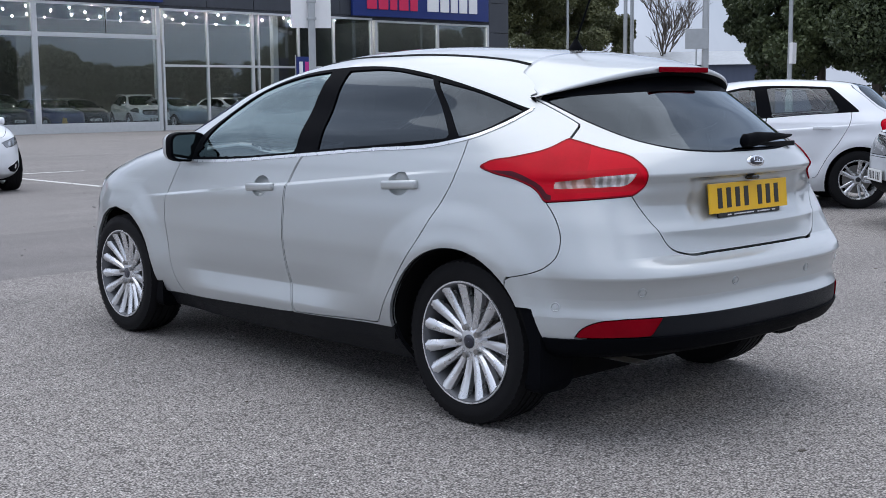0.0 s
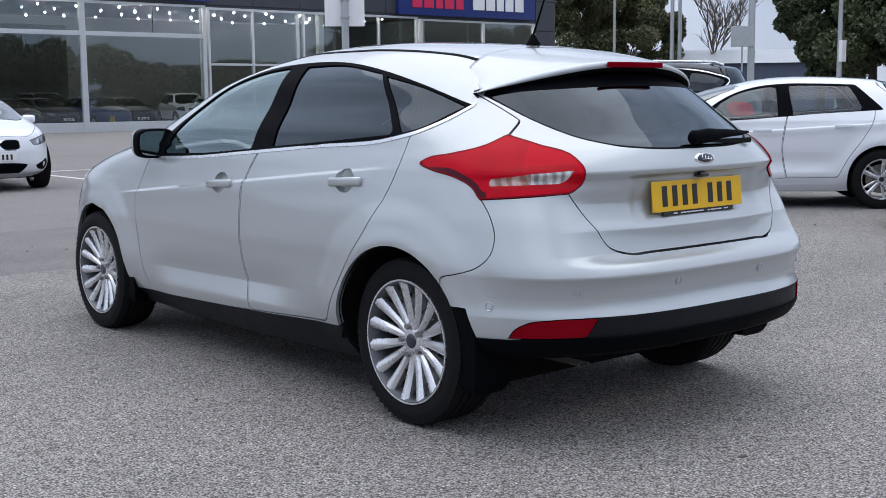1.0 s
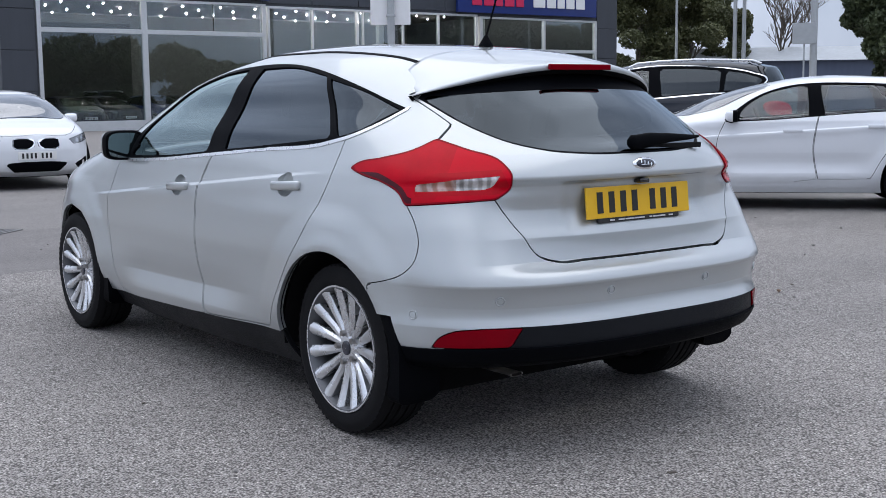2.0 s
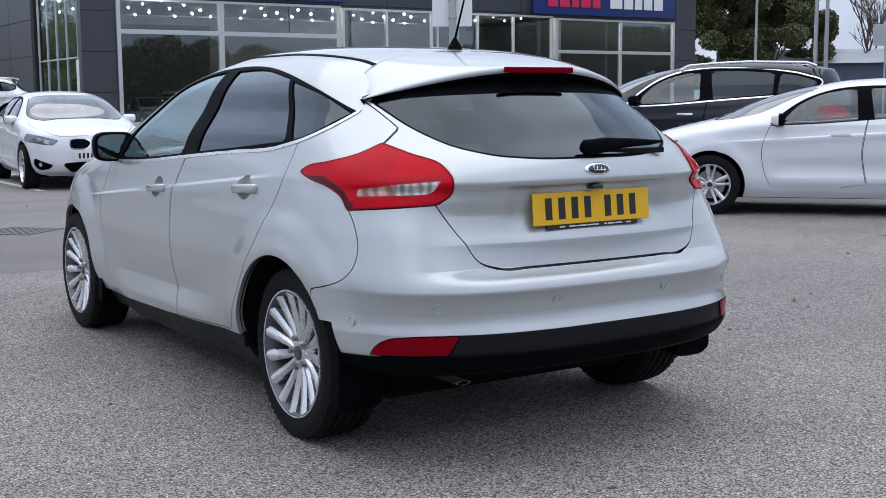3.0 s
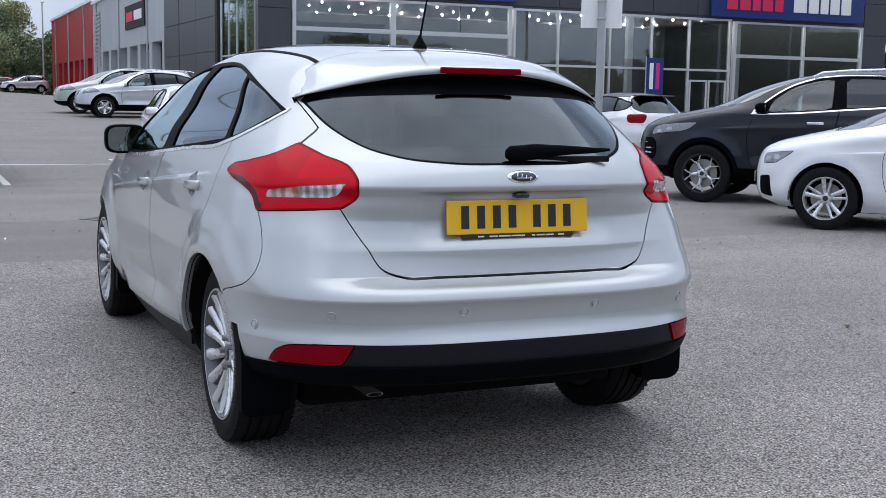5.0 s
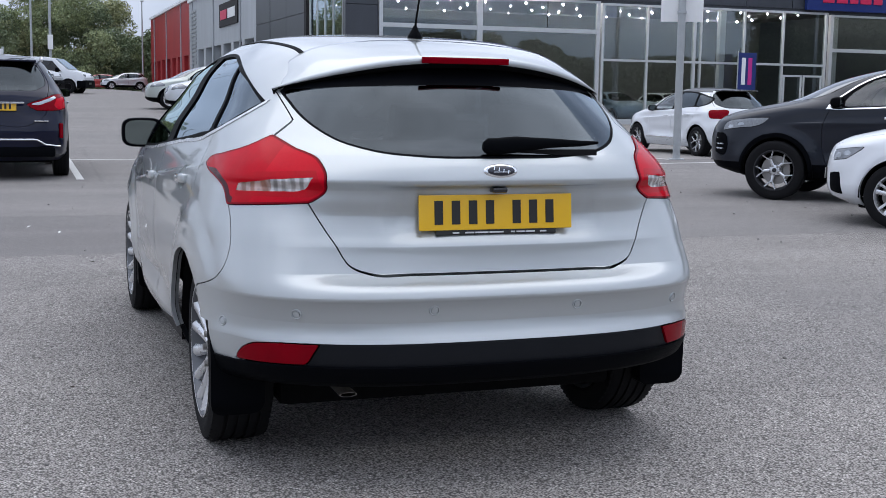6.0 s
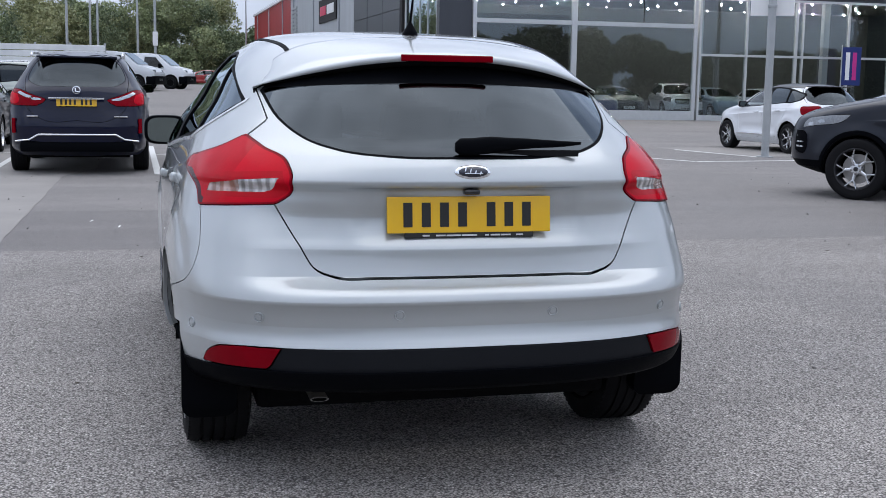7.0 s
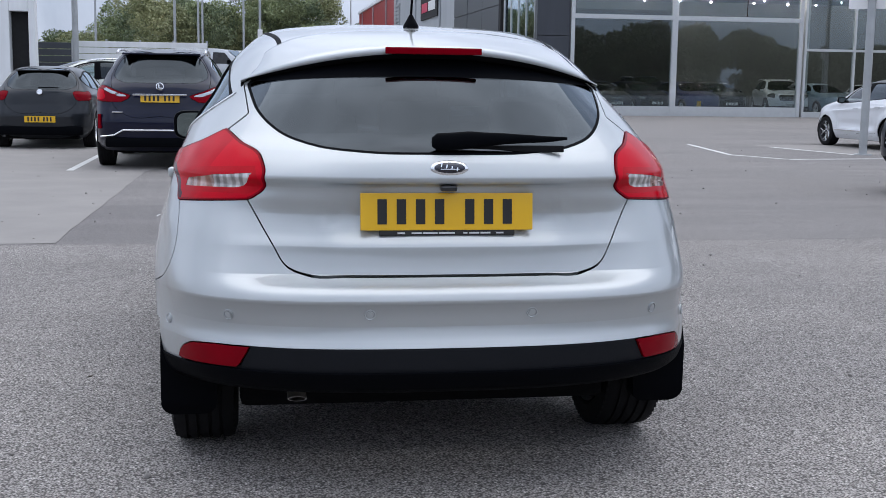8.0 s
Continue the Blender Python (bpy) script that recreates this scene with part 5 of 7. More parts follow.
    part("underbody", boxed((-0.36 * W, -0.55, 0.17 + clear * 0.7), (0.36 * W, wb + 0.4, 0.27 + clear), 0.03), LINER, root)
    wm = wheel_meshes(R, rim, 0.215, style, finish or (ALLOY, ALLOY, ALLOY_DARK), 40)
    t = W / 2 - 0.125
    add_wheels(root, wm, R, [(-t, 0, 12), (t, 0, 40), (-t, wb, 25), (t, wb, 70)])
    wheel_wells(root, [(0, R), (wb, R)], R + 0.05, 0.5, W / 2 - 0.04)
    pods(root, (W / 2 - 0.005, float(ymap(1.95)), float(zmap(1.02))), (0.19, 0.13, 0.125), BLACK_TRIM if paint in (CHARCOAL,) else paint)
    if plate == "rear":
        plate_bars(root, pose(0, -ro + 0.045, float(zmap(0.86)), -6, 0, 0), True)
    if plate == "front":
        plate_bars(root, pose(0, wb + fo + 0.006, 0.485, 0, 0, 180), False)
    if extras:
        extras(root, float(zmap(1.0)), lambda p: (float(ymap(p[0])), float(zmap(p[1]))))
    return root


def oval(cx, cz, rx, rz):
    return [(cx + rx * math.cos(a), cz + rz * math.sin(a)) for a in np.linspace(0, 2 * math.pi, 10, endpoint=False)]


def lamp_set(outline, eyes):
    """A headlamp: bright round lenses, and the dark bezel round them."""
    return [("lamp_lens", "K", oval(*e), HEADLAMP, "bright round lens") for e in eyes] + [("headlamp", "K", outline, BEZEL, "clear headlamp over a dark bezel")]


# white small hatchback beside the silver car
AUDI_DLO = [(2.06, 0.952, 1), (1.93, 1.065), (1.66, 1.250), (1.36, 1.352), (1.08, 1.384), (0.70, 1.384), (0.30, 1.366, 1), (-0.02, 1.075, 1), (0.30, 1.058), (0.60, 1.042), (1.11, 1.003), (1.50, 0.974)]
audi = stock_car("white_small_hatchback_car", "white small hatchback parked across the bay", WHITE, 2.563, 0.80, 0.67, 1.74, 1.430, 0.985, R=0.318, rim=0.214, style="ten",
                 back=0.06, plate="front", res=1.2, dlo=AUDI_DLO,
                 panes_at=[("front_window", [(1.90, 0.972, 1), (1.83, 1.090), (1.60, 1.257), (1.34, 1.335), (1.135, 1.362, 1), (1.125, 1.014, 1), (1.50, 0.987)], GLASS_CAR),
                           ("rear_window", [(0.96, 1.022, 1), (1.0, 1.366, 1), (0.70, 1.366), (0.36, 1.350, 1), (0.20, 1.074, 1), (0.60, 1.050)], GLASS_CAR)],
                 front_lamps=lamp_set([(-2.13, 0.635, 1), (-2.14, 0.74, 1), (-1.74, 0.785, 1), (-1.80, 0.735), (-1.93, 0.655, 1)], [(-1.93, 0.715, 0.05, 0.028), (-2.05, 0.69, 0.045, 0.03)])
                 + [("bumper_intake", "K", [(-2.17, 0.51, 1), (-2.16, 0.32, 1), (-1.96, 0.30, 1), (-2.0, 0.52, 1)], BLACK_TRIM, "black mesh side intake"),
                    ("front_grille", "F", [(-0.3, 0.36, 1), (0.28, 0.36, 1), (0.40, 0.46), (0.34, 0.66, 1), (-0.3, 0.67, 1)], BLACK_TRIM, "black single grille")],
                 rear_lamps=[("tail_lamp", "C", [(-0.05, 0.80), (0.30, 0.80), (0.34, 0.92), (-0.05, 0.90)], RED_LENS, "red tail lamp")])
audi.matrix_world = pose(8.83, 3.78, 0, 0, 0, 41.3)


# dark grey sport utility car behind it
def rails(root, half, y0, y1, z, material):
    for s in (-1, 1):
        bm = bmesh.new()
        pts = [(y0, z - 0.05), (y0 + 0.12, z - 0.008), (y0 + 0.5, z + 0.004), ((y0 + y1) / 2, z + 0.012), (y1 - 0.4, z - 0.004), (y1 - 0.1, z - 0.03), (y1, z - 0.08)]
        for a, b in zip(pts, pts[1:]):
            tube(bm, (s * half, a[0], a[1]), (s * half, b[0], b[1]), 0.018, seg=8)
        part("roof_rail", bm, material, root, "roof rail", smooth=50)


def kia_extras(root, belt, q):
    rails(root, 0.59, -0.28, 1.40, 1.670, ALLOY)


kia = stock_car("dark_grey_sport_utility_car", "dark grey sport utility car with chrome window surround", CHARCOAL, 2.67, 0.98, 0.91, 1.855, 1.69, 1.185, clear=0.10, back=0.32, R=0.365, rim=0.246, style="branch",
                finish=(ALLOY_DARK, ALLOY, ALLOY_DARK), trim=CHROME, cladding=0.05, extras=kia_extras, res=1.1, plate="front",
                front_lamps=lamp_set([(-1.60, 0.955), (-1.95, 0.865), (-2.14, 0.835, 1), (-2.12, 0.905), (-1.85, 0.985), (-1.56, 1.01, 1)], [(-2.02, 0.885, 0.04, 0.026), (-1.88, 0.92, 0.045, 0.026)])
                + [("intake_bar", "K", [(-2.25, z, 1), (-2.25, z + 0.022, 1), (-2.08, z + 0.012, 1), (-2.08, z - 0.010, 1)], CHROME, "bright bar") for z in (0.60, 0.66, 0.72)]
                + [("bumper_intake", "K", [(-2.27, 0.80, 1), (-2.27, 0.56, 1), (-2.08, 0.53), (-2.04, 0.65), (-2.08, 0.78)], BLACK_TRIM, "black fog lamp recess"),
                   ("front_grille", "F", [(-0.3, 0.70, 1), (0.42, 0.70), (0.50, 0.80), (0.42, 0.86), (-0.3, 0.86, 1)], BLACK_TRIM, "dark grille")],
                rear_lamps=[("tail_lamp", "C", [(-0.05, 0.98), (0.30, 1.0), (0.34, 1.08), (-0.05, 1.06)], RED_LENS, "red tail lamp")])
kia.matrix_world = pose(9.67, 6.81, 0, 0, 0, 41.0)


# white hatchback that faces the silver car
def bmw_extras(root, belt, q):
    F = 2.69 + 0.77
    bm = bmesh.new()
    lathe(bm, [(0, 0.041), (0.006, 0.04), (0.008, 0.03), (0.008, 0.001)], 24, "z")
    part("bonnet_badge", bm, ALLOY, root, "round badge", smooth=40).matrix_local = pose(0, F - 0.10, 0.775, -40, 0, 0)


bmw = stock_car("white_hatchback_car", "white hatchback with twin black grilles facing out of its bay", WHITE, 2.69, 0.77, 0.87, 1.765, 1.415, 0.965, R=0.322, rim=0.23, style="five", finish=(ALLOY, ALLOY, ALLOY_DARK),
                extras=bmw_extras, plate="front", tint=GLASS_CAR, res=1.1,
                front_lamps=lamp_set([(-1.66, 0.735), (-1.95, 0.665), (-2.24, 0.635, 1), (-2.30, 0.705, 1), (-2.05, 0.755), (-1.70, 0.795, 1)], [(-2.0, 0.71, 0.055, 0.034), (-2.15, 0.685, 0.05, 0.034)])
                + [("fog_lamp", "K", oval(-2.04, 0.37, 0.035, 0.035), CHROME, "round fog lamp"),
                   ("bumper_intake", "K", [(-2.24, 0.36, 1), (-2.16, 0.30, 1), (-1.98, 0.30), (-1.92, 0.38), (-1.94, 0.45, 1)], BLACK_TRIM, "black fog lamp intake"),
                   ("lower_grille", "F", [(-0.3, 0.255, 1), (0.31, 0.255, 1), (0.43, 0.375, 1), (0.30, 0.390), (-0.3, 0.395, 1)], BLACK_TRIM, "black lower grille")]
                + [("kidney_slat", "F", [(x, 0.60, 1), (x + 0.009, 0.60, 1), (x + 0.009, 0.70, 1), (x, 0.70, 1)], BLACK_TRIM, "") for x in (0.06, 0.095, 0.13, 0.165, 0.20, 0.235, 0.27)]
                + [("kidney_grille", "F", [(0.045, 0.585, 1), (0.285, 0.585, 1), (0.310, 0.62, 1), (0.300, 0.70, 1), (0.27, 0.715, 1), (0.045, 0.715, 1), (0.025, 0.67, 1)], BLACK_TRIM, "black kidney grille"),
                   ("kidney_rim", "F", [(0.038, 0.575, 1), (0.290, 0.575, 1), (0.320, 0.615, 1), (0.310, 0.705, 1), (0.275, 0.726, 1), (0.038, 0.726, 1), (0.014, 0.67, 1)], CHROME, "chrome kidney rim")])
bmw.matrix_world = pose(2.53, 16.38, 0, 0, 0, 175.5)


# navy sport utility car
def lexus_extras(root, belt, q):
    ro = 1.05
    rails(root, 0.60, -0.50, 1.4, 1.645, ALLOY)
    part("tailgate_chrome", boxed((-0.36, -ro + 0.01, 1.015), (0.36, -ro + 0.05, 1.04), 0.006), CHROME, root, "chrome bar over the plate")
    bm = bmesh.new()
    lathe(bm, [(0, 0.055), (0.010, 0.053), (0.012, 0.043), (0.006, 0.041)], 28, "z")
    box(bm, (-0.02, -0.03, 0.004), (-0.004, 0.03, 0.012), 0.003)
    box(bm, (-0.02, -0.03, 0.004), (0.03, -0.016, 0.012), 0.003)
    part("badge", bm, CHROME, root, "round chrome badge", smooth=40).matrix_local = pose(0, -ro + 0.055, 1.14, 80, 0, 0)
    for s in (-1, 1):
        part("reflector", boxed((-0.025, -0.012, -0.10), (0.025, 0.012, 0.10), 0.008), DEEP_RED, root, "red upright reflector").matrix_local = pose(s * 0.82, -ro + 0.165, 0.66, 0, 0, s * 38)
    bm = bmesh.new()
    for a, b in (((-0.80, 0.455), (-0.62, 0.475)), ((-0.62, 0.475), (-0.50, 0.545)), ((-0.50, 0.545), (0.50, 0.545)), ((0.50, 0.545), (0.62, 0.475)), ((0.62, 0.475), (0.80, 0.455))):
        tube(bm, (a[0], -ro - 0.004 + 0.22 * a[0] ** 4, a[1]), (b[0], -ro - 0.004 + 0.22 * b[0] ** 4, b[1]), 0.014, seg=8)
    part("bumper_trim", bm, CHROME, root, "chrome bumper line", smooth=50)
    part("lower_valance", boxed((-0.74, -ro + 0.012, 0.31), (0.74, -ro + 0.16, 0.45), 0.04), BLACK_TRIM, root, "black lower valance", smooth=40)
    part("tailgate_letters", boxed((-0.64, -ro + 0.035, 0.78), (-0.50, -ro + 0.058, 0.797), 0.003), CHROME, root, "bright maker's mark as a bar")
    part("tailgate_letters", boxed((0.48, -ro + 0.035, 0.78), (0.66, -ro + 0.058, 0.797), 0.003), CHROME, root, "bright model mark as a bar")
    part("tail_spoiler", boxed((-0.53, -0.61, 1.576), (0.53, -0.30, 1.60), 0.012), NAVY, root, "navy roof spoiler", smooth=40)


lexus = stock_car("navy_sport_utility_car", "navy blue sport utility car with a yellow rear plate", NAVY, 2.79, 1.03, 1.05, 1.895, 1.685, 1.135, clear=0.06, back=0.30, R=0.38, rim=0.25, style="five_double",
                  finish=(ALLOY_DARK, ALLOY, ALLOY_DARK), trim=CHROME, extras=lexus_extras, plate="rear", gate_low=0.66, square=1.3,
                  rear_lamps=[("lamp_strip", "C", [(-0.46, 1.000, 1), (-0.42, 1.025, 1), (-0.13, 1.125, 1), (-0.11, 1.095, 1), (-0.36, 1.000, 1)], HEADLAMP, "clear upper lamp edge"),
                              ("red_lens", "C", [(-0.20, 0.985, 1), (-0.12, 1.085, 1), (0.12, 1.120, 1), (0.07, 0.965, 1), (-0.12, 0.945, 1)], RED_LENS, "red lens"),
                              ("tail_lamp", "C", [(-0.50, 1.000, 1), (-0.44, 1.035, 1), (-0.12, 1.140), (0.16, 1.150, 1), (0.10, 0.950, 1), (-0.10, 0.930), (-0.40, 0.925, 1)], DEEP_RED, "dark red swept tail lamp")])
lexus.matrix_world = pose(-1.80, 13.55, 0, 0, 0, 0)


def polo_extras(root, belt, q):
    ro = 0.745
    bm = bmesh.new()
    lathe(bm, [(0, 0.05), (0.010, 0.048), (0.012, 0.038), (0.006, 0.034), (0.006, 0.001)], 26, "z")
    part("badge", bm, CHROME, root, "round chrome badge", smooth=40).matrix_local = pose(0, -ro + 0.045, 0.99, 80, 0, 0)
    part("tail_spoiler", boxed((-0.46, -0.34, 1.352), (0.46, -0.05, 1.376), 0.010), DARKGREY, root, "dark roof spoiler", smooth=40)
    part("lower_valance", boxed((-0.72, -ro + 0.0, 0.24), (0.72, -ro + 0.12, 0.40), 0.04), BLACK_TRIM, root, "black lower valance", smooth=40)
    part("rear_wiper", boxed((-0.02, -0.72, 1.055), (0.32, -0.70, 1.075), 0.006), BLACK_TRIM, root)


polo = stock_car("dark_grey_hatchback_car", "dark grey hatchback with its tail to the lane", DARKGREY, 2.564, 0.77, 0.745, 1.751, 1.455, 0.99, R=0.312, rim=0.21, style="five", extras=polo_extras, gate_low=0.66, back=0.10, square=1.0,
                 rear_lamps=[("tail_lamp", "C", [(-0.10, 0.86), (-0.12, 0.98), (0.10, 1.0), (0.30, 0.985), (0.26, 0.88), (0.05, 0.845)], DEEP_RED, "dark red tail lamp")])
plate_bars(polo, pose(0, -0.752, 0.52, 0, 0, 0), True)
polo.matrix_world = pose(-4.20, 18.15, 0, 0, 0, 0)


def ds_extras(root, belt, q):
    part("tail_spoiler", boxed((-0.46, -0.32, 1.375), (0.46, -0.04, 1.40), 0.010), GLOSS_BLACK, root, "dark roof spoiler", smooth=40)
    for s in (-1, 1):
        part("door_moulding", boxed((-0.01, 0.9, 0.36), (0.01, 2.0, 0.385), 0.006), CHROME, root, "chrome door moulding").matrix_local = pose(s * 0.865, 0, 0)


ds = stock_car("white_two_tone_hatchback_car", "white small hatchback with a dark roof", WHITE, 2.464, 0.80, 0.69, 1.715, 1.46, 0.975, R=0.315, rim=0.225, style="branch", finish=(ALLOY_DARK, ALLOY, ALLOY_DARK), roof=DARKGREY, extras=ds_extras, back=0.02,
               rear_lamps=[("tail_lamp", "C", [(-0.12, 0.82), (-0.16, 0.96), (0.10, 0.985), (0.24, 0.97), (0.22, 0.83), (0.05, 0.805)], DEEP_RED, "red tail lamp with chrome edge")])
ds.matrix_world = pose(12.80, 17.9, 0, 0, 0, 2)


SUV_FRONT = [("grille_slat", "F", [(x, 0.70, 1), (x + 0.014, 0.70, 1), (x + 0.014, 0.86, 1), (x, 0.86, 1)], CHROME, "") for x in (0.05, 0.13, 0.21, 0.29, 0.37)] + [
    ("front_grille", "F", [(-0.3, 0.68, 1), (0.40, 0.68, 1), (0.48, 0.78), (0.44, 0.88, 1), (-0.3, 0.88, 1)], GLOSS_BLACK, "black slatted grille"),
    ("grille_rim", "F", [(-0.3, 0.66, 1), (0.42, 0.66, 1), (0.50, 0.78), (0.46, 0.90, 1), (-0.3, 0.90, 1)], CHROME, "chrome grille surround"),
    ("lower_intake", "F", [(-0.3, 0.36, 1), (0.60, 0.36, 1), (0.52, 0.44, 1), (-0.3, 0.46, 1)], BLACK_TRIM, "black lower intake")]


def suv_extras(root, belt, q):
    rails(root, 0.58, -0.35, 1.3, 1.575, ALLOY)


karoq = stock_car("silver_sport_utility_car", "pale silver sport utility car with black sill cladding", SILVER_B, 2.638, 0.87, 0.87, 1.84, 1.60, 1.07, clear=0.06, back=0.12, R=0.345, rim=0.225, style="five", cladding=0.06, extras=suv_extras, plate="front",
                  front_lamps=lamp_set([(-1.60, 0.86), (-1.95, 0.80), (-2.15, 0.78), (-2.1, 0.90), (-1.75, 0.95)], [(-1.95, 0.86, 0.05, 0.03)]) + SUV_FRONT)
karoq.matrix_world = pose(3.85 + 2.64, 37.1, ground_z(5, 37), 0, 0, 88)
sage = stock_car("sage_sport_utility_car", "sage grey sport utility car beside the workshop wall", SAGE, 2.638, 0.87, 0.87, 1.84, 1.62, 1.07, clear=0.06, back=0.12, R=0.345, rim=0.225, style="five", cladding=0.06, extras=suv_extras,
                 front_lamps=lamp_set([(-1.60, 0.86), (-1.95, 0.80), (-2.15, 0.78), (-2.1, 0.90), (-1.75, 0.95)], [(-1.95, 0.86, 0.05, 0.03)]) + SUV_FRONT)
sage.matrix_world = pose(6.1, 40.0, ground_z(5, 40), 0, 0, 86)


# delivery vans, far off
def van(label, paint, at):
    root = thing("panel_van", label, "van", "vans in the far bays")
    prof = [(-0.95, 0.35), (-1.0, 0.9), (-0.95, 1.75), (-0.80, 1.86), (1.6, 1.86), (2.05, 1.78), (2.75, 1.22), (3.45, 1.05), (3.62, 0.85), (3.64, 0.45), (3.5, 0.32)]
    bm = bmesh.new()
    rows = []
    for x in (-0.93, -0.90, 0.90, 0.93):
        k = 0.965 if abs(x) > 0.91 else 1.0
        rows.append([bm.verts.new((x * (1 - 0.14 * max(0, z - 1.1)), (y - 1.3) * k + 1.3, 0.3 + (z - 0.3) * k)) for y, z in prof])
    n = len(prof)
    for p, q in zip(rows, rows[1:]):
        for k in range(n):
            bm.faces.new((p[k], p[(k + 1) % n], q[(k + 1) % n], q[k]))
    bm.faces.new(rows[0])
    bm.faces.new(rows[-1][::-1])
    bmesh.ops.recalc_face_normals(bm, faces=bm.faces)
    bmesh.ops.bevel(bm, geom=bm.edges[:], offset=0.03, segments=2, affect="EDGES")
    part("body", bm, paint, root, smooth=30)
    for s in (-1, 1):
        bm = bmesh.new()
        vs = [bm.verts.new(p) for p in ((s * 0.925, 1.35, 1.12), (s * 0.925, 2.45, 1.12), (s * 0.88, 1.98, 1.66), (s * 0.87, 1.40, 1.68))]
        bm.faces.new(vs)
        r = bmesh.ops.extrude_face_region(bm, geom=bm.faces[:])
        bmesh.ops.translate(bm, verts=[v for v in r["geom"] if isinstance(v, bmesh.types.BMVert)], vec=(s * 0.012, 0, 0))
        part("side_window", bm, GLOSS_BLACK, root, "dark cab window")
        part("headlamp", boxed((-0.13, -0.05, -0.09), (0.13, 0.05, 0.09), 0.03), HEADLAMP, root, "clear headlamp").matrix_local = pose(s * 0.70, 3.52, 0.90, 0, 0, -s * 25)
        part("door_mirror", boxed((-0.08, -0.07, -0.12), (0.08, 0.07, 0.12), 0.03), BLACK_TRIM, root, "black door mirror").matrix_local = pose(s * 1.03, 2.25, 1.2)
    bm = bmesh.new()
    vs = [bm.verts.new(p) for p in ((-0.80, 2.79, 1.245), (0.80, 2.79, 1.245), (0.70, 2.10, 1.775), (-0.70, 2.10, 1.775))]
    bm.faces.new(vs)
    r = bmesh.ops.extrude_face_region(bm, geom=bm.faces[:])
    bmesh.ops.translate(bm, verts=[v for v in r["geom"] if isinstance(v, bmesh.types.BMVert)], vec=(0, 0.014, 0.014))
    part("windscreen", bm, GLASS_DARK, root, "dark windscreen")
    part("front_bumper", boxed((-0.945, 3.18, 0.27), (0.945, 3.69, 0.70), 0.10), BLACK_TRIM, root, "black front bumper and grille", smooth=40)
    part("number_plate", boxed((-0.26, 3.675, 0.46), (0.26, 3.69, 0.57), 0.003), WHITE_PLATE, root)
    for s in (-1, 1):
        for y in (0, 2.78):
            bm = bmesh.new()
            lathe(bm, [(0, 0.41), (0.012, 0.40), (0.014, 0.001)], 28)
            part("arch_liner", bm, LINER, root, "dark wheel arch").matrix_local = pose(s * 0.925, y, 0.36, 0, 0, 0 if s > 0 else 180)
    wm = van.wheels
    add_wheels(root, wm, 0.33, [(-0.855, 0, 0), (0.855, 0, 10), (-0.855, 2.78, 20), (0.855, 2.78, 50)])
    root.matrix_world = at
    return root


van.wheels = wheel_meshes(0.33, 0.20, 0.2, "five", (ALLOY_DARK, ALLOY_DARK, ALLOY_DARK), 28)
van("white panel van with a black front bumper", WHITE, pose(-1.75, 62.6, ground_z(0, 62), 0, 0, -108))
van("pale grey panel van with a black front bumper", SILVER_B, pose(-3.45, 57.4, ground_z(0, 58), 0, 0, -108))
far_a = copy_thing(karoq, pose(8.6, 113, 1.14, 0, 0, 95))
far_a["label"] = "pale silver car far down the lane"


def repainted(ob, old, paint):
    """Gives a copied car its own paint."""
    for c in ob.children_recursive:
        if c.type == "MESH" and c.data.materials and c.data.materials[0] == old:
            c.data = c.data.copy()
            c.data.materials[0] = paint
    return ob


far_b = repainted(copy_thing(polo, pose(6.3, 118, 1.15, 0, 0, 92)), DARKGREY, REDPAINT)
far_b["label"] = "red car far down the lane"
side_car = copy_thing(sage, pose(-3.2, 26.5, ground_z(-4, 26.5), 0, 0, 92))
side_car["label"] = "grey-green car standing across behind the bays"
nose_car = copy_thing(karoq, pose(9.02, -0.38, 0, 0, 0, 41))
nose_car["label"] = "pale silver car with a chrome slatted grille nosing in"


# ---- paint on the ground ----
def strip(name, a, b, w, label, z=0.004):
    a, b = Vector((*a, 0)), Vector((*b, 0))
    d = (b - a).normalized()
    s = Vector((-d.y, d.x, 0)) * w / 2
    bm = bmesh.new()
    n = max(2, int((b - a).length / 0.25))
    rnd = random.Random(int(a.x * 100 + b.y * 10))
    rows = []
    for k in range(n + 1):
        p = a + (b - a) * k / n
        j = lambda: 1 + rnd.uniform(-0.07, 0.07)
        rows.append([bm.verts.new(p - s * j() + Vector((0, 0, 0.0005))), bm.verts.new(p - s * 0.97 + Vector((0, 0, z))), bm.verts.new(p + s * 0.97 + Vector((0, 0, z))), bm.verts.new(p + s * j() + Vector((0, 0, 0.0005)))])
    for p, q in zip(rows, rows[1:]):
        for k in range(3):
            bm.faces.new((p[k], p[k + 1], q[k + 1], q[k]))
    bmesh.ops.recalc_face_normals(bm, faces=bm.faces)
    ob = new(name, mesh_of(name, bm, LINE_PAINT))
    return tagged(ob, label, "road marking", "bay lines", "structure")


for a, b, w in (((-0.75, 12.6), (-0.80, 24.0), 0.10), ((-0.80, 17.4), (6.0, 17.3), 0.09), ((-3.0, 12.4), (-3.02, 18.0), 0.10), ((-3.1, 17.9), (-9.0, 18.0), 0.09), ((1.57, 13.1), (1.50, 19.0), 0.10), ((4.3, 13.2), (4.25, 18.8), 0.10),
                ((8.74, 20.3), (8.15, 16.6), 0.09), ((8.15, 16.6), (8.7, 15.35), 0.09), ((8.7, 15.35), (14.5, 16.1), 0.10), ((10.2, 19.4), (10.7, 16.7), 0.09)):
    strip("bay_line", a, b, w, "worn white bay line on the tarmac")


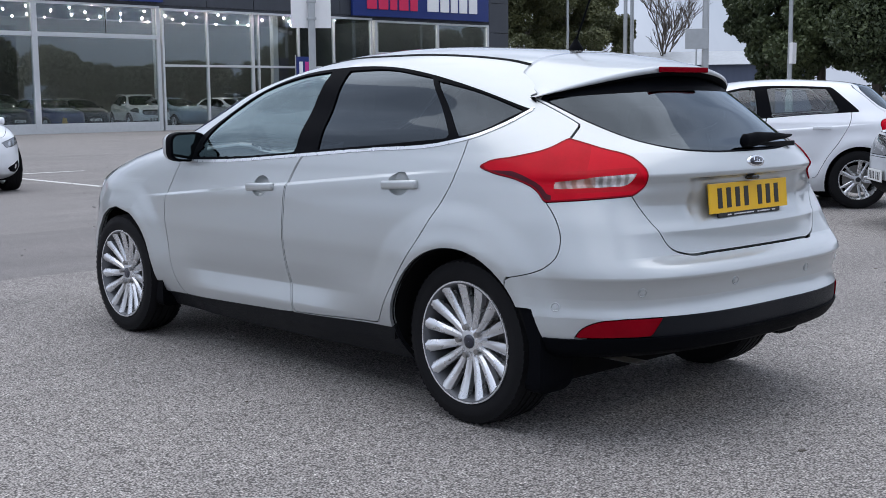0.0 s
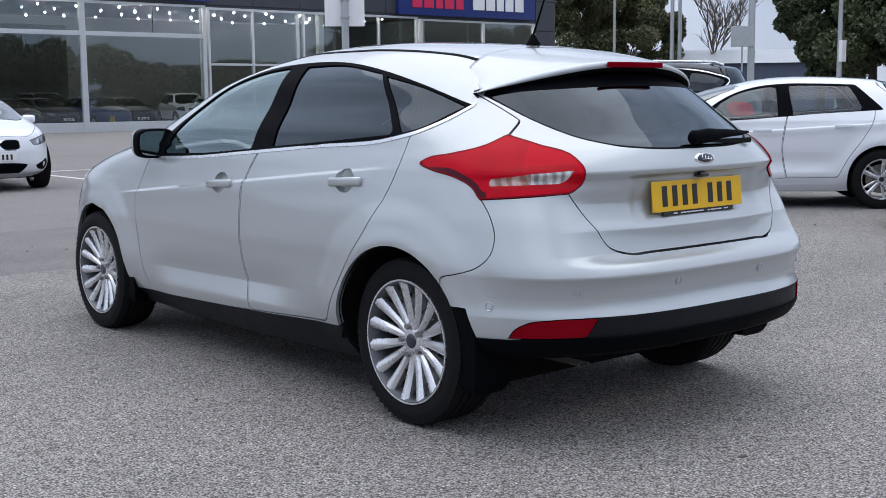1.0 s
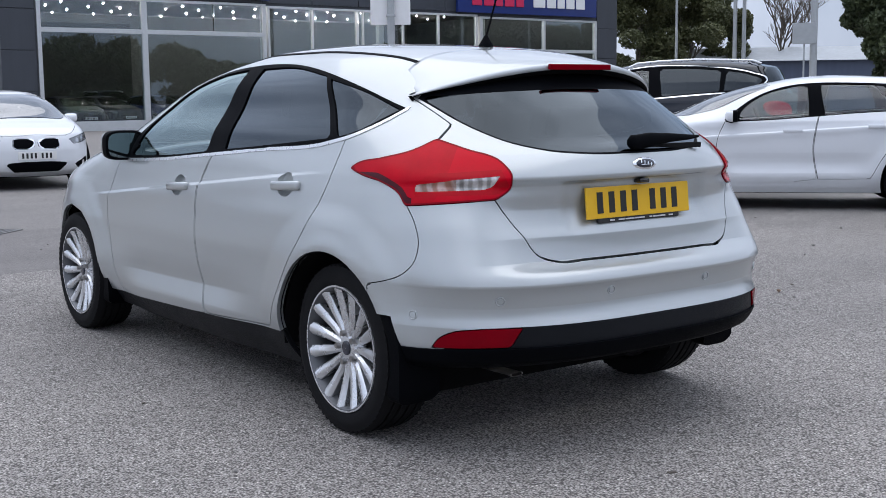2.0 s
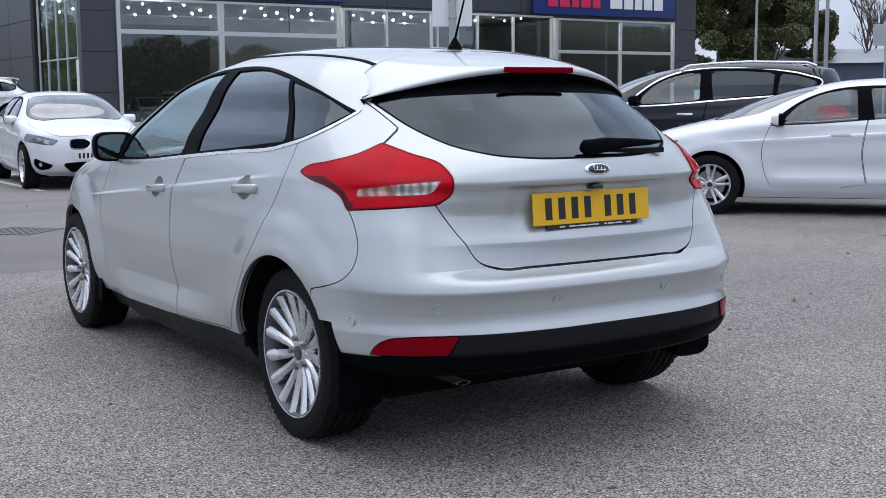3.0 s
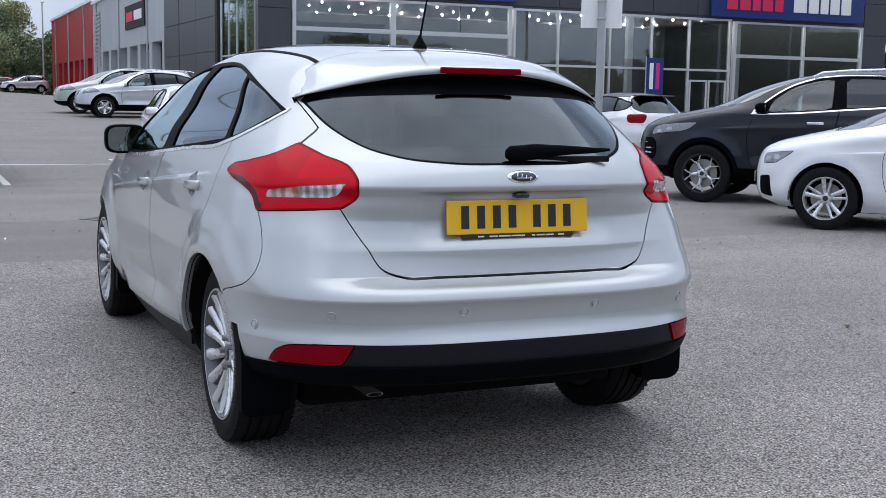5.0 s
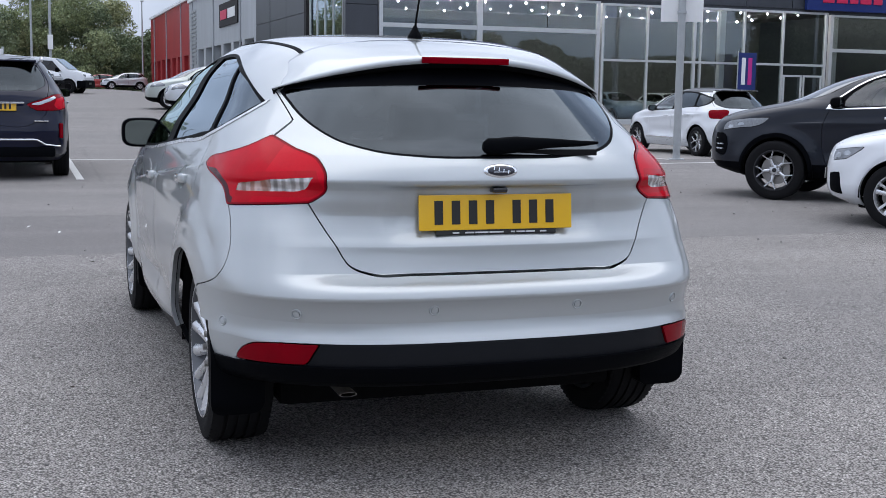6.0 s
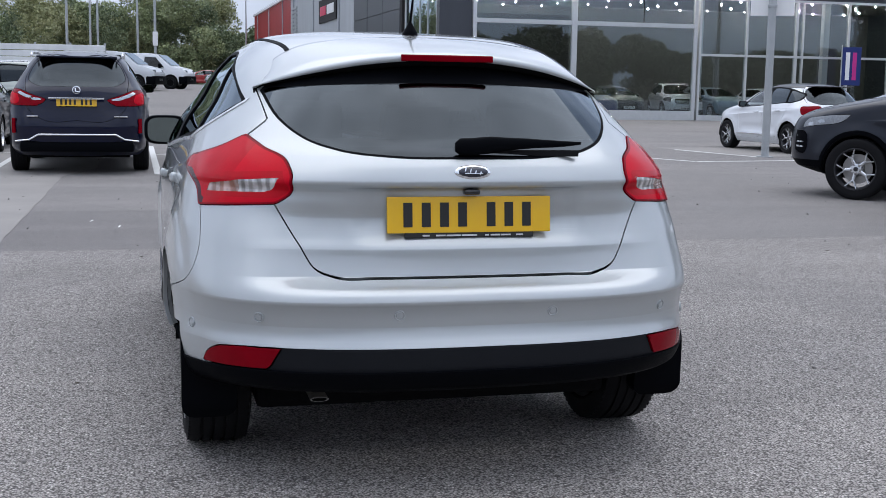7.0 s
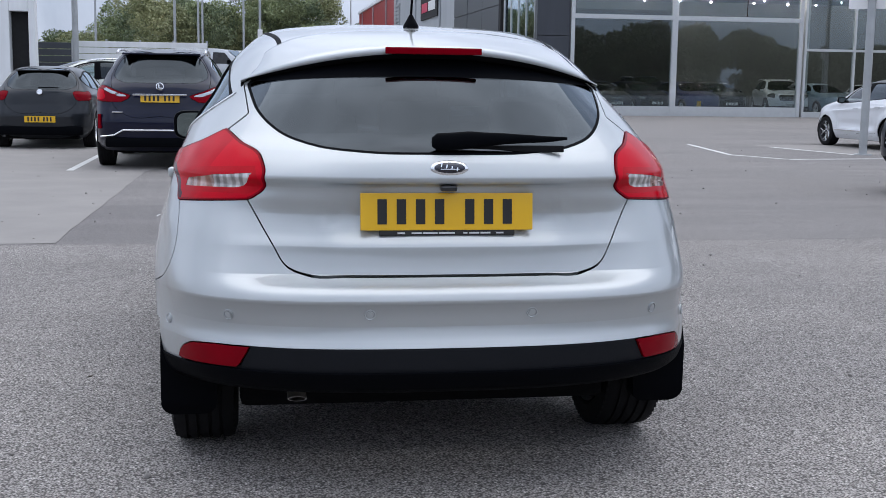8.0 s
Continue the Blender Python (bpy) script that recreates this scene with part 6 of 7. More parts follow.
def patch(name, pts, material, label, z=0.004):
    bm = bmesh.new()
    rnd = random.Random(len(pts))
    ring = []
    for a, b in zip(pts, pts[1:] + pts[:1]):
        n = max(1, int(math.dist(a, b) / 0.4))
        for k in range(n):
            u = k / n
            ring.append((a[0] + (b[0] - a[0]) * u + rnd.uniform(-0.012, 0.012), a[1] + (b[1] - a[1]) * u + rnd.uniform(-0.012, 0.012)))
    bm.faces.new([bm.verts.new((x, y, z)) for x, y in ring])
    bmesh.ops.triangulate(bm, faces=bm.faces)
    bmesh.ops.recalc_face_normals(bm, faces=bm.faces)
    for f in bm.faces:
        if f.normal.z < 0:
            f.normal_flip()
    return tagged(new(name, mesh_of(name, bm, material)), label, "paving", kind="structure")


patch("pavement", [(-2.05, 5.05), (-2.0, 12.2), (-1.6, 14.0), (-1.7, 19.0), (-12, 19.0), (-12, 4.9)], CONCRETE, "pale worn concrete apron", 0.003)
patch("pavement_bay", [(10.1, 20.2), (10.6, 16.8), (14.6, 17.2), (14.6, 20.6)], CONCRETE, "pale hatched bay", 0.003)


# cast drain cover let into the tarmac
cover = thing("drain_cover", "worn cast-iron drain cover let into the tarmac", "drain cover")
bm = bmesh.new()
for lo, hi in (((-0.30, -0.30, -0.02), (0.30, -0.255, 0.007)), ((-0.30, 0.255, -0.02), (0.30, 0.30, 0.007)), ((-0.30, -0.255, -0.02), (-0.255, 0.255, 0.007)), ((0.255, -0.255, -0.02), (0.30, 0.255, 0.007))):
    box(bm, lo, hi, 0.004)
part("cover_frame", bm, IRON, cover, "worn iron frame")
lid = part("cover_lid", boxed((-0.25, -0.25, -0.02), (0.25, 0.25, 0.002), 0.003), BARREL, cover, "dark cast lid")
for k in range(7):
    part("lid_bar", boxed((-0.225, -0.235 + 0.07 * k, 0.002), (0.225, -0.205 + 0.07 * k, 0.007), 0.002), IRON, lid)
cover.matrix_world = pose(0.04, 7.93, 0.002, 0, 0, 42)

# loose grit and small litter on the tarmac
r_grit = random.Random(77)
bm = bmesh.new()
for k in range(260):
    x, y, q = r_grit.uniform(-4.5, 9), r_grit.uniform(-2.5, 18), r_grit.uniform(0.004, 0.013)
    vs = bmesh.ops.create_icosphere(bm, subdivisions=1, radius=q, matrix=pose(x, y, q * 0.5, r_grit.uniform(0, 90), 0, r_grit.uniform(0, 360)))["verts"]
    for vv in vs:
        vv.co += Vector((r_grit.uniform(-1, 1), r_grit.uniform(-1, 1), r_grit.uniform(-0.4, 0.4))) * q * 0.35
tagged(new("grit", mesh_of("grit", bm, CONCRETE)), "scattered pale grit on the tarmac", "grit", kind="stuff")
bm = bmesh.new()
for k in range(70):
    x, y, q = r_grit.uniform(-3.5, 8), r_grit.uniform(-2, 16), r_grit.uniform(0.006, 0.016)
    box(bm, (-q, -q * 0.5, 0), (q, q * 0.5, 0.004), 0, pose(x, y, 0.001, 0, 0, r_grit.uniform(0, 180)))
tagged(new("dry_leaf_litter", mesh_of("dry_leaf_litter", bm, BARK)), "small dark scraps of dry leaf on the tarmac", "litter", kind="stuff")


for sx, sy, turn in ((-1.42, 6.91, 20), (-1.17, 6.44, 70)):
    bm = bmesh.new()
    box(bm, (-0.016, -0.008, 0.0), (0.016, 0.008, 0.003), 0.001)
    for v in bm.verts:
        v.co.z += 0.006 * math.sin(v.co.x * 70) + 0.006
    tagged(new("paper_scrap", mesh_of("paper_scrap", bm, WHITE_PLATE)), "small crumpled white scrap on the tarmac", "litter", "paper scraps").matrix_world = pose(sx, sy, 0.0, 0, 0, turn)

# a curled leaf, pointed at both ends, its rim lifted off the ground
bm = bmesh.new()
rows = []
for k in range(7):
    u = -1 + k / 3
    wide = 0.015 * (1 - u * u) ** 0.6 + 0.001
    rows.append([bm.verts.new((0.027 * u, wide * e, 0.003 + 0.011 * e * e * (1 - 0.5 * u) + 0.007 * u * u)) for e in (-1, -0.4, 0.4, 1)])
for a, b in zip(rows, rows[1:]):
    for e in range(3):
        bm.faces.new((a[e], b[e], b[e + 1], a[e + 1]))
bmesh.ops.solidify(bm, geom=bm.faces[:], thickness=0.0012)
tagged(new("dry_leaf", mesh_of("dry_leaf", bm, DRY_LEAF)), "single curled pale brown dry leaf on the tarmac", "leaf").matrix_world = pose(2.97, 0.94, 0.0, 0, 0, 35)


# ---- showroom ----
FY = 43.4


def wall_with_openings(name, x0, x1, z0, z1, y0, y1, holes, material, label):
    """An upright wall along x, cut by openings that go through it."""
    xs = sorted({x0, x1, *[h[0] for h in holes], *[h[1] for h in holes]})
    zs = sorted({z0, z1, *[h[2] for h in holes], *[h[3] for h in holes]})
    bm = bmesh.new()
    for a, b in zip(xs, xs[1:]):
        for c, d in zip(zs, zs[1:]):
            mx, mz = (a + b) / 2, (c + d) / 2
            if not any(h[0] < mx < h[1] and h[2] < mz < h[3] for h in holes):
                box(bm, (a, y0, c), (b, y1, d))
    bmesh.ops.remove_doubles(bm, verts=bm.verts, dist=0.0005)
    return tagged(new(name, mesh_of(name, bm, material)), label, "wall", kind="structure")


def panels(parent, spots, material, thick=0.03):
    """Cladding cassettes, each with its own edges."""
    for lo, hi in spots:
        part("panel", boxed(lo, hi, 0.012), material, parent)


south = wall_with_openings("wall_south", 10.9, 44.0, 0, 8.2, FY + 0.06, FY + 0.40, [(12.3, 22.35, 0.0, 5.35), (22.35, 34.35, 0.0, 5.28), (34.35, 42.45, 0.0, 5.20)], CLAD_DARK, "dark grey cladding round the showroom glazing")
spots = []
for z in (0.0, 1.6, 3.2, 4.8, 6.4):
    spots.append(((10.9, FY, z + 0.015), (12.22, FY + 0.055, z + 1.585)))
    spots.append(((42.5, FY, z + 0.015), (44.0, FY + 0.055, z + 1.585)))
x = 12.25
while x < 42.4:
    w = min(2.5, 42.45 - x)
    spots.append(((x + 0.015, FY, 5.40), (x + w - 0.015, FY + 0.055, 6.75)))
    spots.append(((x + 0.015, FY, 6.78), (x + w - 0.015, FY + 0.055, 8.2)))
    x += w
panels(south, spots, CLAD_DARK)


def glazing(name, x0, x1, z1, mullions, transoms, edge_w, low=0.12):
    """A glazed screen: frame bars, and a pane in every field."""
    root = tagged(thing(name, "aluminium-framed showroom glazing", "window", kind="structure"), "")
    xs = [x0] + [m[0] for m in mullions] + [x1]
    ws = [edge_w] + [m[1] for m in mullions] + [edge_w]
    for xx, w in zip(xs, ws):
        part("mullion", boxed((xx - w / 2, FY - 0.03, 0), (xx + w / 2, FY + 0.16, z1), 0.008), ALU, root)
    for z, w in [(low / 2 + 0.06, low + 0.12)] + transoms + [(z1 - 0.05, 0.10)]:
        for a, b, wa, wb in zip(xs, xs[1:], ws, ws[1:]):
            part("transom", boxed((a + wa / 2, FY - 0.02, z - w / 2), (b - wb / 2, FY + 0.15, z + w / 2), 0.006), ALU, root)
    levels = [low + 0.12] + [t[0] for t in transoms] + [z1 - 0.1]
    for a, b in zip(xs, xs[1:]):
        for c, d in zip(levels, levels[1:]):
            p = part("pane", boxed((a, FY + 0.055, c), (b, FY + 0.067, d)), GLASS_SHOP, root)
            p.visible_shadow = False
    return root


glazing("window_1", 12.40, 22.30, 5.35, [(16.75, 0.24)], [(4.02, 0.18)], 0.16, 0.28)
glazing("window_2", 22.52, 34.20, 5.28, [(24.75, 0.09), (27.15, 0.12), (27.48, 0.06), (29.75, 0.08), (31.85, 0.08)], [(2.82, 0.10)], 0.10, 0.10)
glazing("window_3", 34.50, 42.38, 5.20, [(38.70, 0.14)], [(3.55, 0.16)], 0.16, 0.10)
bm = bmesh.new()
box(bm, (19.88, FY + 0.05, 4.11), (19.91, FY + 0.075, 5.25))
tagged(new("trim", mesh_of("trim", bm, BLACK_TRIM)), "thin dark glazing joint", "joint", kind="structure")

# entrance leaves
for xx in (31.9, 33.0):
    door = tagged(thing("door_1" if xx < 32 else "door_2", "glazed aluminium entrance leaf", "door", kind="structure"), "")
    for lo, hi in (((xx, FY - 0.06, 0.02), (xx + 0.09, FY - 0.01, 2.35)), ((xx + 0.95, FY - 0.06, 0.02), (xx + 1.04, FY - 0.01, 2.35)), ((xx + 0.09, FY - 0.06, 2.26), (xx + 0.95, FY - 0.01, 2.35)), ((xx + 0.09, FY - 0.06, 0.02), (xx + 0.95, FY - 0.01, 0.16))):
        part("stile", boxed(lo, hi, 0.006), ALU, door)

# blue fascia signs: the marks are plain shapes
sign = thing("fascia_sign", "blue fascia sign with red and white raised shapes", "sign")
part("sign_board", boxed((32.9, FY - 0.22, 5.36), (42.25, FY - 0.02, 7.3), 0.02), SIGN_BLUE, sign)
sx = 33.75
for k, w in enumerate((0.62, 0.62, 0.46, 0.62, 0.50)):
    part("sign_mark", boxed((sx, FY - 0.27, 5.72), (sx + w, FY - 0.22, 6.55), 0.03), SIGN_RED, sign)
    sx += w + 0.13
sx = 37.75
for k, w in enumerate((0.80, 0.62, 0.50, 0.58, 0.62)):
    part("sign_mark", boxed((sx, FY - 0.27, 5.74), (sx + w, FY - 0.22, 6.56), 0.03), SIGN_WHITE, sign)
    sx += w + 0.12
sign = thing("fascia_sign", "plain blue fascia sign over the display windows", "sign")
part("sign_board", boxed((14.6, FY - 0.20, 5.50), (22.5, FY - 0.02, 7.0), 0.02), SIGN_BLUE, sign)

# banner flag in front of the glass
flag = thing("feather_banner", "dark blue upright banner with pink and white bars", "banner")
part("banner_pole", boxed((28.86, FY - 0.92, 0.0), (28.90, FY - 0.88, 3.35), 0.005), GALV, flag)
part("banner_cloth", boxed((28.90, FY - 0.905, 1.62), (29.84, FY - 0.885, 3.28), 0.004), SIGN_BLUE, flag)
part("banner_mark", boxed((29.08, FY - 0.915, 1.85), (29.28, FY - 0.906, 3.05), 0.003), SIGN_WHITE, flag)
part("banner_mark", boxed((29.42, FY - 0.915, 1.85), (29.62, FY - 0.906, 3.05), 0.003), plain("sign_pink", (0.55, 0.03, 0.25), 0.4), flag)
part("banner_foot", boxed((28.6, FY - 1.2, 0.0), (29.2, FY - 0.6, 0.05), 0.02), BLACK_TRIM, flag)

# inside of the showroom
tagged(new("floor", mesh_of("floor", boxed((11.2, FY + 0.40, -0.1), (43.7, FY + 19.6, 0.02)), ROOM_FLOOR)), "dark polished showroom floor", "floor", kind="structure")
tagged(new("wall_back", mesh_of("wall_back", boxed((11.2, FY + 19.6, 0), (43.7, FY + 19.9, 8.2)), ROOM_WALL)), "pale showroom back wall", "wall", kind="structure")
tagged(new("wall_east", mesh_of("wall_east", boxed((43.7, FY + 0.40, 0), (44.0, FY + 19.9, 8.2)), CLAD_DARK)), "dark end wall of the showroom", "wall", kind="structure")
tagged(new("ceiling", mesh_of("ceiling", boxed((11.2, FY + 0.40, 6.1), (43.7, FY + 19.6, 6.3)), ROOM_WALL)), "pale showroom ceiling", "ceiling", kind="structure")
tagged(new("roof", mesh_of("roof", boxed((10.9, FY + 0.06, 8.2), (44.0, FY + 19.9, 8.45), 0.02), CLAD_DARK)), "flat showroom roof edge", "roof", kind="structure")
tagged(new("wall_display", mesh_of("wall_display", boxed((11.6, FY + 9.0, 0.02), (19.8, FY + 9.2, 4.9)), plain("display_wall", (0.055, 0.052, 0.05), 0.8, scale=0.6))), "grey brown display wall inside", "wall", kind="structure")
for xx in (24.0, 30.5, 37.0):
    part_col = new("column", mesh_of("column", boxed((xx - 0.15, FY + 3.0, 0.02), (xx + 0.15, FY + 3.3, 6.1), 0.02), SIGN_WHITE))
    tagged(part_col, "white square showroom column", "column", "showroom columns", "structure")
bm = bmesh.new()
lathe(bm, [(0.0, 0.001), (0.0, 0.055), (0.05, 0.065), (0.06, 0.05)], 14, "z")
spot_shell = mesh_of("spot_rim", bm, SIGN_WHITE)
bm = bmesh.new()
lathe(bm, [(0.0, 0.030), (-0.018, 0.026), (-0.030, 0.016), (-0.036, 0.001)], 14, "z")
spot_face = mesh_of("spot_face", bm, LAMP_GLOW)
first = thing("ceiling_spot", "round white showroom ceiling spotlight", "ceiling light", "showroom spotlights")
for nm, me in (("rim", spot_shell), ("lamp_face", spot_face)):
    o = new(nm, me)
    o.parent = first
    if nm == "lamp_face":
        o.location.z = -0.012
rnd = random.Random(4)
spots = [(12.9 + 2.15 * i + rnd.uniform(-0.3, 0.3), FY + 1.6 + 2.4 * j + rnd.uniform(-0.3, 0.3)) for i in range(14) for j in range(8)]
first.matrix_world = pose(spots[0][0], spots[0][1], 6.04)
for sx, sy in spots[1:]:
    copy_thing(first, pose(sx, sy, 6.04))

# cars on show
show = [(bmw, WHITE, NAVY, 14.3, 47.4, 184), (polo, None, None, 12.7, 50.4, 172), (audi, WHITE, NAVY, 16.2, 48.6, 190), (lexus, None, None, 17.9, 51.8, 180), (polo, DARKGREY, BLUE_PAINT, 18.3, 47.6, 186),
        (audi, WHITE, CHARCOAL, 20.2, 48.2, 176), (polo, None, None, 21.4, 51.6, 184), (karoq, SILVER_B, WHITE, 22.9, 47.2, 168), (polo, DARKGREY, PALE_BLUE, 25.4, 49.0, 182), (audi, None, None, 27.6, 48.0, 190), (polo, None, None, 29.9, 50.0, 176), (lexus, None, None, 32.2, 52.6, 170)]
for src, old, paint, sx, sy, turn in show:
    o = copy_thing(src, pose(sx, sy, 0.02, 0, 0, turn))
    o["label"] = ("white" if paint is WHITE or (src is audi and paint is None) else "pale blue" if paint is PALE_BLUE else "dark") + " display car on the showroom floor"
    o["group"] = "cars on show"
    if paint is not None:
        repainted(o, old, paint)

# yellow folding board inside the glass
board = thing("folding_board", "yellow folding floor sign behind the glass", "floor sign")
for s in (-1, 1):
    part("leaf", boxed((-0.16, -0.012, 0), (0.16, 0.012, 0.62), 0.008), YELLOW_PLATE, board).matrix_local = pose(0, s * 0.12, 0, s * 12, 0, 0)
board.matrix_world = pose(18.2, FY + 0.75, 0.02, 0, 0, 90)

# ---- west side: cladding, workshop and red bays ----
WX = 10.9
west = thing("showroom_side", "dark clad side of the showroom with a tall window", "building")
part("wall", boxed((WX, 50.6, 0), (WX + 0.4, 63.3, 8.2)), CLAD_DARK, west)
part("wall", boxed((WX, FY + 0.42, 6.6), (WX + 0.4, 50.6, 8.2)), CLAD_DARK, west)
for k in range(5):
    for y0 in (50.9, 55.0, 59.2):
        part("panel", boxed((WX - 0.05, y0 + 0.02, k * 1.62 + 0.02), (WX - 0.002, y0 + 4.08, k * 1.62 + 1.60), 0.012), CLAD_DARK, west)
part("reveal", boxed((WX - 0.05, 50.45, 0), (WX + 0.3, 50.85, 6.6), 0.01), SHADE, west)
wwin = part("window", boxed((WX + 0.12, 44.3, 0.3), (WX + 0.14, 50.4, 6.5)), GLASS_SHOP, west)
wwin.visible_shadow = False
for y in (44.3, 45.9, 47.4, 48.9, 50.35):
    part("mullion", boxed((WX + 0.08, y - 0.025, 0), (WX + 0.18, y + 0.025, 6.55), 0.006), ALU, wwin)
for z in (0.2, 3.0):
    part("transom", boxed((WX + 0.09, 44.34, z - 0.03), (WX + 0.175, 50.31, z + 0.03), 0.006), ALU, wwin)
part("notice", boxed((WX - 0.02, 43.85, 1.6), (WX + 0.0, 44.2, 2.9), 0.004), SIGN_WHITE, west, "white upright notice")


def bay_building(name, label, y0, y1, h, openings, depth, material, roofmat):
    """A long shed along y whose front has deep open bays."""
    root = thing(name, label, "building")
    x0 = WX
    edges = [y0] + [v for o in openings for v in o[:2]] + [y1]
    for a, b in zip(edges[::2], edges[1::2]):
        part("pier", boxed((x0, a, 0), (x0 + 0.5, b, openings[0][2]), 0.01), material, root)
    part("wall", boxed((x0, y0, openings[0][2]), (x0 + 0.5, y1, h), 0.01), material, root)
    part("back_wall", boxed((x0 + depth, y0, 0), (x0 + depth + 0.2, y1, h)), SHADE, root)
    part("roof", boxed((x0 - 0.15, y0, h), (x0 + 14, y1, h + 0.25), 0.03), roofmat, root)
    for a, b, top in openings:
        part("bay_door", boxed((x0 + 0.7, a, 0.02), (x0 + 0.8, b, top - 0.2)), material, root)
    y = y0 + 5.2
    while y < y1 - 1:
        part("downpipe", boxed((x0 - 0.10, y - 0.07, 0), (x0 - 0.004, y + 0.07, h), 0.03), CLAD_GREY, root)
        y += 11.0
    return root


grey = bay_building("grey_workshop", "grey metal-clad workshop with deep door bays", 63.4, 92.8, 8.0, [(64.2 + 4.1 * k, 67.3 + 4.1 * k, 4.25) for k in range(6)], 1.1, CLAD_GREY, CLAD_PALE)
part("sign_board", boxed((WX - 0.10, 69.4, 5.35), (WX - 0.004, 76.6, 6.85), 0.02), SHADE, grey, "dark sign panel")
part("sign_mark", boxed((WX - 0.13, 73.4, 5.8), (WX - 0.10, 75.9, 6.4), 0.01), SIGN_RED, grey)
part("sign_mark", boxed((WX - 0.13, 70.1, 5.8), (WX - 0.10, 72.9, 6.4), 0.01), SIGN_WHITE, grey)
for k in range(14):
    part("louvre", boxed((WX - 0.08, 88.6, 3.2 + 0.3 * k), (WX - 0.004, 91.8, 3.38 + 0.3 * k), 0.01), GALV, grey)
red = bay_building("red_workshop", "red metal-clad workshop with narrow bays", 92.9, 124.0, 8.3, [(93.6 + 4.3 * k, 96.4 + 4.3 * k, 4.0) for k in range(7)], 0.9, CLAD_RED, CLAD_PALE)

# ---- far left: concrete building, fence ----
lb = thing("concrete_outbuilding", "pale concrete building corner with a tall dark opening", "building")
part("wall", boxed((-7.24, 34.0, 0), (-7.05, 34.5, 9.0), 0.02), CLAD_PALE, lb)
part("wall", boxed((-20.0, 34.0, 0), (-7.80, 34.5, 9.0), 0.02), CLAD_PALE, lb)
part("wall", boxed((-7.80, 34.0, 3.22), (-7.24, 34.5, 9.0), 0.02), CLAD_PALE, lb)
part("wall", boxed((-9.9, 34.5, 0), (-9.5, 44.0, 9.0), 0.02), CLAD_PALE, lb)
# near-black sheet that stands in for the shade inside the opening
part("opening_shade", boxed((-7.80, 34.40, 0), (-7.24, 34.46, 3.22)), SHADE, lb)


def slat_fence(name, x0, x1, y, h, n, material, label):
    root = thing(name, label, "fence")
    for k in range(n):
        z = 0.05 + k * (h - 0.05) / n
        part("slat", boxed((x0, y - 0.02, z), (x1, y + 0.02, z + (h - 0.05) / n * 0.90), 0.012, pose(0, 0, 0)), material, root)
    xx = x0
    while xx <= x1 + 0.01:
        part("post", boxed((xx - 0.04, y + 0.025, 0), (xx + 0.04, y + 0.10, h + 0.05), 0.006), GALV, root)
        xx += (x1 - x0) / 4
    return root


slat_fence("slatted_fence", -7.1, -2.2, 42.0, 2.62, 11, CLAD_PALE, "pale horizontal slatted metal fence")
slat_fence("dark_fence", -14.0, -7.2, 43.0, 2.58, 10, CLAD_DARK, "dark slatted fence beside the outbuilding")


# ---- posts ----
def column(name, label, x, y, h, r=0.06, head=None, group="lamp columns"):
    root = thing(name, label, "post" if not head else "lamp post", group)
    bm = bmesh.new()
    tube(bm, (0, 0, 0), (0, 0, min(1.2, h * 0.2)), r * 1.5, r * 1.5, 14)
    tube(bm, (0, 0, min(1.2, h * 0.2)), (0, 0, h), r * 1.05, r * 0.7, 14)
    part("shaft", bm, GALV, root, smooth=50)
    if head == "camera":
        for z, s in ((h - 0.4, 1), (h - 1.4, -1), (h - 1.5, 1)):
            part("camera_body", boxed((-0.10, -0.30, -0.09), (0.10, 0.30, 0.09), 0.04), SIGN_WHITE, root, "white security camera", smooth=40).matrix_local = pose(s * 0.35, 0, z, -12, 0, s * 40)
            part("camera_arm", boxed((-0.2, -0.03, -0.03), (0.2, 0.03, 0.03), 0.01), GALV, root).matrix_local = pose(s * 0.18, 0, z)
        part("control_box", boxed((-0.16, -0.22, 2.6), (0.16, -0.05, 3.5), 0.02), SIGN_WHITE, root, "pale control box")
    elif head == "lamp":
        part("lamp_head", boxed((-0.14, -0.75, -0.07), (0.14, 0.05, 0.05), 0.04), GALV, root, "flat lamp head", smooth=40).matrix_local = pose(0, 0, h + 0.02)
    root.matrix_world = pose(x, y, ground_z(x, y))
    return root


post = thing("sign_post", "galvanised post with a pale sign board", "sign post")
bm = bmesh.new()
tube(bm, (0, 0, 0), (0, 0, 0.02), 0.16, 0.16, 20)
tube(bm, (0, 0, 0.02), (0, 0, 6.5), 0.075, 0.075, 20)
part("shaft", bm, GALV, post, smooth=50)
part("sign_board", boxed((-0.41, 0.085, 2.72), (0.41, 0.10, 3.42), 0.006), SIGN_WHITE, post, "pale blank sign board")
for z in (2.9, 3.25):
    part("clamp", boxed((-0.09, -0.085, z - 0.025), (0.09, 0.09, z + 0.025), 0.008), GALV, post)
post.matrix_world = pose(10.85, 16.75, 0, 0, 0, -30)


def toward(t_eye, degrees, dist):
    return t_eye[0] + dist * math.sin(radians(degrees)), t_eye[1] + dist * math.cos(radians(degrees))


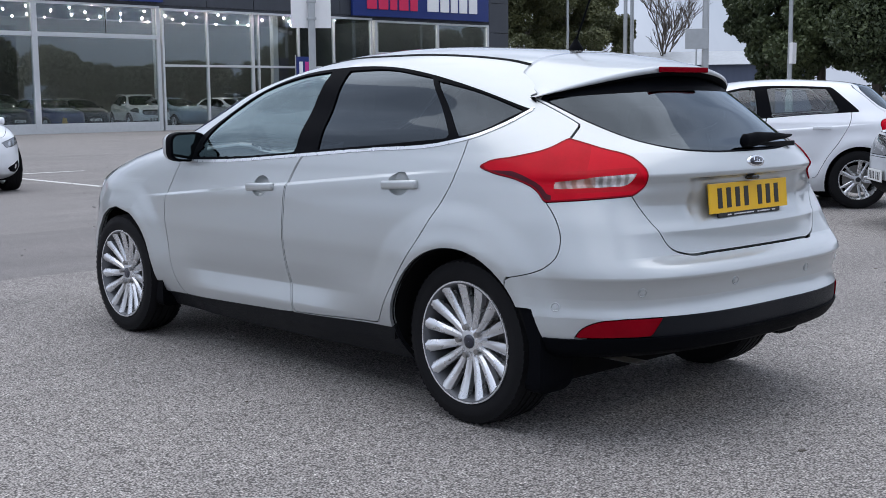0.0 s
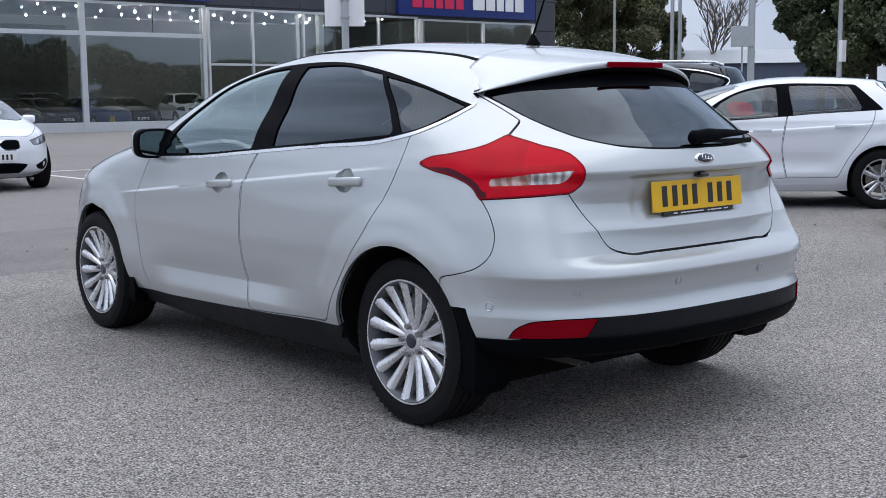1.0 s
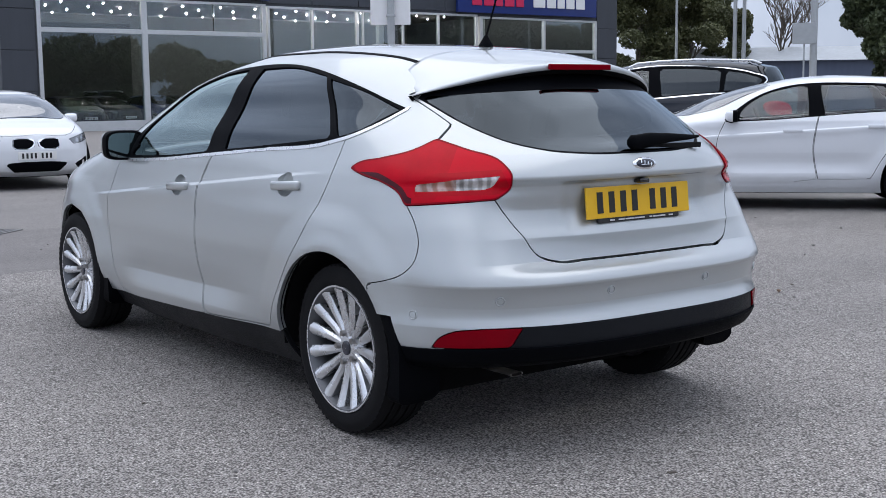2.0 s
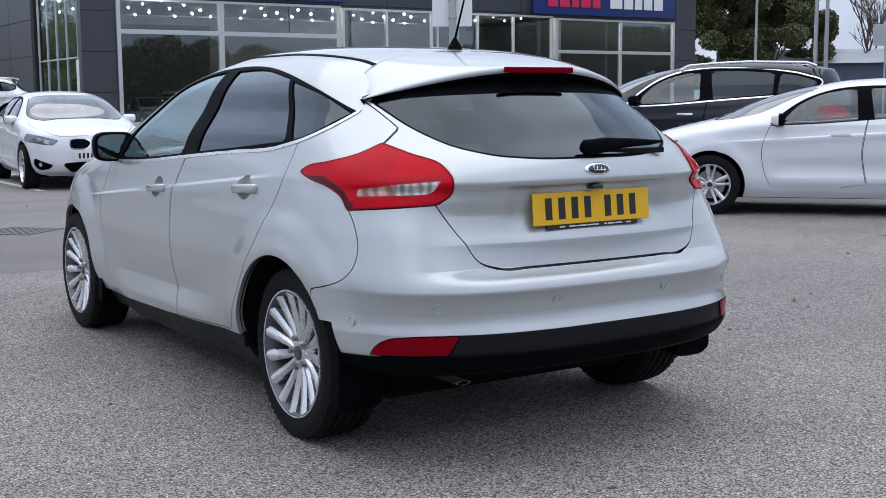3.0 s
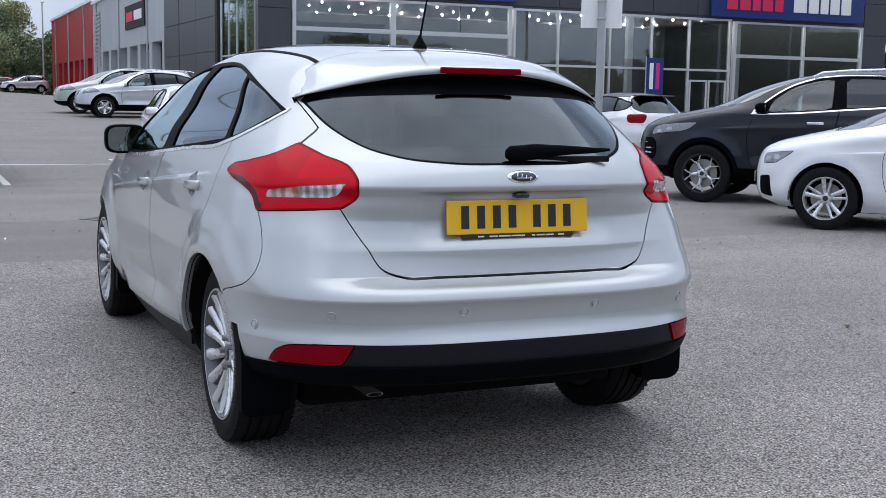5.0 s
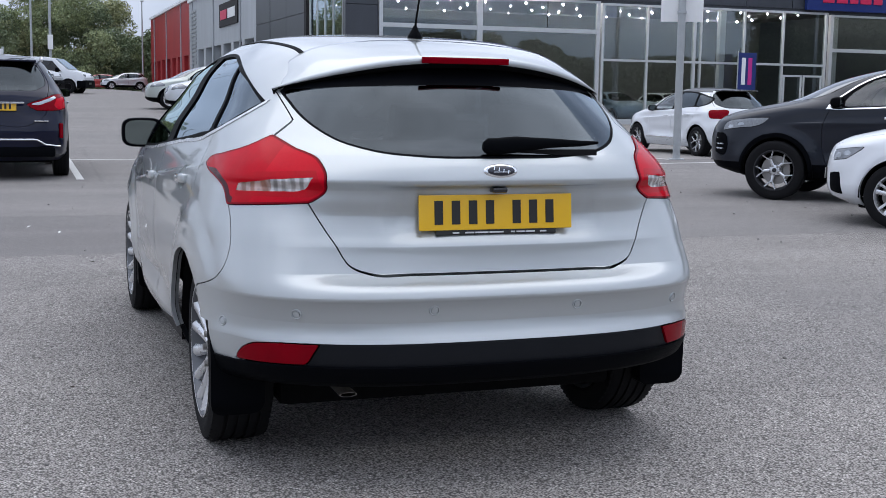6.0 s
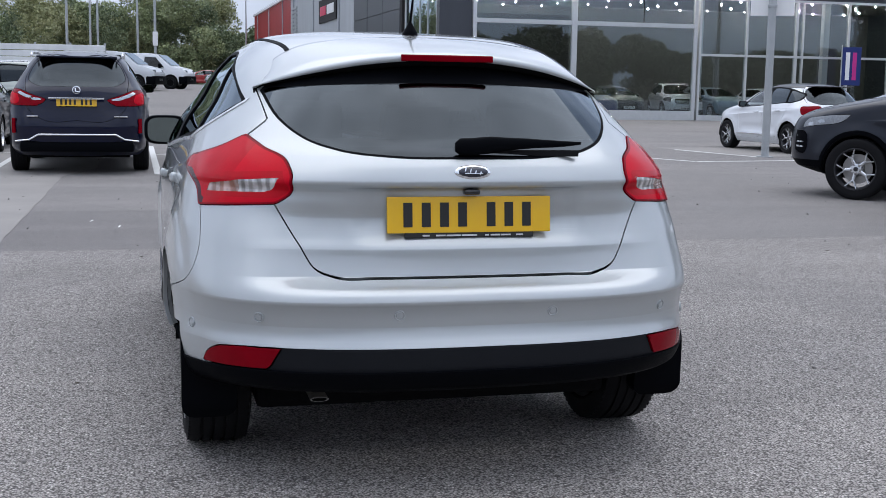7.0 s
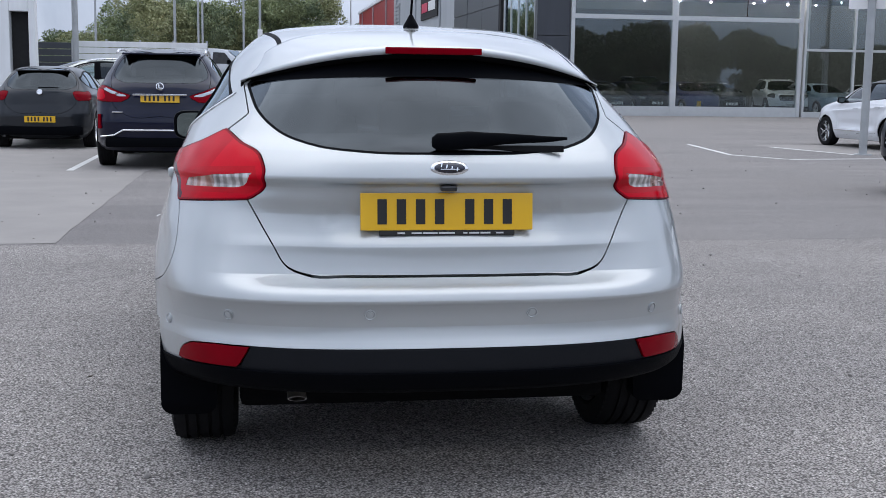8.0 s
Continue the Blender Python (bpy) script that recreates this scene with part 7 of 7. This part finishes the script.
EYE0, EYE6, EYE8 = (-3.9, -3.2), (-1.2, -4.15), (-0.57, -4.17)
for a, d, h, r, hd in ((48.6, 62, 12, 0.07, None), (51.3, 58, 13, 0.10, None), (51.6, 66, 13, 0.11, None), (55.0, 46, 12, 0.13, None), (58.8, 54, 7.2, 0.11, "camera")):
    x, y = toward(EYE0, a, d)
    column("lamp_column" if hd is None else "camera_mast", "tall grey galvanised column" if hd is None else "grey mast carrying white security cameras", x, y, h, r, hd)
x, y = toward(EYE0, 54.6, 45.8)
board2 = thing("road_sign", "back of a grey rectangular road sign", "sign")
part("sign_board", boxed((-0.42, -0.02, 3.0), (0.42, 0.02, 3.75), 0.01), GALV, board2)
part("sign_stay", boxed((-0.03, 0.02, 0.0), (0.03, 0.08, 3.7), 0.01), GALV, board2)
board2.matrix_world = pose(x, y, 0, 0, 0, -50)
for a, d, h, r, hd in ((-3.0, 78, 14, 0.085, None), (-2.0, 92, 14, 0.08, None), (-1.6, 60, 9.0, 0.055, "lamp"), (0.1, 88, 13, 0.08, None), (0.9, 80, 14, 0.085, "camera"), (5.0, 124, 9.5, 0.09, "lamp")):
    x, y = toward(EYE6, a, d)
    column("lamp_column", "tall grey galvanised column" if hd != "lamp" else "grey street lamp column", x, y, h, r, hd)
x, y = toward(EYE8, -7.9, 46)
column("lamp_column", "tall grey galvanised column beside the fence", x, y, 12, 0.11)
x, y = toward(EYE8, -7.0, 70)
column("lamp_column", "grey street lamp column", x, y, 6.0, 0.07, "lamp")


# ---- low far building on the east ----
eb = thing("low_blue_building", "low blue building with a pale pitched roof", "building")
x, y = toward((-3.1, -3.7), 53.5, 88)
part("wall", boxed((-9, 0, 0), (9, 8, 3.5), 0.02), CLAD_BLUE, eb)
bm = bmesh.new()
vs = [bm.verts.new(p) for p in ((-9.3, -0.4, 3.5), (9.3, -0.4, 3.5), (9.3, 4, 4.6), (-9.3, 4, 4.6), (9.3, 8.4, 3.5), (-9.3, 8.4, 3.5))]
for f in ((0, 1, 2, 3), (3, 2, 4, 5), (0, 3, 5), (1, 4, 2), (0, 5, 4, 1)):
    bm.faces.new([vs[i] for i in f])
bmesh.ops.recalc_face_normals(bm, faces=bm.faces)
part("roof", bm, CLAD_GREY, eb)
eb.matrix_world = pose(x, y, 0, 0, 0, -48)


# ---- trees ----
def leaf_cloud(name, blobs, count, size, material, seed):
    """Many small leaf blades scattered through clumps, as one mesh."""
    r = np.random.RandomState(seed)
    b = np.array(blobs, float)
    vol = b[:, 3] * b[:, 4]
    pick = r.choice(len(b), count, p=vol / vol.sum())
    d = r.normal(size=(count, 3))
    d /= np.linalg.norm(d, axis=1)[:, None]
    rad = r.uniform(0.45, 1.08, count) ** 0.6
    c = b[pick, :3] + d * rad[:, None] * np.stack([b[pick, 3], b[pick, 3], b[pick, 4]], 1)
    u = r.normal(size=(count, 3))
    u /= np.linalg.norm(u, axis=1)[:, None]
    v = np.cross(u, r.normal(size=(count, 3)))
    v /= np.linalg.norm(v, axis=1)[:, None] + 1e-9
    s = size * r.uniform(0.6, 1.4, count)[:, None]
    quad = np.stack([c - u * s, c + v * s * 0.55, c + u * s, c - v * s * 0.55], 1).reshape(-1, 3)
    me = bpy.data.meshes.new(name)
    me.from_pydata(quad.tolist(), [], np.arange(count * 4).reshape(-1, 4).tolist())
    me.materials.append(material)
    return me


def tree(label, x, y, h, spread, material, seed, count=7000, size=0.22, bare=False, conifer=False, group="trees"):
    r = random.Random(seed)
    root = thing("tree", label, "tree", group)
    bm = bmesh.new()
    tips = []

    def limb(a, d, length, rad, depth):
        p = a
        for k in range(3):
            q = p + d * length / 3
            tube(bm, p, q, rad * (1 - 0.22 * k), rad * (1 - 0.22 * (k + 1)), 7)
            p = q
            d = (d + Vector((r.uniform(-0.18, 0.18), r.uniform(-0.18, 0.18), r.uniform(0.0, 0.14)))).normalized()
        tips.append(p)
        if depth:
            for _ in range(5 if bare else 3):
                s = (d + Vector((r.uniform(-1, 1), r.uniform(-1, 1), r.uniform(-0.2, 0.6))) * 0.75).normalized()
                limb(p - d * length * r.uniform(0.0, 0.55), s, length * r.uniform(0.5, 0.75), rad * (0.56 if bare else 0.36), depth - 1)
    limb(Vector((0, 0, 0)), Vector((0, 0, 1)), h * (0.45 if not bare else 0.4), h * (0.013 if bare else 0.022), 4 if bare else 2)
    part("trunk", bm, BARK, root)
    if not bare:
        blobs = []
        for _ in range(46):
            t = r.random()
            z = h * (0.18 + 0.80 * t)
            k = (1 - t) * 1.05 + 0.12 if conifer else math.sin(math.pi * min(1, 0.18 + 0.80 * t)) ** 0.6
            a, q = r.uniform(0, 6.28), r.uniform(0.25, 0.85) * spread * k
            br = spread * r.uniform(0.16, 0.34) * (0.6 + 0.4 * k)
            blobs.append((q * math.cos(a), q * math.sin(a), min(z, h - br * 0.6), br, br * r.uniform(0.6, 0.9)))
        ob = new("crown", leaf_cloud("crown", blobs, count, size, material, seed))
        ob.parent = root
    root.matrix_world = pose(x, y, 0, 0, 0, r.uniform(0, 360))
    return root


for a, d, h, sp, mt, sd, con in ((46.6, 84, 10.2, 4.2, LEAF_B, 3, False), (48.8, 88, 11.0, 4.4, LEAF_B, 5, False), (50.3, 92, 8.2, 3.4, LEAF_B, 6, False), (58.0, 62, 10.5, 2.6, LEAF_C, 8, False), (60.2, 60, 12.5, 4.0, LEAF_A, 9, False), (62.6, 58, 12.5, 4.8, LEAF_C, 10, False), (66.0, 60, 11, 4.5, LEAF_A, 11, False)):
    x, y = toward(EYE0, a, d)
    tree("leafy green tree behind the car park", x, y, h, sp, mt, sd, 60000, 0.105, conifer=con, group="trees on the east side")
x, y = toward(EYE0, 53.2, 92)
tree("bare grey tree with fine spreading twigs", x, y, 12.0, 4.4, None, 21, bare=True)


def woodland(name, label, spots, material, seed, size, per):
    blobs = []
    r = random.Random(seed)
    for x, y, h, w in spots:
        for _ in range(20):
            t = r.random()
            k = math.sin(math.pi * min(1, 0.12 + 0.85 * t)) ** 0.55
            a, q = r.uniform(0, 6.28), r.uniform(0.1, 0.8) * w * k
            br = w * r.uniform(0.22, 0.40)
            blobs.append((x + q * math.cos(a), y + q * math.sin(a), min(0.4 + h * t, h - br * 0.5), br, br * 0.75))
    ob = new(name, leaf_cloud(name, blobs, per * len(spots), size, material, seed))
    return tagged(ob, label, "woodland", kind="stuff")


r = random.Random(12)
groups = {0: [], 1: [], 2: []}
for k in range(64):
    a = -13 + 22.0 * k / 64 + r.uniform(-0.3, 0.3)
    d = r.uniform(128, 165)
    top = 0.050 + 0.010 * math.sin(a * 0.9) + 0.010 * math.sin(a * 2.3 + 1) + (0.021 if -5.2 < a < 4.0 else 0) - (0.014 if a < -6 else 0)
    x, y = toward(EYE6, a, d)
    groups[k % 3].append((x, y, 1.2 + d * top * r.uniform(0.75, 1.1), r.uniform(3.2, 5.5)))
for k, (mt, lab) in enumerate(((HAZED_A, "mixed green woodland edge, coloured pale for haze,"), (HAZED_B, "olive green woodland edge, coloured pale for haze,"), (HAZED_C, "dark green woodland edge, coloured pale for haze,"))):
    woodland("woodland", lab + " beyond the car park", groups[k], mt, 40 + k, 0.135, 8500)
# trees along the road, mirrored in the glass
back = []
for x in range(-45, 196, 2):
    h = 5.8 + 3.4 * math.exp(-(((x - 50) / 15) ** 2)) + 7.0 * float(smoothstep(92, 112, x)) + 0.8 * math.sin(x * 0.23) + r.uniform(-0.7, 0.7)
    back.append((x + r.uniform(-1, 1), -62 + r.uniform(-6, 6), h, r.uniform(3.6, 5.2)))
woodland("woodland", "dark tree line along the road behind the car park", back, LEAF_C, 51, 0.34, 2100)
